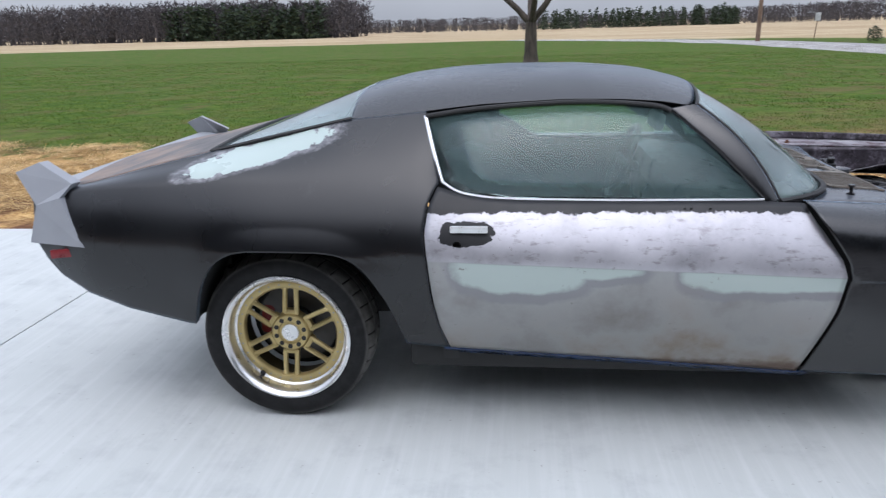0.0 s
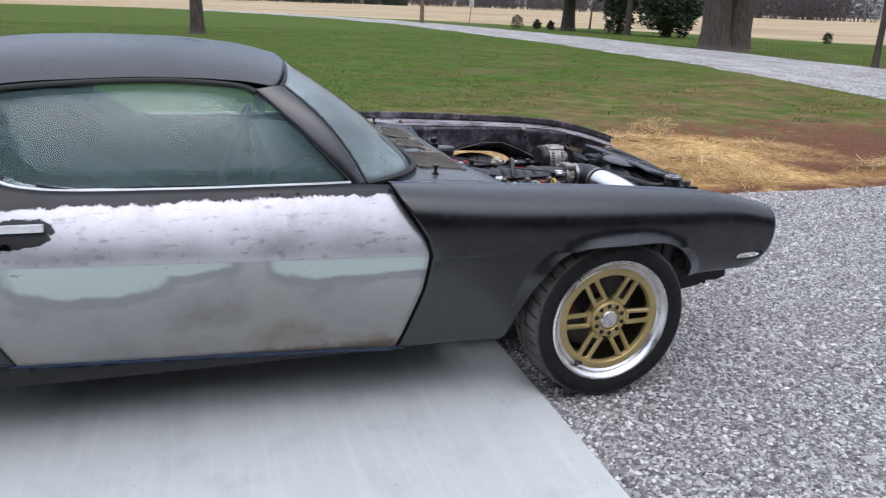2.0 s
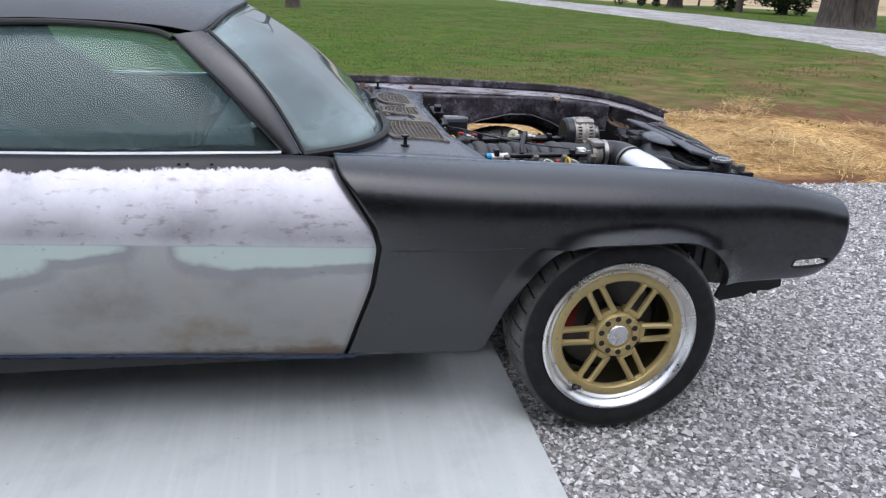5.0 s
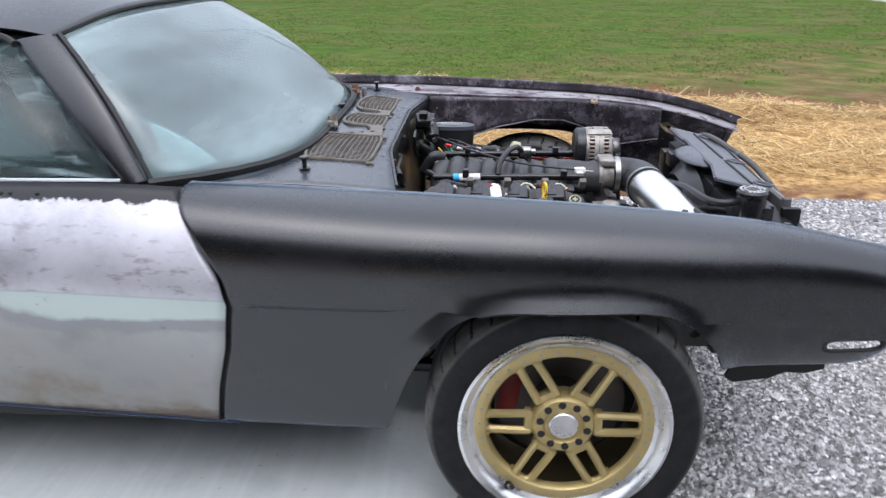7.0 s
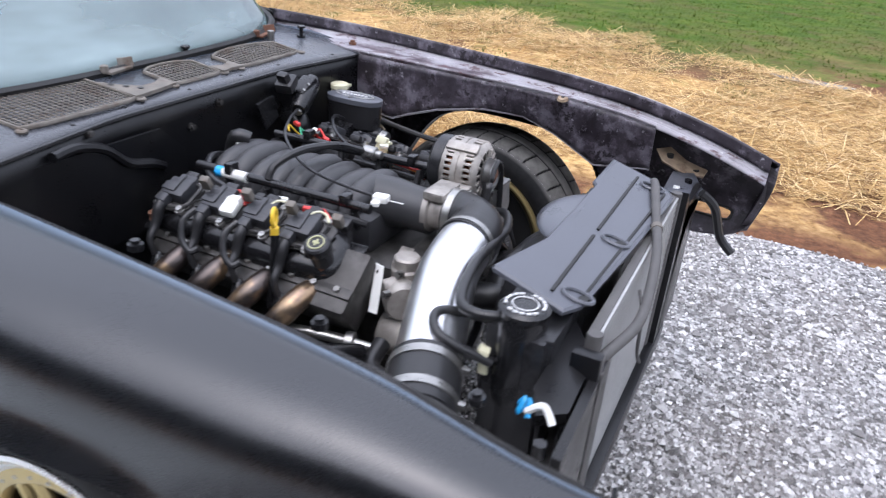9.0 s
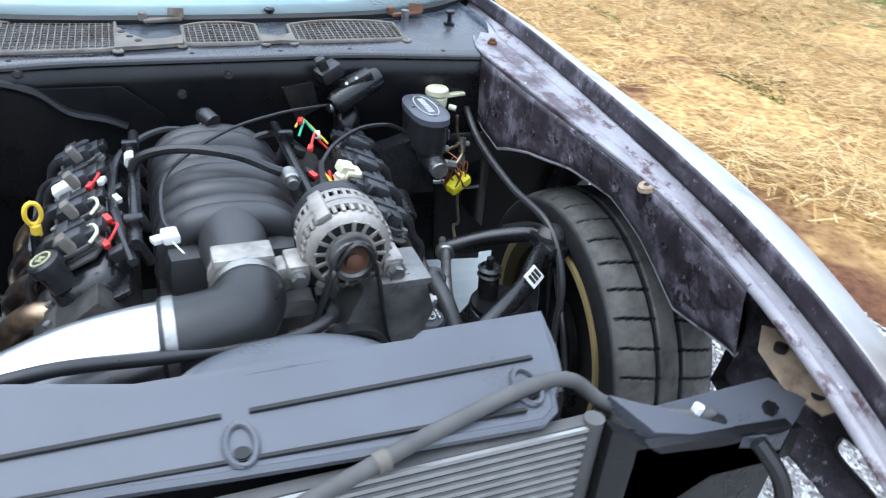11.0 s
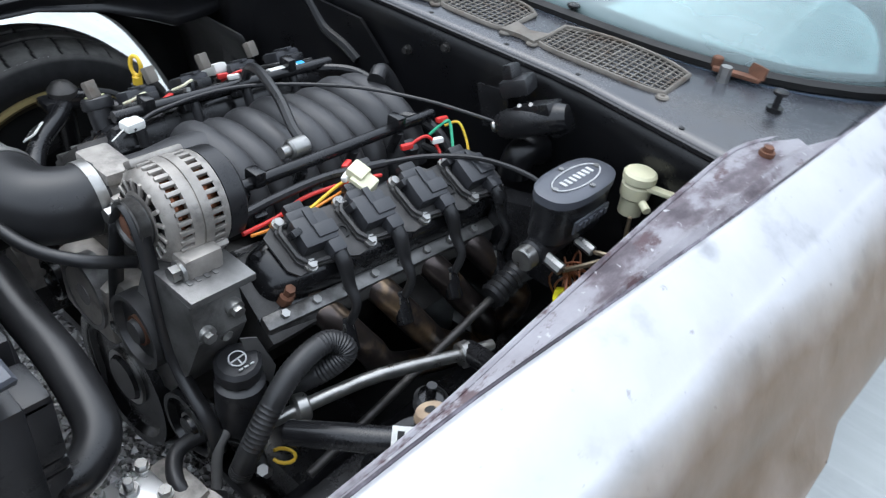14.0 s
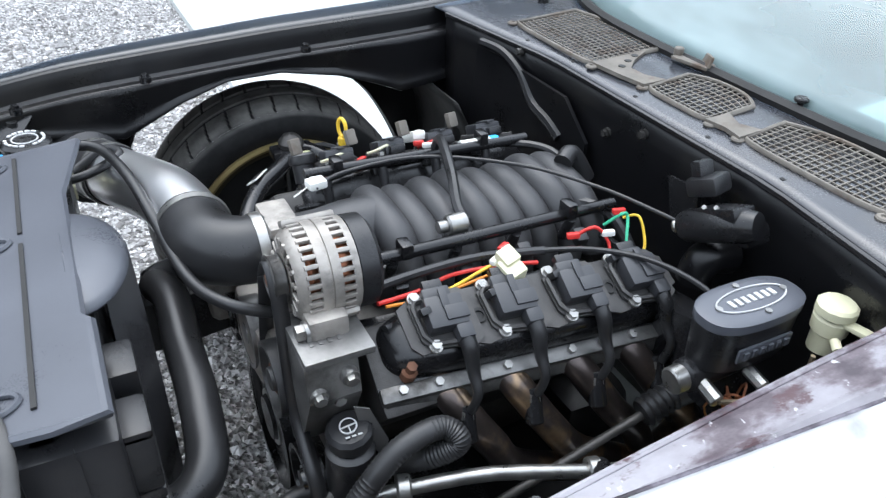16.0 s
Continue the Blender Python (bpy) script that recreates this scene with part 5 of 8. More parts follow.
part("rear_bulkhead", Mesh().box((-0.24, 0, 0.80), (0.05, 1.3, 0.44), (0, -20, 0), bevel=0.02), M_DULL_BLACK, car)


# ---------------------------------------------------------------- wheels
TYRE_R, TYRE_W = 0.338, 0.24


def tyre_mesh():
    half = TYRE_W / 2
    prof = [(0.242, -half + 0.03), (0.252, -half + 0.012), (0.280, -half), (0.305, -half + 0.001), (0.322, -half + 0.009)]
    m = Mesh()
    n, rows = 720, 24

    def tread(u, v):
        a = 2 * math.pi * u
        y = lerp(-half + 0.014, half - 0.014, v)
        s = abs(2 * v - 1)
        r = TYRE_R - 0.013 * s ** 4
        k = (u * 36 + 0.3 * (2 * v - 1)) % 1.0
        if 0.24 < s < 0.97 and k < 0.085:
            r -= 0.006
        if abs(s - 0.22) < 0.045:
            r -= 0.007
        return (r * math.cos(a), y, r * math.sin(a))
    m.grid(tread, n, rows, close_u=True)
    for sgn in (1, -1):
        ring = [(r, h * sgn) for r, h in prof] + [(TYRE_R - 0.013, (-half + 0.014) * sgn)]
        m.grid(lambda u, v: (lambda i, f: ((lerp(ring[i][0], ring[i + 1][0], f)) * math.cos(2 * math.pi * u), lerp(ring[i][1], ring[i + 1][1], f), lerp(ring[i][0], ring[i + 1][0], f) * math.sin(2 * math.pi * u)))(min(int(v * 5), 4), v * 5 - min(int(v * 5), 4)), 96, 5, close_u=True)
    return m


def wheel_set(depth):
    """Meshes of one wheel, outer face towards -y; depth: how far the gold face lies behind the lip."""
    half = TYRE_W / 2
    y0 = -half + 0.006
    face = y0 + depth
    out = {}
    out["lip"] = (Mesh().lathe([(0.242, y0 + 0.03), (0.255, y0 + 0.012), (0.255, y0), (0.248, y0 - 0.003), (0.236, y0 + 0.004), (0.229, y0 + 0.02), (0.224, face - 0.006), (0.210, face + 0.004)], n=72), M_LIP, "machined polished rim lip")
    out["barrel"] = (Mesh().lathe([(0.210, face + 0.004), (0.212, half - 0.03), (0.228, half - 0.012), (0.242, half - 0.008), (0.247, half - 0.014), (0.247, half - 0.03)], n=72), M_BARREL, "dull gold inner barrel")
    out["inner_lip"] = (Mesh().lathe([(0.232, half - 0.010), (0.240, half - 0.004), (0.249, half - 0.006), (0.250, half - 0.014)], n=72), M_GOLD, "dusty gold inner rim edge")
    out["rim_ring"] = (Mesh().lathe([(0.218, face + 0.012), (0.217, face), (0.203, face - 0.004), (0.190, face - 0.001), (0.183, face + 0.010), (0.184, face + 0.022), (0.212, face + 0.022)], n=72), M_GOLD, "gold-painted rim ring")
    out["hub"] = (Mesh().lathe([(0.0, face + 0.006), (0.045, face + 0.006), (0.05, face - 0.002), (0.070, face - 0.002), (0.078, face + 0.008), (0.080, face + 0.05), (0.0, face + 0.05)], n=40), M_GOLD, "")
    out["centre_cap"] = (Mesh().lathe([(0.035, face + 0.01), (0.035, face - 0.002), (0.033, face - 0.004), (0.0, face - 0.0042)], n=32), M_LIP, "brushed silver centre cap")
    spoke = Mesh()
    loop = [(0.024, 0.080), (0.0235, 0.12), (0.0225, 0.155), (0.021, 0.180), (0.012, 0.190), (0.0, 0.192), (-0.012, 0.190), (-0.021, 0.180), (-0.0225, 0.155), (-0.0235, 0.12), (-0.024, 0.080)]
    spoke.tube([(a, face + 0.012, b) for a, b in loop], 0.0105, 8, smooth=3)
    spoke.box((0, face + 0.02, 0.084), (0.066, 0.03, 0.022), bevel=0.009)
    for t in (-1, 1):
        spoke.box((t * 0.028, face + 0.016, 0.186), (0.022, 0.024, 0.020), (0, t * 28, 0), bevel=0.007)
    out["spoke"] = (spoke, M_GOLD, "")
    out["rim_bolt"] = (Mesh().lathe([(0.0042, 0.0), (0.0036, -0.003), (0.0, -0.0035)], (0, face - 0.002, 0.2025), (0, 1, 0), 8), M_STEEL, "")
    out["lug_hole"] = (Mesh().lathe([(0.0095, 0.004), (0.0095, -0.0015), (0.0, -0.0016)], (0, face - 0.002, 0.058), (0, 1, 0), 12), M_DULL_BLACK, "")
    out["valve_stem"] = (Mesh().cyl((-0.128, face + 0.0, -0.178), (-0.120, face - 0.026, -0.166), 0.0075, 10, 0.001).cyl((-0.128, face + 0.004, -0.178), (-0.127, face - 0.006, -0.176), 0.011, 12), M_RUBBER, "black rubber valve stem")
    out["brake_disc"] = (Mesh().lathe([(0.07, face + 0.115), (0.165, face + 0.115), (0.165, face + 0.135), (0.07, face + 0.135)], n=40), M_DISC, "")
    out["caliper"] = (Mesh().box((-0.128, face + 0.135, 0.01), (0.06, 0.05, 0.13), (0, 8, 0), bevel=0.02), M_CALIPER, "red-painted brake caliper")
    # Flat black disc behind the brake, added for the shade inside the wheel.
    out["wheel_shade_disc"] = (Mesh().lathe([(0.0, face + 0.165), (0.205, face + 0.165)], n=32), M_DULL_BLACK, "")
    return {k: (m.data(k, mat), label) for k, (m, mat, label) in out.items()}


TYRE_DATA = tyre_mesh().data("tyre", M_TYRE, angle=30)
SETS = {"front": wheel_set(0.022), "rear": wheel_set(0.062)}


def fit_wheel(kind, x, y, z, spin, toe=0.0):
    hub = new("wheel")
    tagged(hub, "wide black tyre on a gold multi-spoke rim with polished lip")
    hub.parent = car
    hub.matrix_parent_inverse = placed(car).inverted()
    hub.location = (x, y, z)
    hub.rotation_euler = (0, 0, (0 if y < 0 else math.pi) + radians(toe))

    def piece(name, data, label="", turn=0.0):
        ob = new(name, data)
        ob.parent = hub
        ob.rotation_euler = (0, radians(turn), 0)
        tagged(ob, label)
    piece("tyre", TYRE_DATA, "black road tyre with dusty tread")
    parts = SETS[kind]
    for name, (data, label) in parts.items():
        repeats = {"spoke": 6, "rim_bolt": 30, "lug_hole": 10}.get(name, 1)
        for k in range(repeats):
            piece(name, data, label, spin + 360.0 * k / repeats if repeats > 1 else 0.0)


fit_wheel("rear", 0.0, -0.706, 0.336, 4)
fit_wheel("front", 2.757, -0.797, 0.307, 30, 0.0)
fit_wheel("rear", 0.0, 0.706, 0.336, 20)
fit_wheel("front", 2.755, 0.745, 0.309, 10, -2.0)
part("rear_axle", Mesh().cyl((0.0, -0.6, 0.336), (0.0, 0.6, 0.336), 0.04, 14).lathe([(0.0, -0.14), (0.13, -0.06), (0.13, 0.06), (0.0, 0.14)], (0.0, 0, 0.336), (1, 0, 0), 20), M_DULL_BLACK, car)
for side in (-1, 1):
    part("axle_brace", Mesh().box((-0.30, side * 0.60, 0.545), (0.16, 0.08, 0.045), (0, 8, 0), bevel=0.012), M_BLOCK, car)


# ---------------------------------------------------------------- cowl and firewall
def cowl_front(y):
    return 2.278 + 0.16 * max(0.0, abs(y) - 0.3)


def cowl_spot(u, v):
    y = lerp(-0.72, 0.72, u)
    x0 = screen_foot(y / 0.80) + 0.004
    x1 = cowl_front(y)
    return (lerp(x0, x1, v), y, lerp(0.857, 0.838, v) + 0.006 * math.sin(math.pi * v))


cowl = part("cowl_panel", Mesh().grid(cowl_spot, 40, 10), M_COWL, car, "satin black cowl panel", thick=0.004)
part("firewall", Mesh().grid(lambda u, v: (cowl_front(lerp(-0.66, 0.66, u)) + 0.005 - 0.02 * v + 0.03 * max(0.0, v - 0.7), lerp(-0.66, 0.66, u), lerp(0.832, 0.26, v)), 30, 12), M_BAY, car, "glossy black firewall", thick=0.006)
part("cowl_lip", Mesh().tube([(cowl_front(y) + 0.004, y, 0.832) for y in [-0.66 + 0.066 * k for k in range(21)]], 0.006, 6), M_BLACK_METAL, car)


def cowl_grille(y0, y1, x0, x1, cells_y, cells_x, bow):
    """A cast mesh grille: rounded frame with a bowed back edge, bolt ears and fine bars."""
    z = 0.862

    def pt(a, b):
        pinch = 0.10 * abs(2 * a - 1) ** 6
        y = lerp(y0, y1, a)
        back = x0 + bow * abs(2 * a - 1) ** 2.5
        return Vector((lerp(back, x1 - pinch * 0.1, b), y, z - 0.012 * b))
    rim = Mesh()
    loop = [(k / 12, 0.0) for k in range(13)] + [(1.0, k / 6) for k in range(1, 7)] + [(1 - k / 12, 1.0) for k in range(1, 13)] + [(0.0, 1 - k / 6) for k in range(1, 7)]
    rim.tube([pt(*p) for p in loop], 0.0052, 8, caps=False, flat=0.8)
    for a in (0.03, 0.97):
        ear = pt(a, 1.0) + Vector((0.008, 0.012 * (1 if a > 0.5 else -1), -0.004))
        rim.lathe([(0.0, 0.0), (0.011, 0.0), (0.012, 0.003), (0.010, 0.0055), (0.005, 0.006), (0.004, 0.003), (0.0, 0.003)], ear, (0, 0, 1), 14)
    part("cowl_grille", rim, M_GRILLE, cowl, "dusty tan-grey cast air grille")
    bars = Mesh()
    for k in range(1, cells_y):
        bars.tube([pt(k / cells_y, 0), pt(k / cells_y, 1)], 0.0015, 4, caps=False)
    for k in range(1, cells_x):
        bars.tube([pt(q / 10, k / cells_x) for q in range(11)], 0.0015, 4, caps=False)
    part("grille_mesh", bars, M_GRILLE, cowl)
    well = Mesh().grid(lambda u, v: pt(u, v) + Vector((0, 0, -0.0125)), 12, 3)
    part("grille_well", well, M_DULL_BLACK, cowl)


cowl_grille(-0.495, -0.200, 2.060, 2.250, 22, 13, 0.018)
cowl_grille(-0.060, 0.105, 2.092, 2.226, 12, 9, 0.030)
cowl_grille(0.180, 0.445, 2.092, 2.226, 19, 9, 0.034)
LINK_A = [(2.245, -0.203), (2.238, -0.13), (2.228, -0.064), (2.176, -0.062), (2.196, -0.10), (2.198, -0.14), (2.165, -0.17), (2.115, -0.197)]
LINK_B = [(2.232, 0.104), (2.226, 0.145), (2.232, 0.182), (2.178, 0.182), (2.196, 0.145), (2.180, 0.106)]
for link in (LINK_A, LINK_B):
    part("grille_link", Mesh().slab([(x, y, 0.8665 - 0.063 * (x - 2.07)) for x, y in link], (0, 0, -0.008)), M_GRILLE, cowl, "dusty cast web between the grilles")
for hx, hy in ((2.150, -0.188), (2.180, -0.172), (2.208, -0.155)):
    part("link_hole", Mesh().cyl((hx, hy, 0.85), (hx, hy, 0.8675 - 0.063 * (hx - 2.07)), 0.0075, 12), M_DULL_BLACK, cowl)
for y, x in ((-0.10, 2.075), (0.50, 2.050)):
    part("wiper_arm_stub", Mesh().box((x, y, 0.868), (0.034, 0.085, 0.008), (0, 0, 12), bevel=0.003).slab([(x - 0.012, y + 0.015, 0.872), (x + 0.004, y + 0.05, 0.872), (x - 0.002, y + 0.05, 0.892), (x - 0.018, y + 0.018, 0.890)], (0.004, -0.002, 0.0)).cyl((x + 0.004, y - 0.04, 0.866), (x + 0.004, y - 0.04, 0.886), 0.010, 12, 0.002), M_GRILLE if y < 0 else M_RUST, cowl, "rusty wiper pivot plate")
for x, y, h in ((2.10, -0.60, 0.035), (2.12, 0.60, 0.035), (2.06, 0.15, 0.03)):
    part("wiper_stud", Mesh().cyl((x, y, 0.855), (x, y, 0.855 + h), 0.006, 10).cyl((x, y, 0.855 + h - 0.006), (x, y, 0.857 + h), 0.013, 10, 0.002).cyl((x, y, 0.852), (x, y, 0.862), 0.014, 10), M_BLACK_METAL, cowl)
part("wiper_nut", Mesh().cyl((2.085, 0.49, 0.855), (2.085, 0.49, 0.885), 0.011, 6), M_STEEL, cowl)
for y in (-0.4, -0.25, -0.05, 0.14, 0.3, 0.52):
    part("panel_hole", Mesh().cyl((cowl_front(y) - 0.022, y, 0.832), (cowl_front(y) - 0.022, y, 0.8425), 0.005, 8), M_DULL_BLACK, cowl)
# firewall fittings
part("firewall_plate", Mesh().slab([(2.315, -0.62, 0.80), (2.298, -0.20, 0.79), (2.292, -0.12, 0.72), (2.292, -0.12, 0.62), (2.292, -0.2, 0.56), (2.31, -0.62, 0.56)], (0.008, 0, 0)), M_BAY, car)
part("heater_tube", Mesh().tube([(2.33, -0.50, 0.812), (2.315, -0.43, 0.810), (2.31, -0.36, 0.785), (2.31, -0.305, 0.740), (2.308, -0.24, 0.720), (2.305, -0.20, 0.700)], 0.011, 8, smooth=5), M_BAY, car)
for y, z in ((-0.385, 0.825), (-0.22, 0.70), (-0.08, 0.76), (0.02, 0.80), (-0.5, 0.6)):
    part("firewall_bolt", Mesh().cyl((cowl_front(y) - 0.004, y, z), (cowl_front(y) + 0.016, y, z), 0.007, 6).cyl((cowl_front(y) - 0.004, y, z), (cowl_front(y) + 0.009, y, z), 0.010, 12), M_BLOCK, car)
wiper = part("wiper_motor", Mesh().tube([(2.372, 0.232, 0.748), (2.368, 0.243, 0.754), (2.345, 0.33, 0.796), (2.340, 0.345, 0.802)], [0.020, 0.027, 0.027, 0.022], 22).box((2.350, 0.290, 0.798), (0.045, 0.075, 0.022), (26, 0, 0), bevel=0.005), M_BLACK_METAL, car, "black wiper motor on the firewall")
part("motor_cap", Mesh().cyl((2.374, 0.230, 0.747), (2.380, 0.222, 0.743), 0.011, 14, 0.003), M_STEEL, wiper)
part("gear_case", Mesh().box((2.335, 0.232, 0.815), (0.05, 0.055, 0.032), (26, 0, 14), bevel=0.009).box((2.338, 0.215, 0.835), (0.03, 0.022, 0.028), (26, 0, 0), bevel=0.005), M_BLACK_PLASTIC, wiper)
part("motor_bracket", Mesh().slab([(2.308, 0.13, 0.775), (2.308, 0.20, 0.785), (2.312, 0.215, 0.725), (2.312, 0.16, 0.70)], (0.008, 0, 0)), M_BLACK_METAL, wiper)
part("mount_foot", Mesh().box((2.325, 0.33, 0.775), (0.05, 0.02, 0.03), (26, 0, 0), bevel=0.004), M_BLACK_METAL, wiper)
for dy in (0.0, 0.022):
    part("motor_screw", Mesh().cyl((2.362, 0.265 + dy, 0.792 + dy * 0.5), (2.370, 0.264 + dy, 0.799 + dy * 0.5), 0.004, 8), M_STEEL, wiper)
part("vent_pipe", Mesh().tube([(2.30, 0.28, 0.70), (2.335, 0.275, 0.705), (2.35, 0.27, 0.69), (2.352, 0.268, 0.66)], 0.030, 16, smooth=4), M_BAY, car)
part("pedal_bracket", Mesh().slab([(2.40, 0.30, 0.66), (2.40, 0.44, 0.70), (2.40, 0.46, 0.55), (2.40, 0.28, 0.55)], (0.05, 0, 0)).box((2.42, 0.24, 0.64), (0.06, 0.14, 0.012), (10, 0, 0), bevel=0.003), M_BLACK_METAL, car)

# ---------------------------------------------------------------- engine
EY = -0.045
SHIFT = 0.05
def rounded_cover(at, tilt, half):
    """A stamped cover: a long dome with rounded ends on a flat rim."""
    m = Mesh().box(at(2.66, 0.008, -0.060), (0.52, 0.124, 0.012), tilt, bevel=0.005)

    def dome(u, v):
        a = 2 * math.pi * u
        c, s = math.cos(a), math.sin(a)
        f = math.cos(v * math.pi / 2) ** 0.35
        return at(2.66 + 0.245 * f * math.copysign(abs(c) ** 0.35, c), 0.008 + half * f * math.copysign(abs(s) ** 0.6, s), -0.056 + 0.054 * math.sin(v * math.pi / 2) ** 0.7)
    return m.grid(dome, 64, 8, close_u=True)


engine = part("engine", Mesh().box((2.66, EY, 0.45), (0.54, 0.26, 0.30), bevel=0.03).box((2.66, EY, 0.26), (0.5, 0.24, 0.12), bevel=0.03).box((2.94, EY, 0.50), (0.05, 0.24, 0.26), bevel=0.02), M_BLOCK, car, "greasy aluminium V8 engine with black plastic intake")
for side in (-1, 1):
    th = radians(26)
    yb, zb = EY + side * (0.238 if side < 0 else 0.280), 0.683
    tilt = (side * -26, 0, 0 if side < 0 else -5.7)
    skew = 0.0 if side < 0 else 0.10
    lean = -5.7 if side > 0 else 0.0

    back = SHIFT if side < 0 else 0.02

    def at(x, a, h):
        """A place on the bank: a outwards along the coil plane, h above it."""
        return (x - back, yb + skew * (2.66 - x) + side * (a * math.cos(th) + h * math.sin(th)), zb - a * math.sin(th) + h * math.cos(th))
    part("cylinder_head", Mesh().box((2.655, EY + side * 0.235, 0.585), (0.50, 0.14, 0.10), (side * -38, 0, 0), bevel=0.012).box((2.655, EY + side * 0.27, 0.598), (0.49, 0.045, 0.03), (side * -30, 0, 0), bevel=0.006), M_BLOCK, engine)
    part("valve_cover", rounded_cover(at, tilt, 0.070 if side < 0 else 0.054), M_BLACK_METAL, engine, "black valve cover")
    part("coil_rail", Mesh().slab([at(x, a, -0.003) for x, a in ((2.425, -0.03), (2.45, -0.044), (2.85, -0.044), (2.872, -0.03), (2.872, 0.03), (2.86, 0.045), (2.80, 0.036), (2.76, 0.05), (2.69, 0.036), (2.65, 0.05), (2.58, 0.036), (2.54, 0.05), (2.46, 0.036), (2.425, 0.02))], Vector(at(0, 0, 0.004)) - Vector(at(0, 0, 0.0))), M_COILPLATE, engine, "dusty steel coil rail")
    for cx in (2.759, 2.54):
        part("rail_hole", Mesh().lathe([(0.012, 0.0), (0.012, 0.004), (0.007, 0.004), (0.007, 0.001), (0.0, 0.001)], at(cx, 0.004, 0.001), Vector(at(0, 0, 1)) - Vector(at(0, 0, 0)), 14), M_DULL_BLACK, engine)
    for cx in (2.81, 2.703, 2.594, 2.484):
        part("coil_bracket", Mesh().slab([at(cx + dx, da, 0.002) for dx, da in ((-0.046, -0.036), (-0.036, -0.046), (0.030, -0.046), (0.046, -0.030), (0.046, 0.026), (0.036, 0.040), (-0.030, 0.048), (-0.046, 0.036))], Vector(at(0, 0, 0.005)) - Vector(at(0, 0, 0.0))), M_COILPLATE, engine)
        part("coil_frame", Mesh().tube([at(cx + dx, da, 0.011) for dx, da in ((-0.012, -0.036), (0.034, -0.034), (0.041, -0.024), (0.041, 0.020), (0.032, 0.035), (-0.006, 0.038))], 0.0045, 6), M_COILPLATE, engine)
        part("ignition_coil", Mesh().box(at(cx + 0.004, -0.002, 0.020), (0.058, 0.050, 0.030), tilt, bevel=0.006).box(at(cx - 0.008, 0.004, 0.036), (0.034, 0.022, 0.006), tilt, bevel=0.002).box(at(cx + 0.002, -0.020, 0.036), (0.012, 0.030, 0.005), tilt, bevel=0.002).box(at(cx + 0.004, -0.034, 0.016), (0.042, 0.022, 0.018), tilt, bevel=0.004).box(at(cx - 0.012, 0.030, 0.020), (0.026, 0.028, 0.026), tilt, bevel=0.007), M_COILBODY, engine)
        part("coil_plug", Mesh().box(at(cx + 0.004, -0.050, 0.016), (0.030, 0.016, 0.016), tilt, bevel=0.003), M_BLACK_PLASTIC, engine)
        for dx, da in ((0.033, -0.040), (0.030, 0.038)):
            part("coil_bolt", Mesh().cyl(at(cx + dx, da, 0.002), at(cx + dx, da, 0.015), 0.0075, 6).cyl(at(cx + dx, da, 0.002), at(cx + dx, da, 0.008), 0.010, 12), M_STEEL, engine)
        part("spark_lead", Mesh().tube([at(cx - 0.012, 0.036, 0.020), at(cx - 0.013, 0.056, 0.012), at(cx - 0.014, 0.080, -0.012), (cx - 0.012 - back, yb + skew * (2.66 - cx) + side * 0.088, zb - 0.072), (cx - 0.004 - back, yb + skew * (2.66 - cx) + side * 0.085, zb - 0.105)], [0.012, 0.0125, 0.010, 0.0072, 0.007], 10, smooth=4), M_RUBBER, engine)
        part("plug_boot", Mesh().cyl((cx + 0.004 - back, yb + skew * (2.66 - cx) + side * 0.100, zb - 0.150), (cx - 0.004 - back, yb + skew * (2.66 - cx) + side * 0.070, zb - 0.105), 0.0145, 10, 0.002), M_BLACK_METAL, engine)
        part("plug_nut", Mesh().cyl((cx - back, yb + skew * (2.66 - cx) + side * 0.080, zb - 0.122), (cx - 0.002 - back, yb + skew * (2.66 - cx) + side * 0.074, zb - 0.112), 0.0155, 6), M_STEEL, engine)
    part("cover_grommet", Mesh().cyl(at(2.875, 0.05, -0.055), at(2.875, 0.05, -0.030), 0.012, 12, 0.003).cyl(at(2.875, 0.05, -0.03), at(2.875, 0.05, -0.016), 0.008, 6), M_RUST, engine)
    part("cover_grommet", Mesh().cyl(at(2.43, 0.05, -0.055), at(2.43, 0.05, -0.030), 0.012, 12, 0.003).cyl(at(2.43, 0.05, -0.03), at(2.43, 0.05, -0.016), 0.008, 6), M_RUST, engine)
    ledge = EY + side * (0.285 if side < 0 else 0.322)
    part("head_ledge", Mesh().box((2.655, ledge, 0.603), (0.50, 0.024, 0.018), (side * -26, 0, lean), bevel=0.004).box((2.655, ledge + side * 0.004, 0.585), (0.49, 0.012, 0.026), (0, 0, lean), bevel=0.003), M_DULLCAST if side > 0 else M_BLOCK, engine, "grimy cast edge of the cylinder head")
    for k in range(9):
        hx = 2.44 + 0.054 * k
        hy = ledge + skew * (2.66 - hx)
        part("head_bolt", Mesh().cyl((hx, hy, 0.606), (hx, hy + side * 0.006, 0.618), 0.007, 6).cyl((hx, hy, 0.604), (hx, hy + side * 0.003, 0.610), 0.0095, 12), M_STEEL, engine)
    part("cover_loom", Mesh().tube([at(x, 0.066 + 0.006 * math.sin(9 * x), -0.050) for x in [2.43 + 0.045 * k for k in range(11)]], 0.0055, 8, smooth=4), M_BLACK_PLASTIC, engine)
    for px in (2.81, 2.71, 2.60, 2.50):
        sk = skew * (2.66 - px)
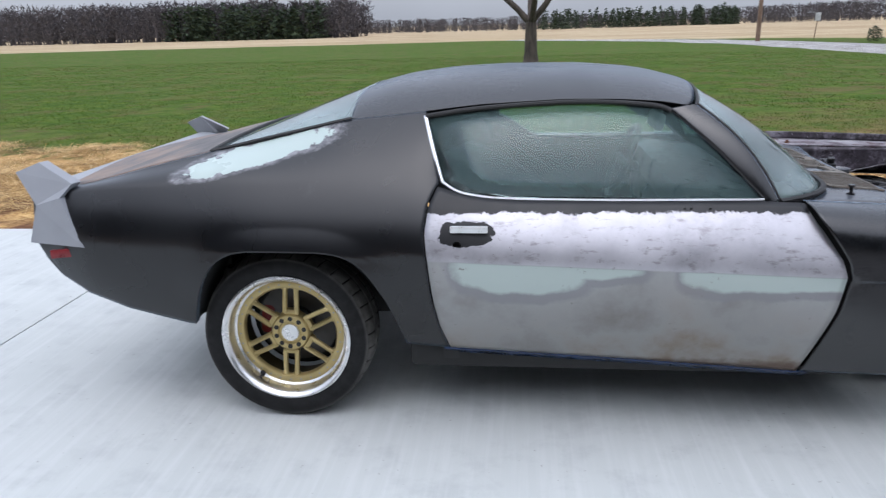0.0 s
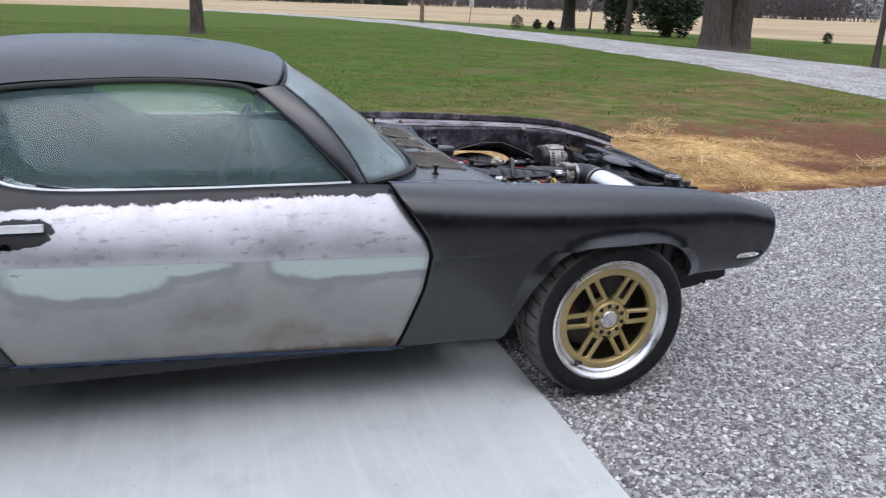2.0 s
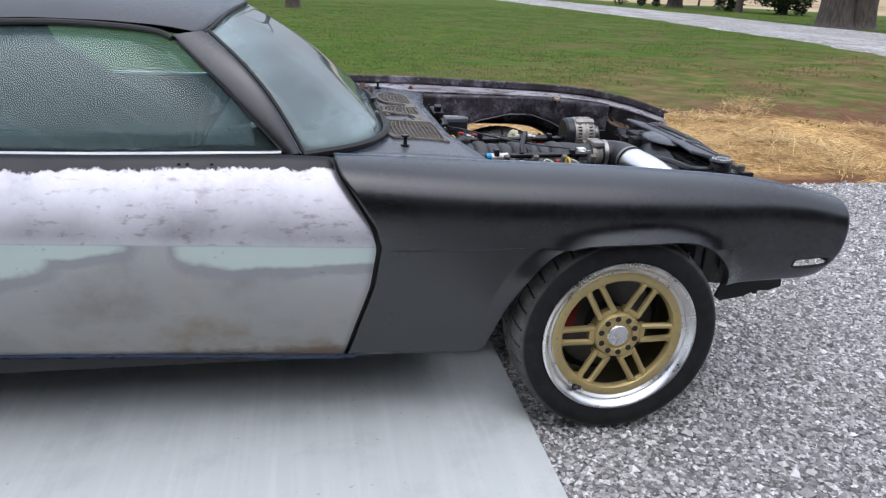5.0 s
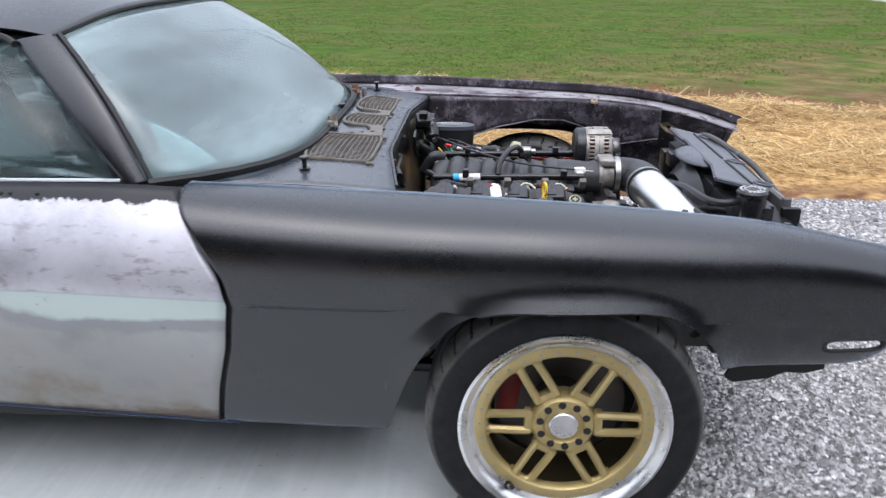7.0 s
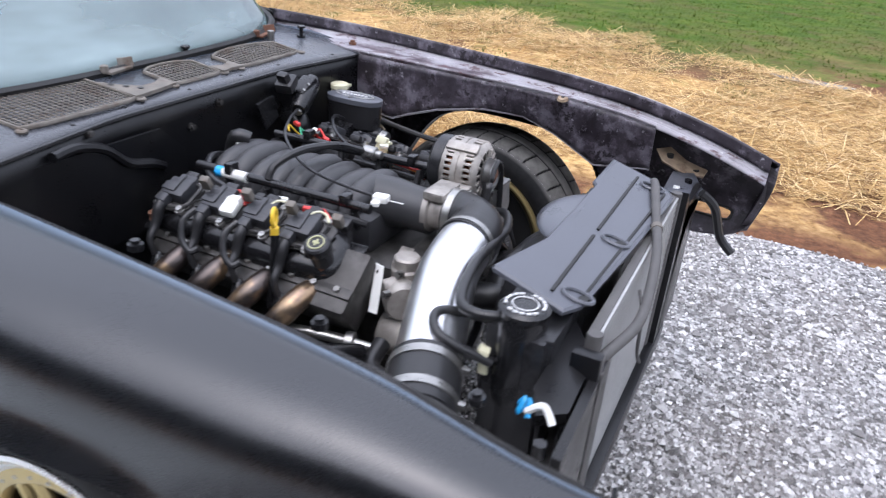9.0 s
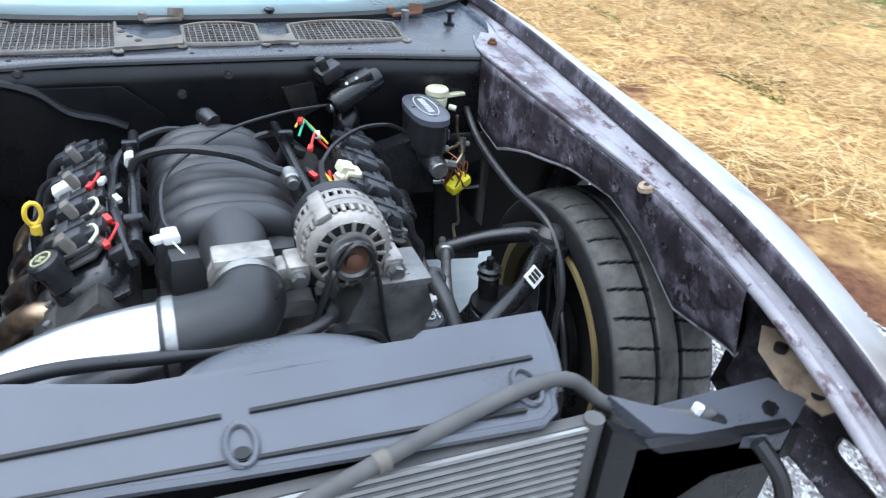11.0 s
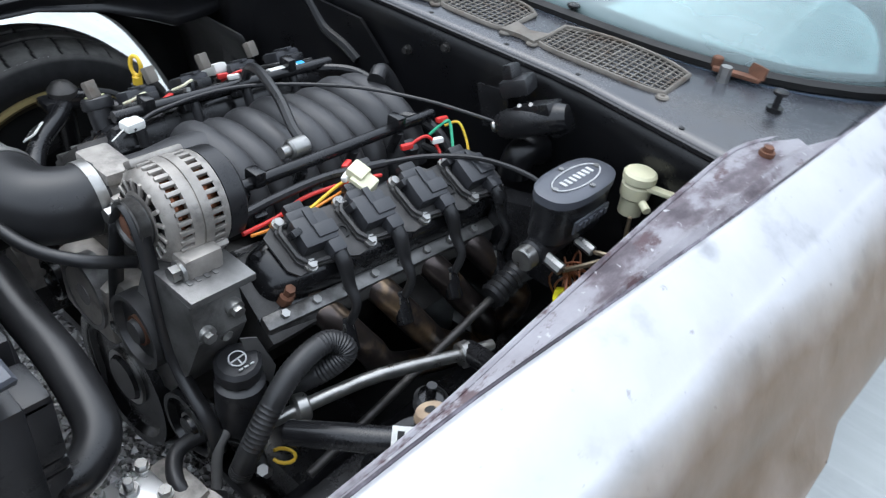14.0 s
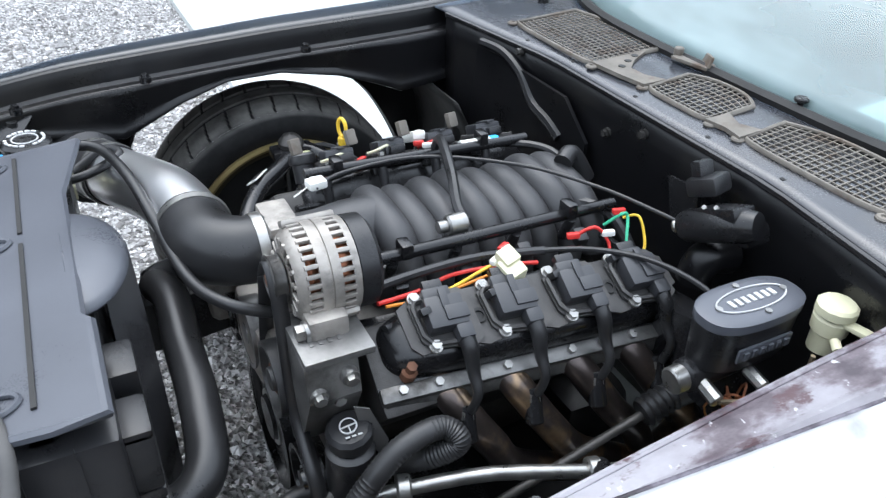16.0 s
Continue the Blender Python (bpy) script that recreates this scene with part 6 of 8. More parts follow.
        part("header_pipe", Mesh().tube([(px, EY + side * 0.262 + sk, 0.585), (px - 0.004, EY + side * 0.305 + sk, 0.588), (px - 0.022, EY + side * 0.345 + sk, 0.562), (px - 0.060, EY + side * 0.372 + sk, 0.505), (px - 0.12, EY + side * 0.38 + sk, 0.43), (lerp(px, 2.36, 0.75), EY + side * 0.365, 0.32), (lerp(px, 2.33, 0.9), EY + side * 0.35, 0.22)], 0.0245, 16, smooth=6), M_HEADER, engine, "heat-browned exhaust header pipe")
        part("header_flange", Mesh().box((px, EY + side * 0.272 + skew * (2.66 - px), 0.578), (0.080, 0.010, 0.045), (side * -25, 0, lean), bevel=0.003), M_BLOCK, engine)
    rail_y = EY + side * 0.148
    z0 = 0.727
    part("fuel_rail", Mesh().tube([(2.40, rail_y - side * 0.006, z0 - 0.004), (2.86, rail_y + side * 0.0, z0 + 0.004)], 0.0105, 10).box((2.80, rail_y, z0 + 0.012), (0.02, 0.03, 0.026), bevel=0.005).box((2.50, rail_y, z0 + 0.012), (0.02, 0.03, 0.026), bevel=0.005), M_BLACK_METAL, engine, "satin black fuel rail")
    for ix in (2.82, 2.71, 2.60, 2.49):
        part("injector", Mesh().cyl((ix, rail_y, z0 - 0.01), (ix, rail_y - side * 0.018, z0 - 0.055), 0.009, 10), M_BLACK_PLASTIC, engine)
        part("injector_plug", Mesh().box((ix, rail_y + side * 0.028, z0 - 0.03), (0.022, 0.026, 0.02), tilt, bevel=0.004), M_BLACK_PLASTIC, engine)

# intake manifold: runners over a plenum
intake = part("intake_manifold", Mesh().box((2.61, EY, 0.64), (0.46, 0.22, 0.09), bevel=0.03), M_INTAKE, engine, "black grained plastic intake manifold")
for k in range(8):
    x = 2.412 + 0.0515 * k
    lift = 0.006 * math.sin(k * 1.9)
    part("intake_runner", Mesh().tube([(x, EY - 0.108, 0.615), (x, EY - 0.090, 0.672), (x + 0.004, EY - 0.055, 0.703 + lift), (x + 0.008, EY, 0.712 + lift), (x + 0.004, EY + 0.065, 0.700 + lift), (x, EY + 0.106, 0.665), (x, EY + 0.125, 0.615)], [0.023, 0.027, 0.0295, 0.0305, 0.030, 0.027, 0.023], 16, smooth=5), M_INTAKE, intake)
part("intake_end", Mesh().lathe([(0.0, -0.13), (0.055, -0.12), (0.056, -0.06), (0.05, -0.01), (0.05, 0.04), (0.0, 0.04)], (2.895, EY, 0.69), (1, 0, 0), 24), M_INTAKE, intake)
throttle = part("throttle_body", Mesh().lathe([(0.052, 0), (0.052, 0.012), (0.044, 0.016), (0.044, 0.055), (0.0, 0.055)], (2.925, EY + 0.0, 0.70), (1, 0, 0), 28).box((2.95, EY + 0.075, 0.705), (0.045, 0.06, 0.045), bevel=0.012).box((2.95, EY, 0.745), (0.05, 0.09, 0.02), bevel=0.006), M_CAST, engine, "cast aluminium throttle body")
part("throttle_sensor", Mesh().box((2.955, EY + 0.105, 0.705), (0.04, 0.035, 0.04), bevel=0.008), M_BLACK_PLASTIC, throttle)
part("cast_snout", Mesh().slab([(2.90, -0.12, 0.63), (2.92, -0.2, 0.63), (2.93, -0.22, 0.55), (2.92, -0.10, 0.55)], (0.03, 0, 0)), M_CAST, engine)
part("map_tube", Mesh().tube([(2.36, -0.03, 0.70), (2.39, -0.045, 0.75), (2.42, -0.03, 0.745)], 0.018, 10, smooth=4), M_RUBBER, engine)

# intake elbow and polished tube
elbow = part("intake_elbow", Mesh().tube([(2.972, EY + 0.0, 0.70), (3.01, EY - 0.002, 0.70), (3.048, EY - 0.03, 0.697), (3.062, EY - 0.085, 0.693), (3.062, EY - 0.125, 0.692)], [0.0545, 0.0545, 0.058, 0.0605, 0.0605], 26, smooth=8), M_RUBBER, engine, "black silicone intake elbow")
part("hose_clamp", Mesh().tube([(2.976, EY, 0.70), (2.992, EY, 0.70)], 0.0565, 28), M_STEEL, elbow)
part("hose_clamp", Mesh().tube([(3.062, EY - 0.105, 0.692), (3.062, EY - 0.120, 0.692)], 0.0625, 30), M_STEEL, elbow)
part("intake_tube", Mesh().tube([(3.062, EY - 0.10, 0.692), (3.070, EY - 0.17, 0.691), (3.086, EY - 0.25, 0.684), (3.125, EY - 0.37, 0.658), (3.17, EY - 0.50, 0.628)], 0.0575, 32, smooth=8), M_CHROME, engine, "polished aluminium intake tube")
coupler = part("tube_coupler", Mesh().tube([(3.152, EY - 0.45, 0.640), (3.188, EY - 0.55, 0.616)], 0.0615, 28), M_RUBBER, engine, "black rubber coupler")
part("hose_clamp", Mesh().tube([(3.156, EY - 0.461, 0.637), (3.161, EY - 0.475, 0.634)], 0.064, 28).box((3.215, EY - 0.45, 0.655), (0.03, 0.012, 0.012), bevel=0.003), M_STEEL, coupler)
part("hose_clamp", Mesh().tube([(3.177, EY - 0.52, 0.623), (3.182, EY - 0.534, 0.620)], 0.064, 28).box((3.235, EY - 0.51, 0.635), (0.03, 0.012, 0.012), bevel=0.003), M_STEEL, coupler)
part("air_filter", Mesh().tube([(3.185, EY - 0.54, 0.617), (3.19, EY - 0.56, 0.612), (3.22, EY - 0.66, 0.585)], [0.05, 0.075, 0.065], 28, ridge=0.0), M_BLACK_PLASTIC, engine)

# alternator
AC = Vector((2.86, 0.112, 0.748))


class ShortMesh(Mesh):
    """Mesh pieces drawn in along x towards the pulley end."""

    def add(self, verts, faces):
        end = AC.x + 0.13
        return Mesh.add(self, [(end + (p[0] - end) * 0.78, p[1], p[2]) for p in verts], faces)


alt = part("alternator", ShortMesh().lathe([(0.0, -0.022), (0.058, -0.022), (0.068, -0.012), (0.069, 0.022)], AC + Vector((-0.012, 0, 0)), (1, 0, 0), 32), M_BLACK_PLASTIC, car, "cast alternator with black rear cover")
part("alternator_case", ShortMesh().lathe([(0.060, 0.010), (0.069, 0.012), (0.071, 0.024), (0.070, 0.026)], AC, (1, 0, 0), 48).lathe([(0.066, 0.046), (0.072, 0.047), (0.0725, 0.064), (0.0705, 0.065), (0.0705, 0.067), (0.0725, 0.068), (0.072, 0.086), (0.066, 0.087)], AC, (1, 0, 0), 48).lathe([(0.068, 0.106), (0.066, 0.114), (0.059, 0.123), (0.054, 0.126)], AC, (1, 0, 0), 48).lathe([(0.040, 0.128), (0.03, 0.129), (0.03, 0.12)], AC, (1, 0, 0), 36), M_CAST, alt, "cast aluminium case")
part("copper_winding", ShortMesh().lathe([(0.056, 0.020), (0.060, 0.034), (0.057, 0.05)], AC, (1, 0, 0), 30).lathe([(0.057, 0.084), (0.061, 0.096), (0.053, 0.115)], AC, (1, 0, 0), 30), M_COPPER, alt, "copper windings")
part("case_back", ShortMesh().lathe([(0.052, 0.119), (0.03, 0.121)], AC, (1, 0, 0), 30), M_DULL_BLACK, alt)
for k in range(32):
    a = 2 * math.pi * (k + 0.5) / 32
    fat = 0.014 if k in (10, 11, 20, 21, 28) else 0.0066
    for x0, x1 in ((0.022, 0.050), (0.084, 0.110)):
        c = AC + Vector(((x0 + x1) / 2, 0.0675 * math.cos(a), 0.0675 * math.sin(a)))
        part("case_fin", ShortMesh().box(c, (x1 - x0, 0.008, fat), (math.degrees(a), 0, 0), bevel=0.0015), M_CAST, alt)
    if k % 2:
        part("front_rib", ShortMesh().box(AC + Vector((0.1255, 0.047 * math.cos(a), 0.047 * math.sin(a))), (0.007, 0.020, 0.006), (math.degrees(a), 0, 0), bevel=0.002), M_CAST, alt)
for a in (122, 235, 322):
    c = AC + Vector((0.066, 0.072 * math.cos(radians(a)), 0.072 * math.sin(radians(a))))
    part("through_bolt_boss", ShortMesh().box(c, (0.10, 0.012, 0.024), (a, 0, 0), bevel=0.005), M_CAST, alt)
for dy, dz in ((0.078, -0.045), (-0.085, -0.035)):
    part("mounting_ear", ShortMesh().box(AC + Vector((0.085, dy * 0.92, dz * 0.92)), (0.075, 0.036, 0.040), bevel=0.01), M_CAST, alt)
for dy, dz in ((0.075, -0.043), (-0.08, -0.034)):
    part("mounting_bolt", ShortMesh().cyl(AC + Vector((0.12, dy, dz)), AC + Vector((0.142, dy, dz)), 0.012, 6).cyl(AC + Vector((0.12, dy, dz)), AC + Vector((0.127, dy, dz)), 0.016, 14), M_STEEL, alt)
part("alternator_pulley", ShortMesh().lathe([(0.024, 0.152), (0.028, 0.157), (0.034, 0.157), (0.036, 0.154), (0.034, 0.150), (0.034, 0.134), (0.036, 0.132), (0.02, 0.130)], AC, (1, 0, 0), 36), M_DULLCAST, alt, "dull steel pulley")
part("pulley_face", ShortMesh().lathe([(0.027, 0.152), (0.014, 0.150), (0.013, 0.158), (0.010, 0.160), (0.0, 0.160)], AC, (1, 0, 0), 24), M_RUST, alt, "rusty pulley nut")

# accessory drive
bracket = part("accessory_bracket", Mesh().slab([(2.93, 0.13, 0.69), (2.93, 0.235, 0.685), (2.93, 0.25, 0.63), (2.93, 0.215, 0.55), (2.93, 0.16, 0.47), (2.93, 0.08, 0.45), (2.93, 0.09, 0.60)], (0.075, 0, 0)).box((2.955, 0.185, 0.69), (0.10, 0.115, 0.012), bevel=0.003), M_DULLCAST, car, "dirty cast accessory bracket")
for k in range(4):
    part("raised_mark", Mesh().box((2.945 + 0.013 * k, 0.205, 0.6968), (0.006, 0.012, 0.0018), bevel=0.0006), M_DULLCAST, bracket)
for bx, by, bz in ((2.945, 0.236, 0.66), (2.96, 0.226, 0.62), (2.99, 0.236, 0.64)):
    part("bracket_bolt", Mesh().cyl((bx, by, bz), (bx, by + 0.022, bz - 0.003), 0.009, 6).cyl((bx, by, bz), (bx, by + 0.014, bz - 0.002), 0.013, 14), M_STEEL, bracket)
part("ground_strap", Mesh().slab([(2.945, 0.252, 0.608), (2.925, 0.262, 0.605), (2.90, 0.27, 0.54), (2.905, 0.265, 0.50), (2.93, 0.262, 0.54)], (0, 0.003, 0)), M_HOSEGREY, bracket)


def pulley(name, y, z, r, x0=2.994, x1=3.026, mat=None):
    ob = part(name, Mesh().lathe([(0.0, 0.0), (r, 0.0), (r, x1 - x0), (r * 0.86, x1 - x0), (r * 0.78, x1 - x0 - 0.012), (r * 0.35, x1 - x0 - 0.012), (r * 0.3, x1 - x0), (0.0, x1 - x0)], (x0, y, z), (1, 0, 0), 36), mat or M_BLACK_METAL, car)
    part("pulley_hub", Mesh().lathe([(r * 0.40, 0.0), (r * 0.40, 0.006), (r * 0.22, 0.004), (r * 0.2, 0.010), (0.0, 0.010)], (x1 - 0.012, y, z), (1, 0, 0), 24), M_RUST if name == "idler_pulley" else M_STEEL, ob)


pulley("idler_pulley", 0.113, 0.569, 0.060, mat=M_HOSEDARK)
pulley("water_pump_pulley", -0.035, 0.545, 0.062, mat=M_DULLCAST)
pulley("crank_pulley", 0.03, 0.405, 0.125, 2.985, 3.02)
pulley("steering_pump_pulley", 0.215, 0.445, 0.060, 2.990, 3.018)
pulley("tensioner_pulley", -0.155, 0.50, 0.038)
BELT = [(0.080, 0.740), (0.050, 0.640), (0.014, 0.520), (-0.07, 0.44), (-0.04, 0.32), (0.06, 0.285), (0.19, 0.385), (0.270, 0.43), (0.262, 0.49), (0.182, 0.566), (0.147, 0.742), (0.112, 0.782)]
part("drive_belt", Mesh().grid(lambda u, v: (2.996 + 0.022 * v, spline([Vector((a, b, 0)) for a, b in BELT + BELT[:1]], [0] * 13, 4)[0][min(int(u * 48 + 0.5), 48)].x, spline([Vector((a, b, 0)) for a, b in BELT + BELT[:1]], [0] * 13, 4)[0][min(int(u * 48 + 0.5), 48)].y), 48, 1), M_RUBBER, car, thick=0.004)
part("water_pump", Mesh().box((2.99, -0.045, 0.53), (0.07, 0.16, 0.12), bevel=0.025).box((2.975, -0.14, 0.55), (0.05, 0.07, 0.10), bevel=0.022).cyl((2.99, -0.17, 0.60), (3.06, -0.19, 0.58), 0.028, 16, 0.004).box((2.985, 0.06, 0.57), (0.05, 0.10, 0.08), (0, 0, 0), bevel=0.02), M_CAST, car, "cast aluminium water pump")
part("compressor", Mesh().lathe([(0.0, 0.0), (0.045, 0.0), (0.05, 0.01), (0.05, 0.11), (0.042, 0.12), (0.0, 0.12)], (2.93, -0.235, 0.49), (1, 0, 0), 24), M_CAST, car, "grey cast pump on the engine's front corner")
part("steering_reservoir", Mesh().lathe([(0.0, 0.0), (0.036, 0.0), (0.038, 0.01), (0.036, 0.085), (0.02, 0.095), (0.0, 0.095)], (2.955, 0.262, 0.455), (0, 0, 1), 20), M_BLACK_PLASTIC, car)
cap = part("reservoir_cap", Mesh().lathe([(0.030, 0.0), (0.034, 0.002), (0.034, 0.022), (0.028, 0.028), (0.0, 0.029)], (2.953, 0.258, 0.553), (0.12, 0.12, 1), 12), M_BLACK_PLASTIC, car, "black screw cap with a steering-wheel symbol")
sym = Mesh().tube([Vector((2.957, 0.262, 0.5838)) + Vector((0.012 * math.cos(a), 0.012 * math.sin(a), -0.0026 * math.cos(a - 0.8))) for a in [k * math.pi / 8 for k in range(17)]], 0.0013, 4, caps=False)
sym.tube([(2.945, 0.262, 0.585), (2.969, 0.262, 0.582)], 0.0013, 4).tube([(2.957, 0.262, 0.584), (2.957, 0.274, 0.582)], 0.0013, 4)
for k in range(3):
    sym.box((2.946 + 0.009 * k, 0.280, 0.581), (0.006, 0.0025, 0.0015))
part("cap_symbol", sym, M_LETTER, cap, "pale printed symbol")

housing = part("thermostat_housing", Mesh().lathe([(0.0, -0.10), (0.03, -0.10), (0.032, -0.03), (0.028, -0.025), (0.028, -0.004), (0.024, 0.0), (0.0, 0.001)], (2.95, -0.19, 0.65), (0, 0, 1), 26).lathe([(0.0, -0.04), (0.036, -0.04), (0.04, -0.03), (0.04, 0.02), (0.034, 0.03), (0.0, 0.032)], (2.965, -0.235, 0.575), (0.6, -0.8, 0.1), 26).cyl((2.93, -0.255, 0.60), (2.965, -0.20, 0.60), 0.016, 14, 0.003), M_CAST, car, "cast pump housing on the engine's front corner")
part("strip_bracket", Mesh().slab([(2.900, -0.232, 0.638), (2.922, -0.236, 0.636), (2.938, -0.286, 0.556), (2.916, -0.284, 0.555)], (0.002, -0.004, 0.0)), M_WHITE, housing, "white painted strip bracket")
part("strip_hole", Mesh().lathe([(0.006, 0.0), (0.0, 0.0005)], (2.9145, -0.2445, 0.6255), (0.05, -0.85, 0.52), 12), M_DULL_BLACK, housing)
for hy, hz in ((-0.215, 0.62), (-0.27, 0.60), (-0.25, 0.545)):
    part("housing_bolt", Mesh().cyl((2.955, hy, hz), (2.95, hy - 0.018, hz + 0.004), 0.008, 6), M_STEEL, housing)
part("pump_pulley", Mesh().lathe([(0.0, 0.0), (0.05, 0.0), (0.05, 0.006), (0.046, 0.008), (0.046, 0.022), (0.05, 0.024), (0.05, 0.03), (0.03, 0.028), (0.0, 0.028)], (2.996, -0.215, 0.60), (1, 0, 0), 30), M_BLACK_METAL, car)
part("white_plug", Mesh().box((2.592, -0.305, 0.708), (0.034, 0.020, 0.046), (-64, 0, 6), bevel=0.006).box((2.594, -0.29, 0.718), (0.024, 0.018, 0.016), (-64, 0, 6), bevel=0.004), M_WHITE, engine, "white wiring plug on the coil rail")
for x0 in (2.66, 2.755):
    part("spare_lead", Mesh().tube([(x0, -0.27, 0.712), (x0 + 0.015, -0.255, 0.725), (x0 + 0.035, -0.25, 0.722), (x0 + 0.05, -0.262, 0.712)], 0.003, 6, smooth=4), M_CREAM, car)
for x0 in (2.625, 2.515):
    part("heater_loop", Mesh().tube([(x0, -0.325, 0.69), (x0 - 0.012, -0.352, 0.67), (x0 - 0.004, -0.368, 0.635), (x0 + 0.018, -0.372, 0.615), (x0 + 0.03, -0.36, 0.62)], 0.007, 8, smooth=5), M_RUBBER, engine)

# dipstick, filler caps, plugs and wiring
dip = part("dipstick", Mesh().tube([(2.735, -0.345, 0.70), (2.733, -0.352, 0.62), (2.73, -0.36, 0.54)], 0.0085, 8, smooth=3), M_BLACK_METAL, car, "oil dipstick with a yellow ring handle")
part("ring_handle", Mesh().tube([Vector((2.732, -0.343, 0.735)) + Vector((-0.004 * math.cos(a), 0.0115 * math.cos(a), 0.019 * math.sin(a))) for a in [k * math.pi / 10 for k in range(21)]], 0.004, 8, caps=False).cyl((2.732, -0.343, 0.695), (2.732, -0.343, 0.716), 0.009, 10, 0.002), M_YELLOW, dip, "yellow plastic ring")
part("oil_filler_cap", Mesh().lathe([(0.022, -0.035), (0.022, 0.0), (0.027, 0.001), (0.028, 0.006), (0.027, 0.018), (0.023, 0.022), (0.0, 0.0225)], (2.822, -0.322, 0.682), (0, -0.44, 0.9), 14), M_BLACK_PLASTIC, engine)
part("cap_ring", Mesh().tube([Vector((2.822, -0.3322, 0.7027)) + Vector((0.016 * math.cos(a), 0.0144 * math.sin(a), 0.007 * math.sin(a))) for a in [k * math.pi / 8 for k in range(17)]], 0.0018, 5, caps=False).box((2.822, -0.3322, 0.7027), (0.014, 0.005, 0.002), (26, 0, 0)).box((2.822, -0.3322, 0.7027), (0.004, 0.016, 0.002), (26, 0, 0)), M_OLIVEPRINT, engine, "pale printed ring on the oil cap")
wires = ((M_RED, [(2.87, 0.165, 0.70), (2.80, 0.155, 0.695), (2.74, 0.145, 0.70), (2.66, 0.16, 0.705), (2.60, 0.17, 0.70)], 0.0035),
         (M_YELLOW, [(2.82, 0.16, 0.69), (2.76, 0.165, 0.69), (2.68, 0.16, 0.71), (2.60, 0.15, 0.71)], 0.0028),
         (M_ORANGE, [(2.86, 0.17, 0.695), (2.78, 0.165, 0.685), (2.70, 0.17, 0.70), (2.64, 0.17, 0.71)], 0.0025),
         (M_RED, [(2.52, 0.15, 0.715), (2.49, 0.165, 0.735), (2.47, 0.18, 0.71), (2.48, 0.20, 0.69)], 0.003),
         (M_GREENWIRE, [(2.45, 0.14, 0.715), (2.43, 0.155, 0.74), (2.42, 0.16, 0.735), (2.44, 0.19, 0.70)], 0.0028),
         (M_YELLOW, [(2.41, 0.14, 0.72), (2.395, 0.16, 0.73), (2.40, 0.19, 0.70), (2.42, 0.21, 0.68)], 0.0025),
         (M_RED, [(2.60, -0.27, 0.70), (2.57, -0.25, 0.72), (2.54, -0.26, 0.70)], 0.003),
         (M_RED, [(2.80, -0.24, 0.70), (2.76, -0.22, 0.715), (2.73, -0.24, 0.70), (2.70, -0.25, 0.69)], 0.003),
         (M_BLACK_PLASTIC, [(2.88, 0.145, 0.712), (2.80, 0.138, 0.715), (2.70, 0.138, 0.716), (2.62, 0.150, 0.712), (2.58, 0.158, 0.710)], 0.0075),
         (M_BLACK_PLASTIC, [(2.59, 0.155, 0.711), (2.52, 0.20, 0.722), (2.46, 0.27, 0.728), (2.42, 0.35, 0.715), (2.42, 0.40, 0.69)], 0.0045),
         (M_BLACK_PLASTIC, [(2.87, 0.19, 0.67), (2.80, 0.17, 0.665), (2.66, 0.165, 0.67), (2.52, 0.17, 0.665), (2.42, 0.18, 0.62)], 0.008),
         (M_BLACK_PLASTIC, [(2.86, -0.13, 0.735), (2.80, -0.15, 0.745), (2.66, -0.13, 0.757), (2.52, -0.02, 0.765), (2.44, 0.10, 0.765), (2.39, 0.20, 0.757), (2.372, 0.235, 0.751)], 0.0035),
         (M_BLACK_PLASTIC, [(2.86, -0.2, 0.70), (2.74, -0.22, 0.71), (2.60, -0.23, 0.70), (2.46, -0.21, 0.71), (2.38, -0.12, 0.72), (2.37, 0.0, 0.68)], 0.008),
         (M_BLACK_PLASTIC, [(2.44, 0.02, 0.70), (2.40, 0.10, 0.70), (2.39, 0.2, 0.62), (2.42, 0.32, 0.56)], 0.010),
         (M_BLACK_PLASTIC, [(2.42, 0.05, 0.66), (2.39, 0.16, 0.64), (2.38, 0.28, 0.55), (2.40, 0.34, 0.42)], 0.007))
for mat, path, r in wires:
    part("wire", Mesh().tube(path, r, 8, smooth=8), mat, car)
part("crossover_hose", Mesh().tube([(2.60, EY - 0.148, 0.735), (2.605, EY - 0.125, 0.765), (2.63, EY - 0.06, 0.785), (2.66, EY + 0.03, 0.778), (2.68, EY + 0.09, 0.755), (2.68, EY + 0.12, 0.742)], 0.009, 8, smooth=6), M_RUBBER, engine)
part("pressure_regulator", Mesh().cyl((2.715, 0.075, 0.742), (2.68, 0.075, 0.742), 0.017, 16, 0.003).cyl((2.73, 0.075, 0.742), (2.715, 0.075, 0.742), 0.010, 12), M_STEEL, engine, "silver fuel pressure regulator")
part("rail_sleeve", Mesh().tube([(2.48, EY - 0.149, 0.724), (2.545, EY - 0.149, 0.7255)], 0.0125, 10), M_WHITE, engine, "white sleeve on the fuel rail")
part("rail_sleeve_end", Mesh().tube([(2.462, EY - 0.149, 0.7236), (2.48, EY - 0.149, 0.724)], 0.0128, 10), M_BLUE, engine)
part("throttle_linkage", Mesh().box((2.855, -0.142, 0.738), (0.034, 0.026, 0.016), (0, 0, 8), bevel=0.005).box((2.852, -0.160, 0.732), (0.018, 0.022, 0.010), (0, 0, 20), bevel=0.003).tube([(2.87, -0.14, 0.736), (2.90, -0.125, 0.73)], 0.0014, 6), M_WHITE, engine, "white plastic linkage")
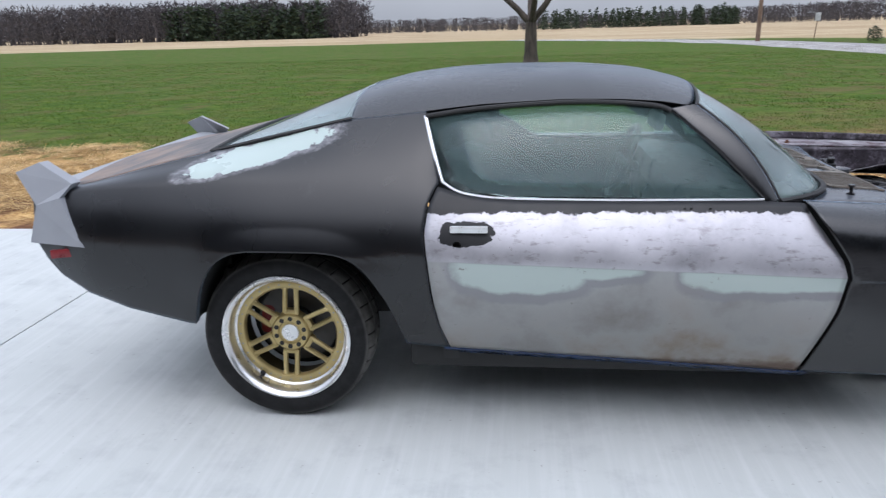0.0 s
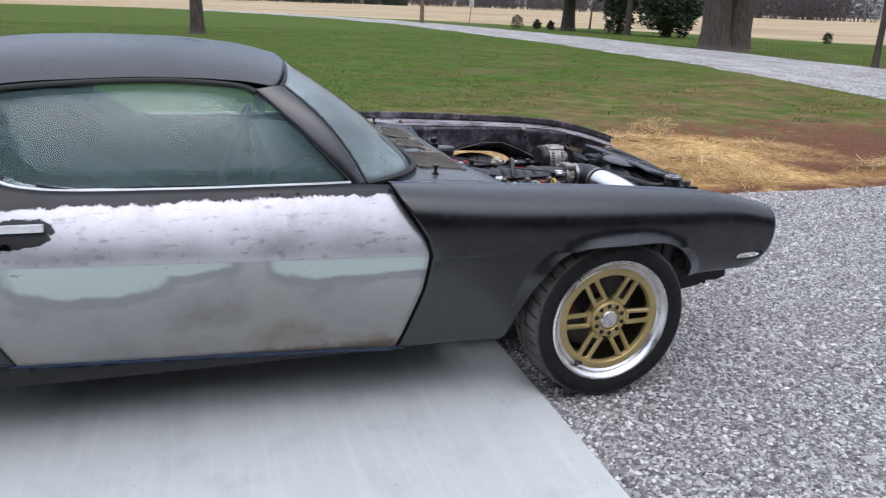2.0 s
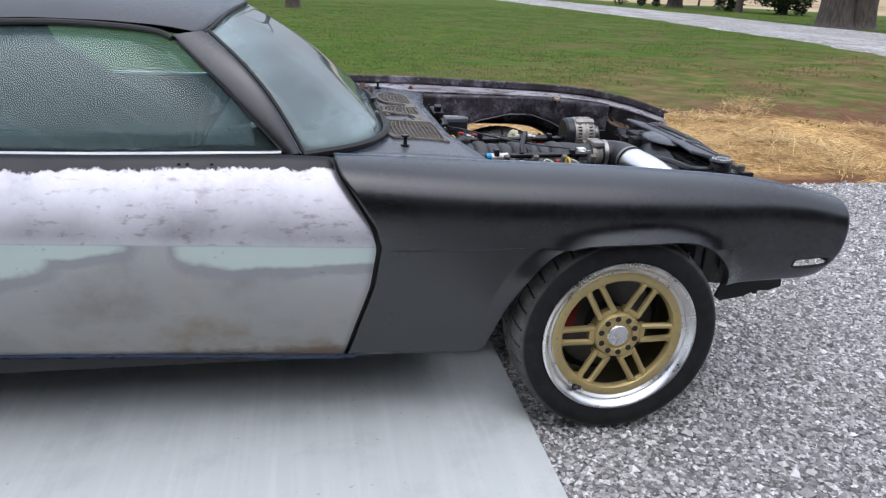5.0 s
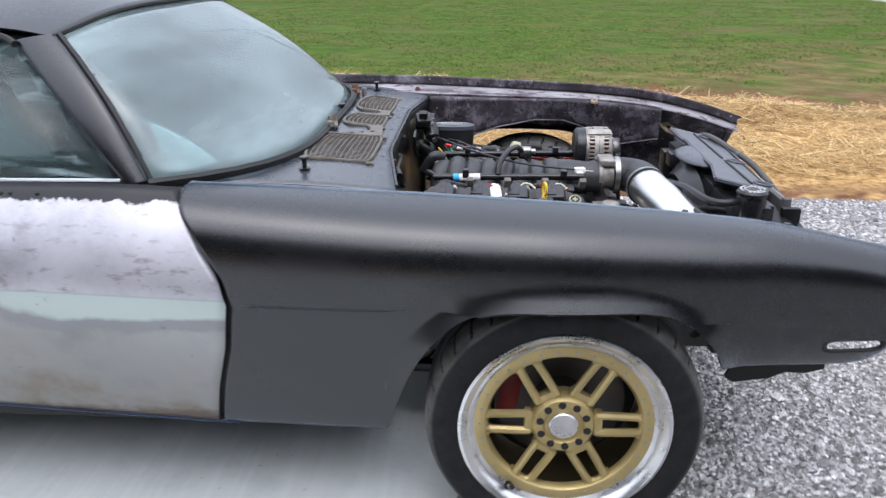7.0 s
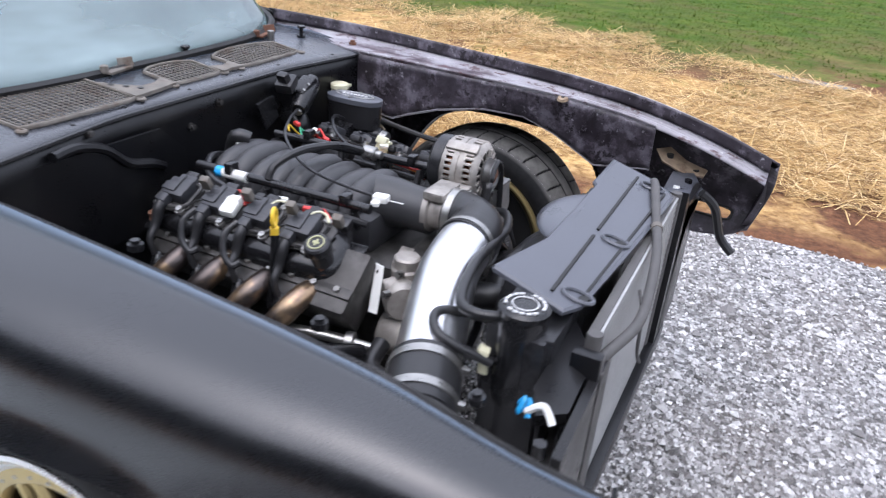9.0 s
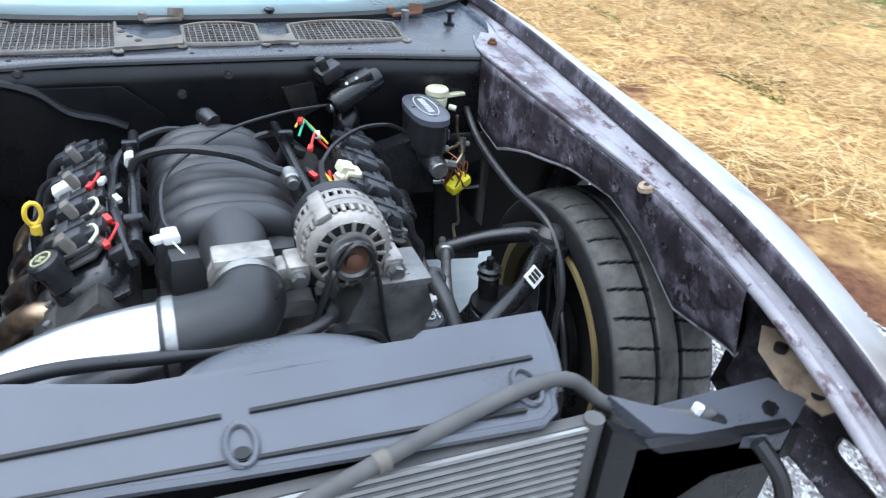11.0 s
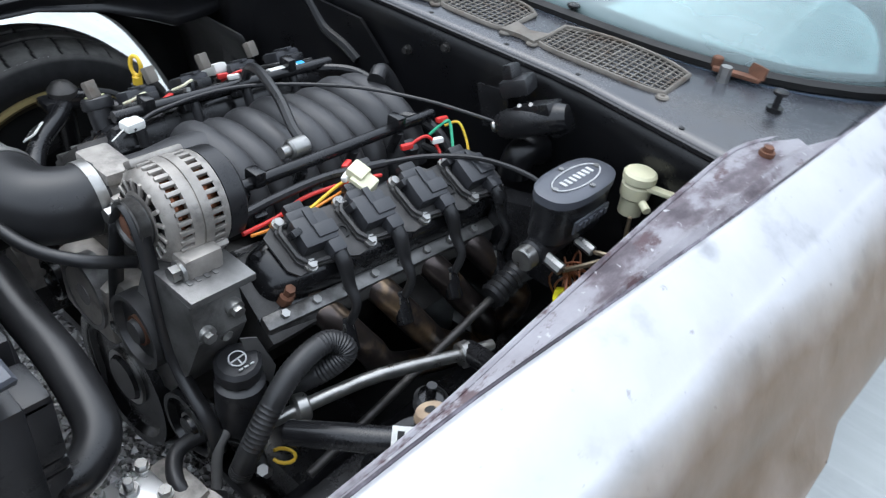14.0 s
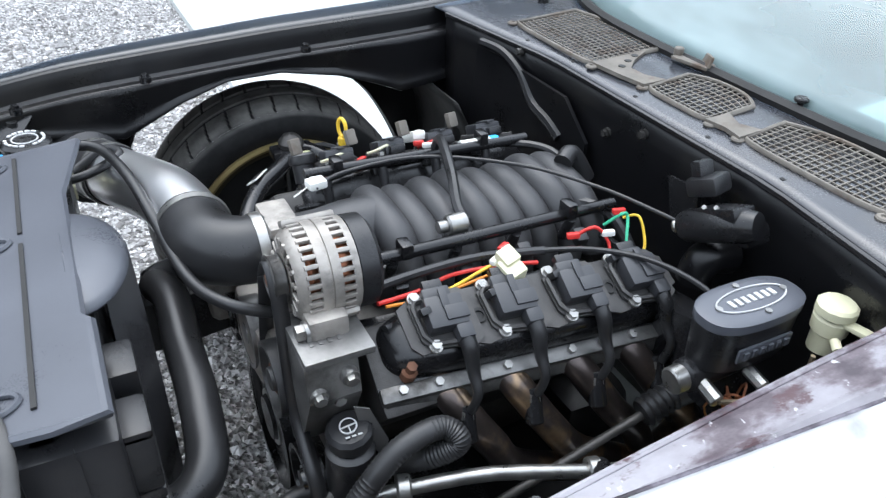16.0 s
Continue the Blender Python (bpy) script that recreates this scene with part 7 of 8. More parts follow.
plug = part("loose_plug", Mesh().box((2.665, 0.192, 0.712), (0.034, 0.038, 0.05), (-20, 14, 10), bevel=0.006).box((2.668, 0.185, 0.738), (0.028, 0.03, 0.02), (-20, 14, 10), bevel=0.004), M_CREAM, car, "cream wiring plug")
for x, y, z, mat in ((2.60, -0.265, 0.712, M_RED), (2.735, -0.235, 0.715, M_RED), (2.80, -0.24, 0.705, M_RED), (2.52, 0.15, 0.718, M_RED), (2.43, 0.148, 0.742, M_RED), (2.64, 0.13, 0.715, M_RED), (2.59, -0.245, 0.715, M_WHITE), (2.66, -0.22, 0.712, M_WHITE), (2.47, 0.175, 0.725, M_WHITE), (2.68, 0.172, 0.728, M_WHITE), (2.63, -0.29, 0.70, M_WHITE), (2.88, 0.23, 0.585, M_WHITE), (2.40, -0.05, 0.735, M_WHITE)):
    part("wire_clip", Mesh().box((x, y, z), (0.022, 0.011, 0.010), (10, 5, 25 if x > 2.6 else -20), bevel=0.003), mat, car)
for k, x in enumerate((2.845, 2.735, 2.625, 2.515)):
    part("brass_tab", Mesh().box((x, EY - 0.245, 0.738), (0.020, 0.016, 0.030), (30, 0, 10), bevel=0.003), M_GRILLE, engine)
    part("brass_tab", Mesh().box((x - 0.02, EY + 0.268, 0.712), (0.018, 0.012, 0.02), (-38, 0, 10), bevel=0.004), M_BLACK_PLASTIC, engine)

# master cylinder
mc = part("master_cylinder", Mesh().grid(lambda u, v: (2.43 + (0.083 + 0.004 * v) * math.copysign(abs(math.cos(2 * math.pi * u)) ** 0.7, math.cos(2 * math.pi * u)), 0.432 + (0.038 + 0.003 * v) * math.copysign(abs(math.sin(2 * math.pi * u)) ** 0.8, math.sin(2 * math.pi * u)), lerp(0.672, 0.742, v)), 40, 4, close_u=True).cyl((2.35, 0.432, 0.660), (2.525, 0.432, 0.652), 0.024, 18, 0.004), M_BLACK_PLASTIC, car, "dark grey brake master cylinder on the firewall")
lid = part("cylinder_lid", Mesh().grid(lambda u, v: (2.43 + lerp(0.088, 0.0, max(0, v - 0.3) / 0.7) * math.copysign(abs(math.cos(2 * math.pi * u)) ** 0.7, math.cos(2 * math.pi * u)), 0.432 + lerp(0.043, 0.0, max(0, v - 0.3) / 0.7) * math.copysign(abs(math.sin(2 * math.pi * u)) ** 0.8, math.sin(2 * math.pi * u)), 0.742 + 0.016 * min(1, v / 0.3) + 0.002 * v), 48, 8, close_u=True), M_GREYPANEL, mc, "black oval lid with a raised emblem")
emb = Mesh().tube([(2.43 + 0.062 * math.cos(a), 0.432 + 0.022 * math.sin(a), 0.7605) for a in [k * math.pi / 16 for k in range(33)]], 0.0014, 5, caps=False)
for k in range(7):
    emb.box((2.392 + 0.0125 * k, 0.432, 0.7605), (0.007, 0.014, 0.003), bevel=0.001)
part("lid_emblem", emb, M_LETTER, lid, "pale emblem of plain bars")
for sx, sy in ((2.37, 0.432), (2.49, 0.432), (2.43, 0.462), (2.43, 0.402)):
    part("lid_screw", Mesh().cyl((sx, sy, 0.755), (sx, sy, 0.762), 0.005, 8), M_STEEL, lid)
bar = Mesh().box((2.43, 0.474, 0.705), (0.10, 0.004, 0.022), bevel=0.001)
for k in range(6):
    bar.box((2.392 + 0.015 * k, 0.4775, 0.705), (0.009, 0.004, 0.012), bevel=0.001)
part("side_emblem", bar, M_GREYPANEL, mc)
for p0, p1, r in (((2.52, 0.432, 0.652), (2.545, 0.432, 0.650), 0.02), ((2.505, 0.45, 0.650), (2.505, 0.485, 0.642), 0.011), ((2.43, 0.46, 0.655), (2.43, 0.495, 0.648), 0.010)):
    part("outlet_fitting", Mesh().cyl(p0, p1, r, 8 if r < 0.02 else 14, 0.002), M_STEEL, mc, "bright outlet fitting")
part("brake_line", Mesh().tube([(2.505, 0.485, 0.642), (2.48, 0.51, 0.655), (2.43, 0.53, 0.655), (2.40, 0.54, 0.63)], 0.0042, 6, smooth=4).tube([(2.43, 0.495, 0.648), (2.42, 0.52, 0.65), (2.40, 0.54, 0.645)], 0.0042, 6, smooth=4), M_BRASSPIPE, mc)
resv = part("fluid_reservoir", Mesh().lathe([(0.0, 0.0), (0.020, 0.0), (0.021, 0.03), (0.025, 0.034), (0.026, 0.055), (0.020, 0.060), (0.020, 0.07)], (2.335, 0.495, 0.688), (0, 0, 1), 20).cyl((2.355, 0.52, 0.725), (2.365, 0.535, 0.722), 0.007, 10), M_CREAM, car, "cream plastic clutch fluid reservoir")
part("screw_cap", Mesh().lathe([(0.024, 0.0), (0.028, 0.003), (0.028, 0.015), (0.024, 0.019), (0.0, 0.02)], (2.335, 0.495, 0.748), (0, 0, 1), 12), M_CREAM, resv)
part("mount_tab", Mesh().box((2.33, 0.54, 0.745), (0.018, 0.06, 0.008), (0, 0, 12), bevel=0.003), M_CREAM, resv)
coilw = Mesh()
rng = random.Random(4)
for k in range(9):
    c = Vector((2.475 + rng.uniform(-0.012, 0.012), 0.50 + rng.uniform(-0.012, 0.012), 0.60 + rng.uniform(-0.012, 0.012)))
    r = rng.uniform(0.024, 0.036)
    coilw.tube([c + Vector((r * 0.55 * math.cos(a) + 0.01 * math.sin(a * 2 + k), r * 0.75 * math.cos(a + 0.5 * k), r * 1.25 * math.sin(a))) for a in [j * math.pi / 8 for j in range(17)]], 0.0018, 5, caps=False)
part("wire_coil", coilw, M_COPPER, car, "loose coil of brown and white wires")
part("wire_tape", Mesh().box((2.485, 0.505, 0.585), (0.035, 0.06, 0.026), (20, 10, 25), bevel=0.008), M_TAPE, car, "yellow tape round the wires")
part("brake_pipe", Mesh().tube([(2.40, 0.525, 0.72), (2.40, 0.528, 0.68), (2.40, 0.54, 0.645)], 0.0035, 6, smooth=4), M_BRASSPIPE, car)
part("body_hose", Mesh().tube([(2.32, 0.582, 0.705), (2.42, 0.582, 0.655), (2.60, 0.585, 0.625), (2.76, 0.598, 0.612), (2.84, 0.60, 0.53), (2.865, 0.592, 0.42), (2.875, 0.585, 0.28)], 0.0085, 8, smooth=6), M_HOSEDARK, car)
for dy, dz in ((0.0, 0.0), (0.008, 0.004), (-0.005, 0.008)):
    part("frayed_wire", Mesh().tube([(2.32, 0.582, 0.70), (2.318, 0.590 + dy, 0.725 + dz), (2.312, 0.60 + 3 * dy, 0.745 + 2 * dz)], 0.0015, 5, smooth=3), M_COPPER, car)
part("pipe_union", Mesh().cyl((2.40, 0.545, 0.66), (2.40, 0.545, 0.625), 0.009, 6).cyl((2.40, 0.545, 0.615), (2.40, 0.545, 0.59), 0.011, 6).cyl((2.40, 0.53, 0.645), (2.40, 0.562, 0.645), 0.007, 8), M_STEEL, car, "bright brake pipe union")
part("bent_pipe", Mesh().tube([(2.40, 0.545, 0.59), (2.41, 0.54, 0.53), (2.45, 0.525, 0.505), (2.52, 0.50, 0.50), (2.55, 0.475, 0.51), (2.60, 0.46, 0.505)], 0.0035, 7, smooth=5), M_BRASSPIPE, car, "thin bent brake pipe")
part("bent_pipe", Mesh().tube([(2.36, 0.40, 0.555), (2.40, 0.43, 0.565), (2.42, 0.47, 0.56), (2.42, 0.50, 0.56)], 0.005, 7, smooth=5), M_STEEL, car)
part("bent_pipe", Mesh().tube([(2.38, 0.53, 0.515), (2.39, 0.57, 0.52), (2.38, 0.61, 0.515)], 0.004, 7, smooth=4), M_STEEL, car)

# steering shaft
shaft = part("steering_shaft", Mesh().cyl((2.46, 0.372, 0.528), (2.92, 0.372, 0.40), 0.0075, 10), M_BLOCK, car, "thin steel steering shaft with a black joint")
part("shaft_joint", Mesh().tube([(2.34, 0.375, 0.575), (2.37, 0.375, 0.566), (2.372, 0.375, 0.565), (2.42, 0.374, 0.55), (2.43, 0.374, 0.545), (2.47, 0.373, 0.532), (2.50, 0.372, 0.52)], [0.024, 0.026, 0.034, 0.034, 0.028, 0.022, 0.012], 18).tube([(2.455 + 0.006 * k, 0.373, 0.537 - 0.0018 * k) for k in range(11)], 0.021, 16, ridge=0.22), M_RUBBER, shaft)

# ---------------------------------------------------------------- front frame and suspension
for side in (-1, 1):
    part("frame_rail", Mesh().box((2.62, side * 0.40, 0.31), (0.75, 0.10, 0.11), bevel=0.02).slab([(x, side * y, z) for x, y, z in ((2.82, 0.382, 0.385), (2.82, 0.452, 0.385), (2.95, 0.464, 0.40), (3.10, 0.434, 0.405), (3.24, 0.436, 0.405), (3.40, 0.455, 0.40), (3.40, 0.375, 0.40), (3.24, 0.366, 0.405), (3.10, 0.364, 0.405), (2.95, 0.394, 0.40))], (0, 0, -0.12)), M_BLACK_METAL, car, "glossy black front frame rail")
    part("spring_tower", Mesh().tube([(2.80, side * 0.475, 0.27), (2.80, side * 0.478, 0.34), (2.80, side * 0.482, 0.39), (2.80, side * 0.486, 0.43), (2.80, side * 0.488, 0.447), (2.80, side * 0.488, 0.465)], [0.115, 0.105, 0.086, 0.068, 0.060, 0.062], 24, smooth=3), M_BLACK_METAL, car)
    arm = part("control_arm", Mesh().tube([(2.945, side * 0.36, 0.505), (2.915, side * 0.43, 0.535), (2.870, side * 0.498, 0.550), (2.805, side * 0.555, 0.562), (2.765, side * 0.60, 0.57)], 0.019, 12, smooth=5).tube([(2.63, side * 0.42, 0.50), (2.66, side * 0.50, 0.535), (2.71, side * 0.58, 0.565), (2.76, side * 0.61, 0.575)], 0.019, 12, smooth=5).box((2.765, side * 0.60, 0.57), (0.10, 0.05, 0.03), bevel=0.01), M_BLACK_METAL, car, "gloss black tubular upper control arm")
    part("pivot_shaft", Mesh().tube([(2.585, side * 0.435, 0.497), (2.645, side * 0.420, 0.502), (2.78, side * 0.370, 0.512), (2.89, side * 0.338, 0.505), (2.955, side * 0.322, 0.498)], [0.009, 0.011, 0.011, 0.011, 0.009], 10, smooth=3).cyl((2.63, side * 0.424, 0.50), (2.65, side * 0.418, 0.50), 0.022, 12, 0.003).cyl((2.895, side * 0.337, 0.503), (2.915, side * 0.331, 0.503), 0.022, 12, 0.003), M_STEEL, arm, "bright pivot shaft")
    part("arm_sticker", Mesh().box((2.8715, side * 0.514, 0.568), (0.052, 0.032, 0.003), (side * -38, 0, side * -49), bevel=0.001), M_WHITE, arm, "white maker's sticker with plain bars")
    for k in range(3):
        part("sticker_bar", Mesh().box((2.8724 - 0.0092 * (k - 1), side * (0.5148 + 0.0106 * (k - 1)), 0.5696), (0.009, 0.019, 0.002), (side * -38, 0, side * -49)), M_DULL_BLACK, arm)
    part("ball_joint", Mesh().lathe([(0.0, 0.0), (0.028, 0.0), (0.03, 0.03), (0.018, 0.045), (0.0, 0.05)], (2.765, side * 0.605, 0.565), (0, 0, 1), 16), M_BLOCK, arm)
    shock = part("shock_absorber", Mesh().cyl((2.775, side * 0.475, 0.36), (2.775, side * 0.465, 0.535), 0.022, 14, 0.003).cyl((2.775, side * 0.465, 0.535), (2.775, side * 0.464, 0.56), 0.008, 8), M_BLACK_METAL, car)
    part("coil_spring", Mesh().tube([(2.785 + 0.062 * math.cos(a), side * (0.50 + 0.0) + 0.062 * math.sin(a), 0.30 + 0.0062 * a) for a in [k * math.pi / 8 for k in range(61)]], 0.009, 8), M_BLACK_METAL, car)
    part("rubber_bush", Mesh().lathe([(0.02, 0.0), (0.026, 0.005), (0.02, 0.012), (0.026, 0.02), (0.02, 0.026)], (2.775, side * 0.466, 0.515), (0, 0, 1), 14), M_RUBBER, shock)
    part("spindle", Mesh().cyl((2.765, side * 0.61, 0.56), (2.755, side * 0.64, 0.30), 0.022, 10).lathe([(0.0, -0.03), (0.14, -0.03), (0.14, -0.01), (0.0, 0.0)], (2.755, side * 0.655, 0.318), (0, side, 0), 24), M_BLACK_METAL, car)
    part("brake_hose", Mesh().tube([(2.60, side * 0.58, 0.52), (2.70, side * 0.63, 0.56), (2.86, side * 0.60, 0.46), (2.92, side * 0.60, 0.34)], 0.007, 8, smooth=6), M_RUBBER, car)
    part("lower_arm", Mesh().box((2.76, side * 0.52, 0.23), (0.30, 0.28, 0.05), (side * 4, 0, 0), bevel=0.02), M_BLACK_METAL, car)
part("engine_cradle", Mesh().box((2.62, 0.0, 0.185), (0.62, 0.86, 0.03), bevel=0.01).box((2.40, 0.0, 0.24), (0.16, 0.36, 0.16), bevel=0.04), M_BAY, car, "dark underbody below the engine")
part("crossmember", Mesh().box((2.80, 0, 0.25), (0.20, 0.85, 0.10), bevel=0.03).tube([(3.18, -0.44, 0.33), (3.22, -0.3, 0.29), (3.22, 0.3, 0.29), (3.18, 0.44, 0.33)], 0.014, 10, smooth=4), M_BLACK_METAL, car)
box = part("steering_box", Mesh().box((3.122, 0.275, 0.39), (0.15, 0.10, 0.085), (0, 0, 6), bevel=0.020).tube([(3.04, 0.312, 0.385), (3.11, 0.33, 0.38), (3.20, 0.345, 0.365)], [0.034, 0.040, 0.036], 16).box((3.10, 0.245, 0.335), (0.12, 0.10, 0.10), bevel=0.02), M_CAST, car, "pale cast steering box with a bolted bright top plate")
part("top_plate", Mesh().box((3.133, 0.262, 0.439), (0.082, 0.074, 0.010), (0, 0, 2), bevel=0.003), M_LIP, box, "bright machined top plate")
for dx, dy in ((-0.033, -0.030), (0.033, -0.028), (-0.033, 0.028), (0.033, 0.030)):
    part("box_bolt", Mesh().cyl((3.133 + dx, 0.262 + dy, 0.443), (3.133 + dx, 0.262 + dy, 0.457), 0.009, 6).cyl((3.133 + dx, 0.262 + dy, 0.443), (3.133 + dx, 0.262 + dy, 0.448), 0.011, 14), M_STEEL, box)
part("adjuster_bolt", Mesh().cyl((3.131, 0.254, 0.443), (3.131, 0.254, 0.452), 0.013, 6).cyl((3.131, 0.254, 0.452), (3.131, 0.254, 0.468), 0.007, 12, 0.001), M_STEEL, box)
for path, r, mat, ridge in (([(2.90, 0.285, 0.50), (2.85, 0.318, 0.528), (2.818, 0.332, 0.558), (2.838, 0.312, 0.576), (2.90, 0.315, 0.566), (2.95, 0.322, 0.525), (2.985, 0.325, 0.475), (3.0, 0.315, 0.42)], 0.0165, M_HOSEDARK, 0.08),
                            ([(3.03, 0.315, 0.39), (3.075, 0.285, 0.425), (3.05, 0.235, 0.435), (3.0, 0.235, 0.435), (2.96, 0.275, 0.43), (2.97, 0.33, 0.41)], 0.012, M_RUBBER, 0.0),
                            ([(3.03, 0.30, 0.40), (3.005, 0.275, 0.45), (2.975, 0.275, 0.465), (2.965, 0.30, 0.42)], 0.008, M_HOSEGREY, 0.0)):
    part("steering_hose", Mesh().tube(path, r, 12, smooth=18 if ridge else 6, ridge=ridge), mat, car)
for x, y, z in ((2.975, 0.345, 0.43), (3.045, 0.335, 0.40), (2.915, 0.33, 0.475)):
    part("hose_fitting", Mesh().cyl((x, y, z), (x + 0.012, y + 0.006, z + 0.022), 0.009, 6), M_DULLCAST, car)
part("fitting_tag", Mesh().tube([(2.94 + 0.018 * math.cos(k * 0.5), 0.338 + 0.016 * math.sin(k * 0.5), 0.43 + 0.008 * math.cos(k * 0.5)) for k in range(11)], 0.003, 6), M_YELLOW, car)

# ---------------------------------------------------------------- radiator
RY0, RY1 = -0.475, 0.31
rad = part("radiator", Mesh().box((3.315, (RY0 + RY1) / 2, 0.51), (0.06, RY1 - RY0 - 0.04, 0.44), bevel=0.01), M_BLACK_PLASTIC, car, "radiator with a dark grey sheet-metal top cover")
part("side_tank", Mesh().box((3.30, RY1 - 0.035, 0.51), (0.075, 0.06, 0.44), bevel=0.018), M_BLACK_PLASTIC, rad)
part("side_tank", Mesh().box((3.30, RY0 + 0.035, 0.51), (0.075, 0.06, 0.44), bevel=0.018), M_BLACK_PLASTIC, rad)
outline = [(3.205, -0.370), (3.225, -0.28), (3.243, -0.20), (3.246, 0.125), (3.236, 0.14), (3.236, RY1 - 0.004), (3.29, RY1 - 0.014), (3.335, 0.284), (3.355, 0.262), (3.378, 0.255), (3.390, 0.235), (3.384, 0.10), (3.370, -0.12), (3.352, -0.36), (3.335, -0.398), (3.295, -0.388)]
cover = part("top_cover", Mesh().slab([(x, y, 0.778 - 0.20 * (x - 3.24)) for x, y in outline], (0, 0, -0.012)), M_GREYPANEL, rad, "satin dark grey top cover")
part("cover_lip", Mesh().tube([(x, y, 0.772 - 0.20 * (x - 3.24)) for x, y in outline + outline[:1]], 0.007, 6), M_GREYPANEL, cover)
ribs = Mesh()
for y0, y1 in ((-0.365, -0.115), (-0.085, RY1 - 0.05)):
    ribs.box((3.305, (y0 + y1) / 2, 0.7665), (0.006, y1 - y0, 0.004))
ribs.box((3.364, -0.06, 0.7546), (0.005, 0.56, 0.004), (0, 0, -2.6))
part("pressed_groove", ribs, M_DULL_BLACK, cover)
for y in (-0.345, -0.10, 0.235):
    part("keyhole_slot", Mesh().tube([Vector((3.345, y, 0.7595)) + Vector((0.026 * math.cos(a), 0.016 * math.sin(a), -0.005 * math.cos(a))) for a in [k * math.pi / 10 for k in range(21)]], 0.004, 6, caps=False), M_GREYPANEL, cover)
    part("slot_hole", Mesh().cyl((3.355, y, 0.752), (3.355, y, 0.7585), 0.009, 12), M_DULL_BLACK, cover)
part("shroud_top", Mesh().grid(lambda u, v: (3.255 - 0.082 * v * math.sin(math.pi * u), -0.03 - 0.135 * v * math.cos(math.pi * u), 0.7755 - 0.018 * v ** 4), 28, 8), M_GREYPANEL, rad, thick=0.004)
shroud = part("fan_shroud", Mesh().grid(lambda u, v: (3.215 - 0.045 * v, -0.08 + lerp(0.30, 0.21, v) * math.cos(2 * math.pi * u), 0.50 + lerp(0.245, 0.205, v) * math.sin(2 * math.pi * u)), 40, 3, close_u=True).box((3.255, -0.075, 0.50), (0.05, 0.76, 0.46), bevel=0.01), M_BLACK_PLASTIC, rad, "black fan shroud")
for y, z, h in ((0.25, 0.70, 0.02), (0.25, 0.60, 0.02), (0.25, 0.48, 0.02), (0.25, 0.66, 0.1), (0.25, 0.54, 0.1), (0.25, 0.42, 0.1), (0.16, 0.70, 0.05)):
    part("shroud_rib", Mesh().box((3.222, y, z), (0.05, 0.07, h), bevel=0.008), M_BLACK_PLASTIC, shroud)
part("fan", Mesh().lathe([(0.0, 0.0), (0.06, 0.0), (0.06, 0.03), (0.0, 0.035)], (3.17, -0.08, 0.50), (1, 0, 0), 24), M_BLACK_PLASTIC, shroud)
for k in range(7):
    a = 2 * math.pi * k / 7
    part("fan_blade", Mesh().slab([(3.175, -0.08 + r * math.cos(a + d), 0.50 + r * math.sin(a + d)) for r, d in ((0.05, 0), (0.195, 0.05), (0.195, 0.35), (0.05, 0.5))], (0.012, 0, 0)), M_BLACK_PLASTIC, shroud)
can = part("overflow_can", Mesh().lathe([(0.0, 0.0), (0.038, 0.0), (0.04, 0.01), (0.04, 0.15), (0.036, 0.16)], (3.285, -0.435, 0.595), (0, 0, 1), 24), M_BLACK_METAL, car, "black coolant filler neck with a printed cap")
rcap = part("filler_cap", Mesh().lathe([(0.036, 0.0), (0.041, 0.002), (0.042, 0.012), (0.036, 0.017), (0.0, 0.018)], (3.285, -0.435, 0.752), (0, 0, 1), 28), M_BLACK_METAL, can)
marks = Mesh()
for k in range(18):
    a = 2 * math.pi * k / 18
    if k % 6 != 5:
        marks.box((3.285 + 0.031 * math.cos(a), -0.435 + 0.031 * math.sin(a), 0.7705), (0.005, 0.008, 0.002), (0, 0, math.degrees(a)))
part("cap_print", marks.tube([(3.285 + 0.021 * math.cos(a), -0.435 + 0.021 * math.sin(a), 0.7705) for a in [k * math.pi / 12 for k in range(25)]], 0.0014, 5, caps=False), M_LETTER, rcap, "ring of white bars on the cap")
for path, r, mat in (([(3.14, -0.155, 0.60), (3.125, -0.08, 0.615), (3.13, 0.03, 0.605), (3.132, 0.14, 0.595), (3.145, 0.235, 0.570), (3.185, 0.268, 0.552), (3.225, 0.252, 0.547), (3.275, 0.225, 0.55)], 0.0285, M_RUBBER),
                     ([(2.99, -0.17, 0.60), (3.05, -0.19, 0.60), (3.12, -0.17, 0.60), (3.145, -0.155, 0.60)], 0.0285, M_RUBBER),
                     ([(3.265, -0.43, 0.735), (3.21, -0.45, 0.735), (3.17, -0.42, 0.735), (3.14, -0.30, 0.735), (3.12, -0.17, 0.712), (3.10, -0.02, 0.690), (3.06, 0.06, 0.685), (2.99, 0.08, 0.66)], 0.0095, M_RUBBER),
                     ([(3.27, -0.40, 0.69), (3.20, -0.40, 0.70), (3.14, -0.44, 0.71), (3.17, -0.49, 0.70), (3.25, -0.46, 0.66)], 0.0085, M_RUBBER),
                     ([(3.02, -0.25, 0.52), (3.06, -0.31, 0.50), (3.04, -0.37, 0.48), (2.97, -0.36, 0.48), (2.96, -0.30, 0.50)], 0.019, M_RUBBER)):
    part("coolant_hose", Mesh().tube(path, r, 14, smooth=8), mat, car, "black rubber coolant hose" if r > 0.02 else "")
part("hose_clamp", Mesh().tube([(3.212, 0.259, 0.549), (3.226, 0.251, 0.547)], 0.0315, 24), M_STEEL, car)
part("neck_fitting", Mesh().cyl((3.225, -0.46, 0.675), (3.24, -0.455, 0.67), 0.014, 8).box((3.235, -0.45, 0.645), (0.018, 0.018, 0.03), bevel=0.003), M_CREAM, car)

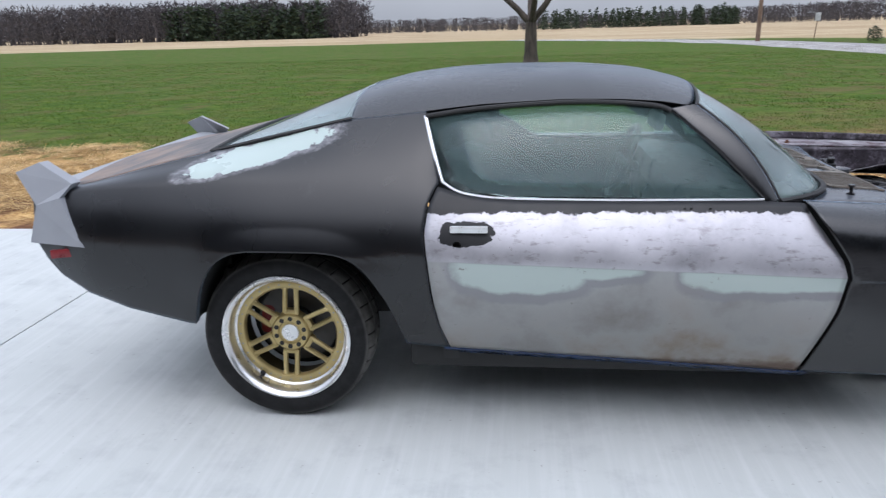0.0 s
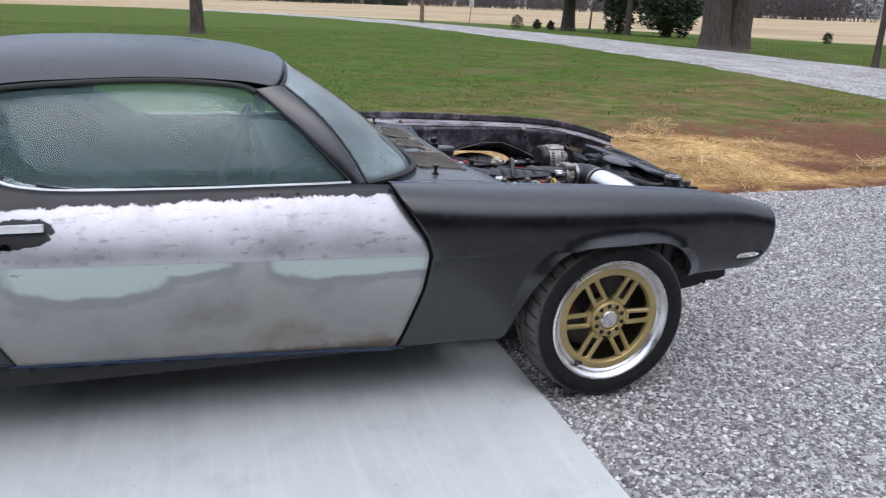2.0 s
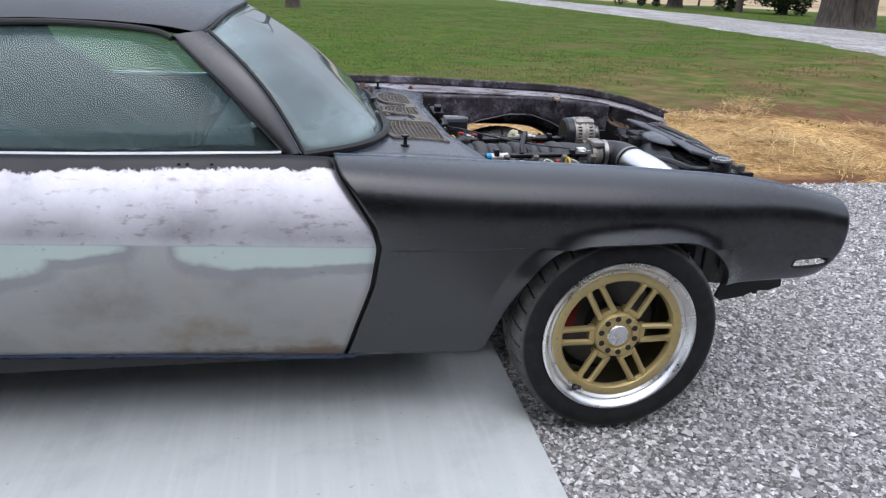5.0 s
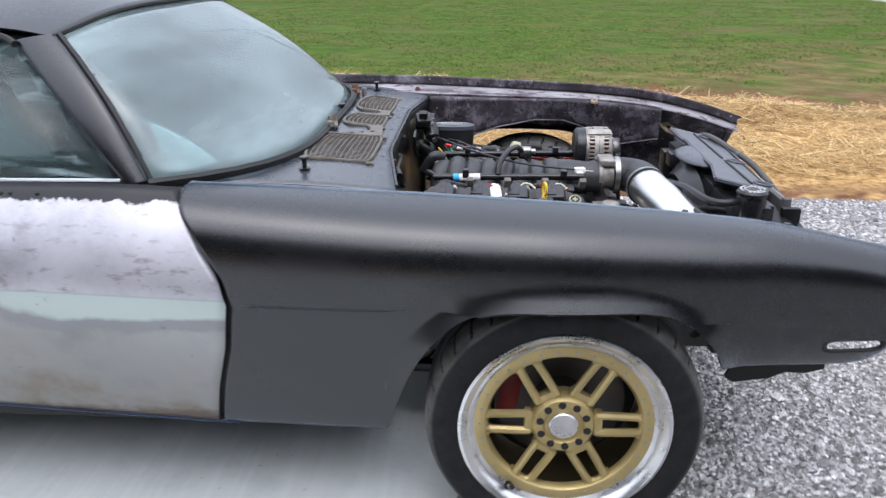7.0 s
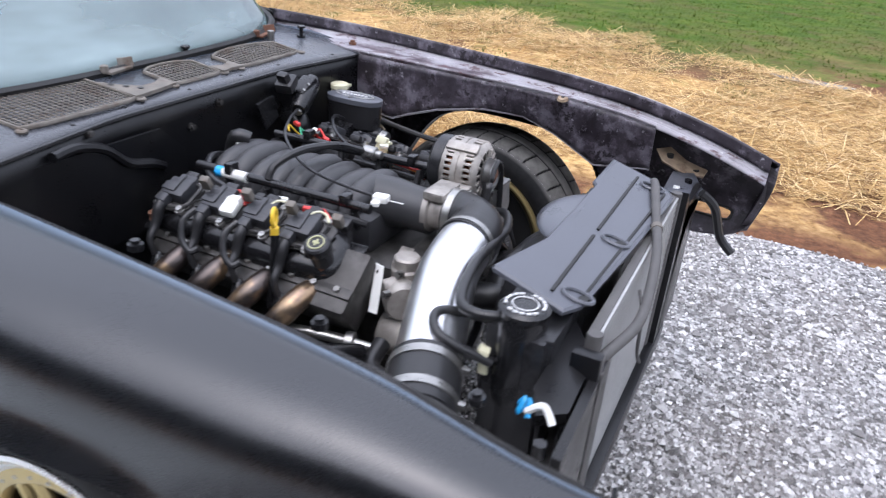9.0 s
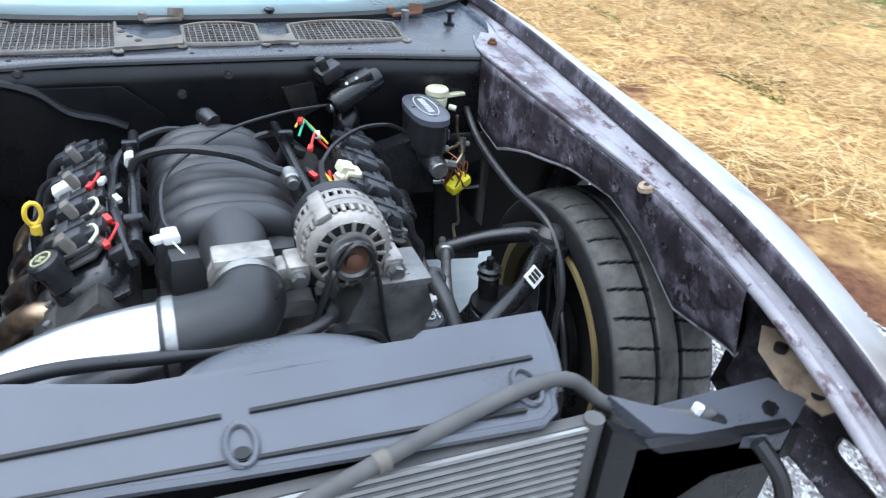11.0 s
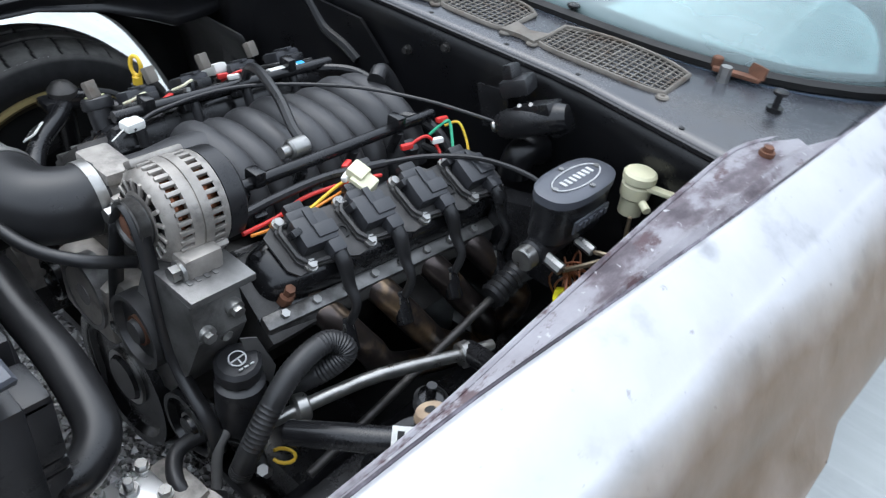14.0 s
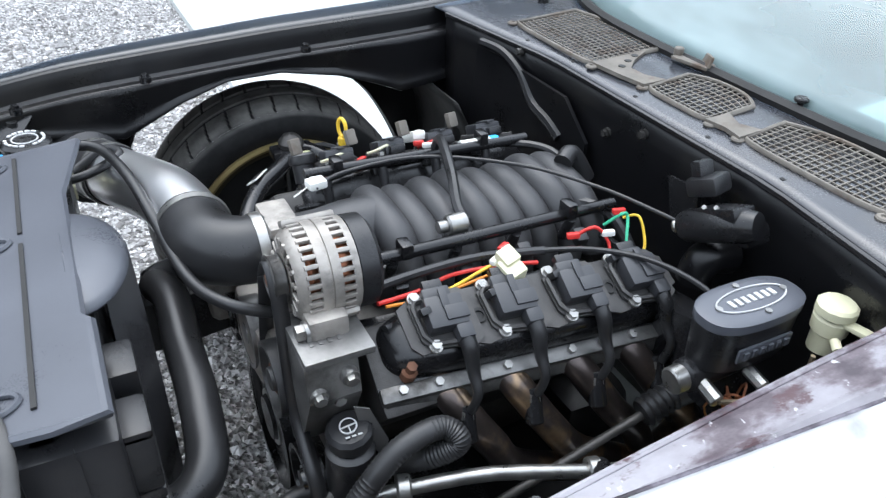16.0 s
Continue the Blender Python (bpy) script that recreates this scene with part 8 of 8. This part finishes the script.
# condenser and core support in front of the radiator
cond = part("condenser", Mesh().box((3.388, -0.045, 0.52), (0.018, 0.71, 0.42), bevel=0.004), M_HOSEGREY, car, "grey finned condenser")
for k in range(30):
    part("fin", Mesh().box((3.399, -0.045, 0.318 + 0.0140 * k), (0.005, 0.68, 0.006)), M_FIN, cond)
for y in (-0.400, 0.305):
    part("condenser_tank", Mesh().cyl((3.394, y, 0.30), (3.394, y, 0.735), 0.013, 10), M_HOSEGREY, cond)
support = part("core_support", Mesh().box((3.40, 0.0, 0.29), (0.05, 0.9, 0.05), bevel=0.01).box((3.395, -0.435, 0.50), (0.05, 0.025, 0.44), bevel=0.006).slab([(3.398, y, z) for y, z in ((0.315, 0.735), (0.345, 0.715), (0.40, 0.672), (0.50, 0.655), (0.64, 0.652), (0.64, 0.595), (0.50, 0.60), (0.43, 0.56), (0.395, 0.46), (0.385, 0.30), (0.315, 0.30))], (0.022, 0, 0)), M_BAY, car, "black radiator core support")
for side in (-1, 1):
    reach = [(3.335, 0.60, 0.648), (3.335, 0.65, 0.668), (3.39, 0.67, 0.668), (3.43, 0.60, 0.65)] if side > 0 else [(3.335, 0.50, 0.672), (3.36, 0.56, 0.67), (3.40, 0.53, 0.67)]
    part("support_wing", Mesh().slab([(x, side * y, z) for x, y, z in [(3.35, 0.355, 0.72), (3.34, 0.41, 0.668)] + reach + [(3.40, 0.40, 0.69)]], (0, 0, -0.02)), M_GREYPANEL if side > 0 else M_BAY, support)
    part("support_side", Mesh().slab([(3.405, side * 0.36, 0.69), (3.405, side * 0.62, 0.66), (3.405, side * 0.60, 0.30), (3.405, side * 0.40, 0.28), (3.405, side * 0.36, 0.34)], (0.015, 0, 0)), M_BAY, support)
    part("fender_bracket", Mesh().slab([(3.275, side * 0.672, 0.715), (3.31, side * 0.70, 0.72), (3.36, side * 0.70, 0.69), (3.42, side * 0.71, 0.672), (3.415, side * 0.675, 0.662), (3.36, side * 0.655, 0.668), (3.30, side * 0.652, 0.69)], (0, side * 0.004, -0.006)), M_TAN if side > 0 else M_BLACK_METAL, support, "rust-stained tan bracket" if side > 0 else "")
    for hx, hy, hz in ((3.315, 0.678, 0.704), (3.39, 0.69, 0.671)):
        part("bracket_hole", Mesh().cyl((hx, side * hy, hz - 0.008), (hx, side * hy, hz + 0.002), 0.010, 14), M_DULL_BLACK, support)
    for by in (0.42, 0.52, 0.61):
        part("support_bolt", Mesh().cyl((3.385, side * by, 0.645), (3.385, side * by, 0.668), 0.011, 6), M_BLACK_METAL, support)
loom = part("wiring_loom", Mesh().tube([(3.372, 0.52, 0.662), (3.368, 0.465, 0.671), (3.356, 0.405, 0.686), (3.345, 0.352, 0.705), (3.338, 0.300, 0.748), (3.352, 0.23, 0.764), (3.382, 0.10, 0.755), (3.414, -0.03, 0.738), (3.430, -0.13, 0.715), (3.437, -0.25, 0.69), (3.415, -0.37, 0.69), (3.385, -0.45, 0.67), (3.37, -0.50, 0.62)], 0.0095, 12, smooth=20, ridge=0.06), M_HOSEGREY, car, "dusty grey corrugated wiring loom")
part("loom_tie", Mesh().tube([(3.400, 0.03, 0.746), (3.396, 0.045, 0.748)], 0.0125, 12), M_GRILLE, loom)
part("loom_tie", Mesh().cyl((3.37, 0.488, 0.658), (3.37, 0.494, 0.684), 0.008, 8), M_WHITE, loom)
part("hanging_cable", Mesh().tube([(3.43, 0.55, 0.66), (3.47, 0.57, 0.62), (3.50, 0.58, 0.54), (3.54, 0.58, 0.50)], 0.012, 8, smooth=6), M_RUBBER, car)
part("hanging_wire", Mesh().tube([(3.42, -0.20, 0.725), (3.435, -0.21, 0.68), (3.44, -0.20, 0.60), (3.445, -0.17, 0.56)], 0.0035, 6, smooth=6), M_HOSEGREY, car)
part("blue_wire_tail", Mesh().tube([(3.33, -0.545, 0.67), (3.34, -0.555, 0.69), (3.335, -0.565, 0.67), (3.345, -0.55, 0.685), (3.35, -0.565, 0.665)], 0.0045, 6, smooth=6), M_BLUE, car, "blue wire tail")
part("white_wire_tail", Mesh().tube([(3.345, -0.56, 0.672), (3.37, -0.56, 0.69), (3.39, -0.575, 0.675)], 0.006, 6, smooth=6), M_WHITE, car)


# ---------------------------------------------------------------- loose stones, straw and grass
def scatter_mesh(name, verts, faces, material, label, category, parent=None):
    me = bpy.data.meshes.new(name)
    me.from_pydata(verts, [], faces)
    me.materials.append(material)
    ob = new(name, me)
    return tagged(ob, label, category, kind="stuff")


def stones():
    rs = np.random.RandomState(3)
    n = 120000
    x = 2.5 + 5.0 * rs.rand(n) ** 1.25
    y = rs.uniform(-4.2, 2.06, n)
    size = rs.lognormal(math.log(0.0068), 0.36, n)
    z = np.array([gravel_height(a, b) for a, b in zip(x, y)])
    shape = np.array([(1, 0, 0), (0, 1, 0), (-1, 0, 0), (0, -1, 0), (0, 0, 1), (0, 0, -1)], float)
    jit = shape[None] * rs.uniform(0.65, 1.35, (n, 6, 1)) + rs.uniform(-0.22, 0.22, (n, 6, 3))
    jit[:, :, 2] *= 0.75
    ang = rs.uniform(0, 2 * math.pi, n)
    c, s = np.cos(ang)[:, None], np.sin(ang)[:, None]
    px = jit[:, :, 0] * c - jit[:, :, 1] * s
    py = jit[:, :, 0] * s + jit[:, :, 1] * c
    pts = np.stack([px, py, jit[:, :, 2]], 2) * size[:, None, None] + np.stack([x, y, z + size * 0.25], 1)[:, None]
    tri = np.array([(0, 1, 4), (1, 2, 4), (2, 3, 4), (3, 0, 4), (1, 0, 5), (2, 1, 5), (3, 2, 5), (0, 3, 5)])
    faces = (tri[None] + 6 * np.arange(n)[:, None, None]).reshape(-1, 3)
    scatter_mesh("gravel_stones", pts.reshape(-1, 3).tolist(), faces.tolist(), M_CHIPS, "loose grey crushed stones on the yard", "gravel")


stones()


def strips(name, x, y, length, wide, lift, tilt, material, label, category, seed, upright=False):
    """Thin straight blades, lying or standing."""
    rs = np.random.RandomState(seed)
    n = len(x)
    ang = rs.uniform(0, 2 * math.pi, n)
    z = np.array([land(a, b) for a, b in zip(x, y)]) + lift
    base = np.stack([x, y, z], 1)
    if upright:
        lean = rs.uniform(0.2, 1.6, n)
        d = np.stack([np.cos(ang) * lean, np.sin(ang) * lean, np.ones(n)], 1)
        d /= np.linalg.norm(d, axis=1)[:, None]
    else:
        up = rs.normal(0.0, tilt, n)
        d = np.stack([np.cos(ang), np.sin(ang), up], 1)
    side = np.stack([-np.sin(ang), np.cos(ang), np.zeros(n)], 1)
    a = base - side * wide[:, None] / 2
    b = base + side * wide[:, None] / 2
    tip = base + d * length[:, None]
    if upright:
        pts = np.stack([a, b, tip], 1).reshape(-1, 3)
        faces = np.arange(3 * n).reshape(-1, 3)
    else:
        pts = np.stack([a, b, tip + side * wide[:, None] / 2, tip - side * wide[:, None] / 2], 1).reshape(-1, 3)
        faces = np.arange(4 * n).reshape(-1, 4)
    scatter_mesh(name, pts.tolist(), faces.tolist(), material, label, category)


def straw_and_grass():
    rs = np.random.RandomState(11)
    n = 150000
    x = rs.uniform(-7.0, 9.5, n)
    y = 2.1 + rs.rand(n) * 5.0
    heap = np.array([noise.noise((a * 0.9, b * 1.1, 3.0)) for a, b in zip(x, y)])
    fray = np.array([noise.noise((a * 2.3, b * 2.3, 7.0)) for a, b in zip(x, y)])
    reach = y + 0.24 * np.maximum(0.0, x - 1.0)
    thin = 0.16 * np.maximum(0.0, reach - 5.2) + 0.5 * np.maximum(0.0, reach - 6.6) + 1.5 * np.maximum(0.0, 2.85 - y) + 0.45 * np.maximum(0.0, x - 6.6)
    keep = heap + 0.35 * fray + 0.35 * rs.rand(n) > -0.12 + thin
    x, y, heap = x[keep], y[keep], heap[keep]
    n = len(x)
    lift = np.abs(rs.normal(0.010, 0.012, n)) + 0.09 * np.maximum(0.0, heap) * rs.rand(n)
    strips("straw", x, y, rs.uniform(0.06, 0.24, n), rs.uniform(0.003, 0.0062, n), lift, 0.16, M_STRAW, "loose golden straw spread over bare soil", "straw", 5)
    n = 260000
    r = rs.rand(n)
    y = 3.4 + 36.0 * r ** 1.8
    x = rs.uniform(-1, 1, n) * (9 + y * 0.9) + 2.0 + y * 0.12
    keep = (np.abs(x - 17.0 - np.minimum(3.2, np.maximum(0.0, y - 3.0) * 0.22)) > 3.7) | (y > 46)
    bare = np.array([noise.noise((a * 0.55, b * 0.55, 0.0)) for a, b in zip(x, y)])
    tuft = np.array([noise.noise((a * 1.4, b * 1.4, 4.0)) for a, b in zip(x, y)])
    bald = np.maximum(0.0, 1.0 - np.abs(y - 7.2) / (2.2 + 0.9 * np.maximum(0.0, x - 3.0))) * np.clip((x + 2.0) / 6.0, 0.4, 1.0)
    keep &= (bare + 0.2 * np.clip((x - 4.0) / 5.0, 0, 1) * np.clip((26.0 - y) / 12.0, 0, 1) + 0.4 * bald * (tuft + 0.6) < 0.36) & ((y + 0.04 * np.maximum(0.0, x - 1.0) > 6.7 + 1.2 * tuft) | (tuft > np.where(x > 2.0, 0.42, 0.15)))
    x, y = x[keep], y[keep]
    n = len(x)
    grow = 1.0 + 0.022 * y
    strips("grass", x, y, rs.uniform(0.012, 0.036, n) * grow, rs.uniform(0.006, 0.012, n) * grow, 0.0, 0.0, M_BLADES, "short green lawn grass with dry tufts", "grass", 6, upright=True)


straw_and_grass()


def puddle():
    m = Mesh()
    ring = [(3.72 + (0.34 + 0.07 * math.sin(3 * a)) * math.cos(a), 5.95 + (0.17 + 0.04 * math.cos(2 * a)) * math.sin(a), 0) for a in [k * math.pi / 14 for k in range(28)]]
    m.add([(x, y, land(x, y) + 0.02) for x, y, _ in ring], [tuple(range(28))])
    a = Mat("still_water", (0.06, 0.045, 0.035), 0.03)
    alone("puddle", m, a.m, "shallow muddy puddle reflecting the grey sky", "puddle", "structure")


puddle()


# ---------------------------------------------------------------- trees
def limb(m, p, d, length, r, depth, rng, spread, lift):
    pts, rad = [Vector(p)], [r]
    steps = 4
    here, way = Vector(p), Vector(d).normalized()
    for k in range(steps):
        way = (way + Vector((rng.uniform(-1, 1), rng.uniform(-1, 1), rng.uniform(-0.3, 0.8) * lift)) * 0.16).normalized()
        here = here + way * length / steps
        pts.append(here.copy())
        rad.append(r * (1 - 0.42 * (k + 1) / steps))
    m.tube(pts, rad, 9 if r > 0.08 else (6 if r > 0.02 else 4), caps=False)
    if depth <= 0:
        return
    for k in range(rng.choice((2, 3, 3)) if depth > 1 else 3):
        i = steps if k == 0 else rng.randint(2, steps)
        out = Vector((rng.uniform(-1, 1), rng.uniform(-1, 1), rng.uniform(-0.1, 0.9))).normalized()
        limb(m, pts[i], way + out * spread, length * rng.uniform(0.62, 0.82), rad[i] * rng.uniform(0.55, 0.75), depth - 1, rng, spread, lift)


def bare_tree(name, base, trunks, height, r, depth, seed, label, spread=0.75, reach=1.0):
    rng = random.Random(seed)
    z = land(*base)
    tree = thing(name, (base[0], base[1], z), label, "tree", group="bare trees on the lawn")
    for dx, lean in trunks:
        m = Mesh()
        foot = Vector((base[0] + dx, base[1], z - 0.05))
        top = foot + Vector((lean * height, 0.02 * height, height))
        m.tube([foot, foot.lerp(top, 0.06), foot.lerp(top, 0.3), foot.lerp(top, 0.7), top], [r * 1.7, r * 1.14, r * 0.95, r * 0.86, r * 0.78], 14, smooth=3)
        part("trunk", m, M_BARK, tree)
        crown = Mesh()
        for k in range(4):
            a = k * 1.57 + rng.uniform(-0.4, 0.4)
            limb(crown, top - Vector((0, 0, 0.12 * k * r)), (math.cos(a) * 0.75, math.sin(a) * 0.75, 0.9), height * reach, r * 0.5, depth, rng, spread, 1.0)
        part("bare_branches", crown, M_BARK, tree)
    return tree


bare_tree("tree", (1.2, 30.5), ((0.0, 0.0),), 1.75, 0.30, 6, 21, "bare leafless lawn tree with a forked trunk", reach=2.1)
bare_tree("tree", (25.0, 27.6), ((-0.55, -0.03), (0.55, 0.05)), 3.2, 0.70, 4, 33, "large bare twin-trunked tree with ridged grey bark")
bare_tree("tree", (28.7, 51.5), ((0.0, 0.01),), 3.6, 0.52, 3, 8, "tall bare tree trunk beside the driveway")
bare_tree("tree", (29.8, 44.5), ((0.0, 0.0),), 3.0, 0.22, 3, 12, "slim bare tree by the evergreen")
bare_tree("tree", (24.0, 17.9), ((0.0, 0.0),), 3.4, 0.115, 3, 17, "slim straight bare tree across the driveway")
bare_tree("tree", (33.0, 56.0), ((0.0, 0.05),), 1.5, 0.09, 3, 14, "small bare sapling at the field's edge")


def clumps(m, centre, size, n, leaf, rng, tall=False):
    for _ in range(n):
        while True:
            p = Vector((rng.uniform(-1, 1), rng.uniform(-1, 1), rng.uniform(-1, 1)))
            if 0.35 < p.length < 1 + 0.25 * noise.noise(p * 2.3 + Vector(centre)):
                break
        if tall:
            f = 1 - 0.5 * (p.z + 1) / 2
            p.x, p.y = p.x * f, p.y * f
        c = Vector(centre) + Vector((p.x * size[0], p.y * size[1], p.z * size[2]))
        a, b = Vector((rng.gauss(0, 1), rng.gauss(0, 1), rng.gauss(0, 0.6))) * leaf, Vector((rng.gauss(0, 1), rng.gauss(0, 1), rng.gauss(0, 0.6))) * leaf
        m.add([c - a * 0.5, c + a * 0.5, c + b], [(0, 1, 2)])


def evergreen(name, base, size, n, leaf, seed, label, category="bush", trunk=0.0, raised=0.0):
    rng = random.Random(seed)
    z = land(*base)
    ob = thing(name, (base[0], base[1], z), label, category, group="shrubs along the verge" if category == "shrub" else "")
    if trunk:
        part("trunk", Mesh().tube([(base[0], base[1], z - 0.05), (base[0], base[1], z + raised + size[2])], [trunk, trunk * 0.6], 10), M_BARK, ob)
    m = Mesh()
    clumps(m, (base[0], base[1], z + raised + size[2] * 0.96), size, n, leaf, rng, True)
    part("foliage", m, M_PINE, ob)


evergreen("evergreen", (32.3, 43.3), (2.7, 2.2, 3.0), 11000, 0.17, 3, "dense dark evergreen beside the driveway", "evergreen", 0.25)
evergreen("evergreen", (30.3, 46.5), (1.5, 1.4, 3.2), 6000, 0.16, 9, "narrow dark evergreen in the shade of the cedar", "evergreen", 0.2)
evergreen("cedar", (28.9, 50.2), (5.2, 3.0, 2.2), 6000, 0.22, 5, "dark cedar boughs hanging high over the verge", "evergreen", 0.0, 2.4)
for k, (x, y, s) in enumerate(((24.4, 51.5, 0.62), (26.2, 51.8, 0.42), (27.2, 51.5, 0.40), (31.2, 49.5, 0.5), (43.0, 40.0, 0.45))):
    evergreen("shrub", (x, y), (s, s, s * 0.9), 700, 0.07, 40 + k, "small clipped evergreen shrub on the verge", "shrub")


def pole():
    x, y = 18.7, 58.0
    z = land(x, y)
    ob = thing("utility_pole", (x, y, z), "weathered brown wooden utility pole", "pole")
    part("post", Mesh().tube([(x, y, z - 0.1), (x + 0.05, y, z + 9.0)], [0.17, 0.12], 12), M_POLEWOOD, ob)
    part("crossarm", Mesh().box((x + 0.05, y, z + 8.3), (2.2, 0.1, 0.12), bevel=0.01), M_POLEWOOD, ob)
    x, y = 23.6, 60.0
    z = land(x, y)
    sign = thing("road_sign", (x, y, z), "pale road sign seen edge-on from behind on a thin post", "sign")
    part("post", Mesh().box((x, y, z + 1.0), (0.06, 0.06, 2.1), (0, 4, 0)), M_POLEWOOD, sign)
    part("plate", Mesh().box((x + 0.06, y - 0.04, z + 1.75), (0.42, 0.02, 0.6), bevel=0.01), M_LETTER, sign)


pole()


def far_and_unseen_woods():
    rng = random.Random(5)
    bare, pine = Mesh(), Mesh()

    def bare_one(x, y, h):
        z = land(x, y) - 0.3
        w = 0.10 + 0.008 * h
        bare.add([(x - w, y, z), (x + w, y, z), (x, y, z + h * 0.8)], [(0, 1, 2)])
        for _ in range(85):
            t = rng.uniform(0.12, 1.0)
            a = rng.uniform(0, 2 * math.pi)
            q = h * (0.30 - 0.22 * abs(t - 0.55))
            r = rng.uniform(0.1, 1.0) * q
            c = Vector((x + r * math.cos(a), y + r * math.sin(a), z + h * t))
            d = Vector((math.cos(a) * rng.uniform(0.2, 0.9), math.sin(a) * 0.4, rng.uniform(0.3, 1.0))) * h * 0.12
            s = Vector((rng.uniform(-1, 1), 0, rng.uniform(-0.6, 0.6))) * (0.14 + 0.012 * h)
            bare.add([c - s, c + s, c + d], [(0, 1, 2)])

    def pine_one(x, y, h):
        z = land(x, y) - 0.3
        for _ in range(80):
            t = rng.uniform(0.05, 1.0)
            r = h * 0.24 * (1.05 - t) * rng.uniform(0.4, 1.0) + 0.1
            a = rng.uniform(0, 2 * math.pi)
            c = Vector((x + r * math.cos(a), y + r * math.sin(a), z + h * t))
            u, v = Vector((rng.gauss(0, 1), rng.gauss(0, 1), rng.gauss(0, 0.5))) * h * 0.045, Vector((rng.gauss(0, 1), rng.gauss(0, 1), rng.gauss(0, 0.7))) * h * 0.06
            pine.add([c - u, c + u, c + v], [(0, 1, 2)])
    for _ in range(1500):
        x = rng.uniform(-300, -54)
        bare_one(x, 232 + rng.uniform(0, 40), rng.uniform(8.5, 12.5))
    for _ in range(190):
        pine_one(rng.uniform(-112, -62), 228 + rng.uniform(0, 20), rng.uniform(8.5, 11.5))
    for _ in range(1500):
        x = rng.uniform(-90, 420)
        bare_one(x, 330 + rng.uniform(0, 60) + 0.12 * max(0, x), rng.uniform(4.4, 6.4) + max(0.0, (x - 60) * 0.03))
    for _ in range(150):
        pine_one(rng.uniform(8, 90), 322 + rng.uniform(0, 14), rng.uniform(6.0, 8.5))
    for a in range(900):
        ang = rng.uniform(radians(100), radians(395))
        r = rng.uniform(330, 400)
        bare_one(r * math.cos(ang), -abs(r * math.sin(ang)) - 20, rng.uniform(9, 14))
    # Unseen nearer trees behind the view, added to darken the car side's reflections.
    for _ in range(500):
        bare_one(rng.uniform(-80, 90), -rng.uniform(38, 60), rng.uniform(17, 25))
    for _ in range(620):
        pine_one(rng.uniform(-80, 90), -rng.uniform(36, 56), rng.uniform(17, 27))
    scatter_mesh("far_and_unseen_woods", bare.v, bare.f, M_TWIGS, "distant bare brown winter woods along the field, with unseen nearer trees added to darken reflections", "woods")
    scatter_mesh("far_and_unseen_pines", pine.v, pine.f, M_PINE, "dark distant pines in the woods, with unseen nearer ones added to darken reflections", "woods")


far_and_unseen_woods()
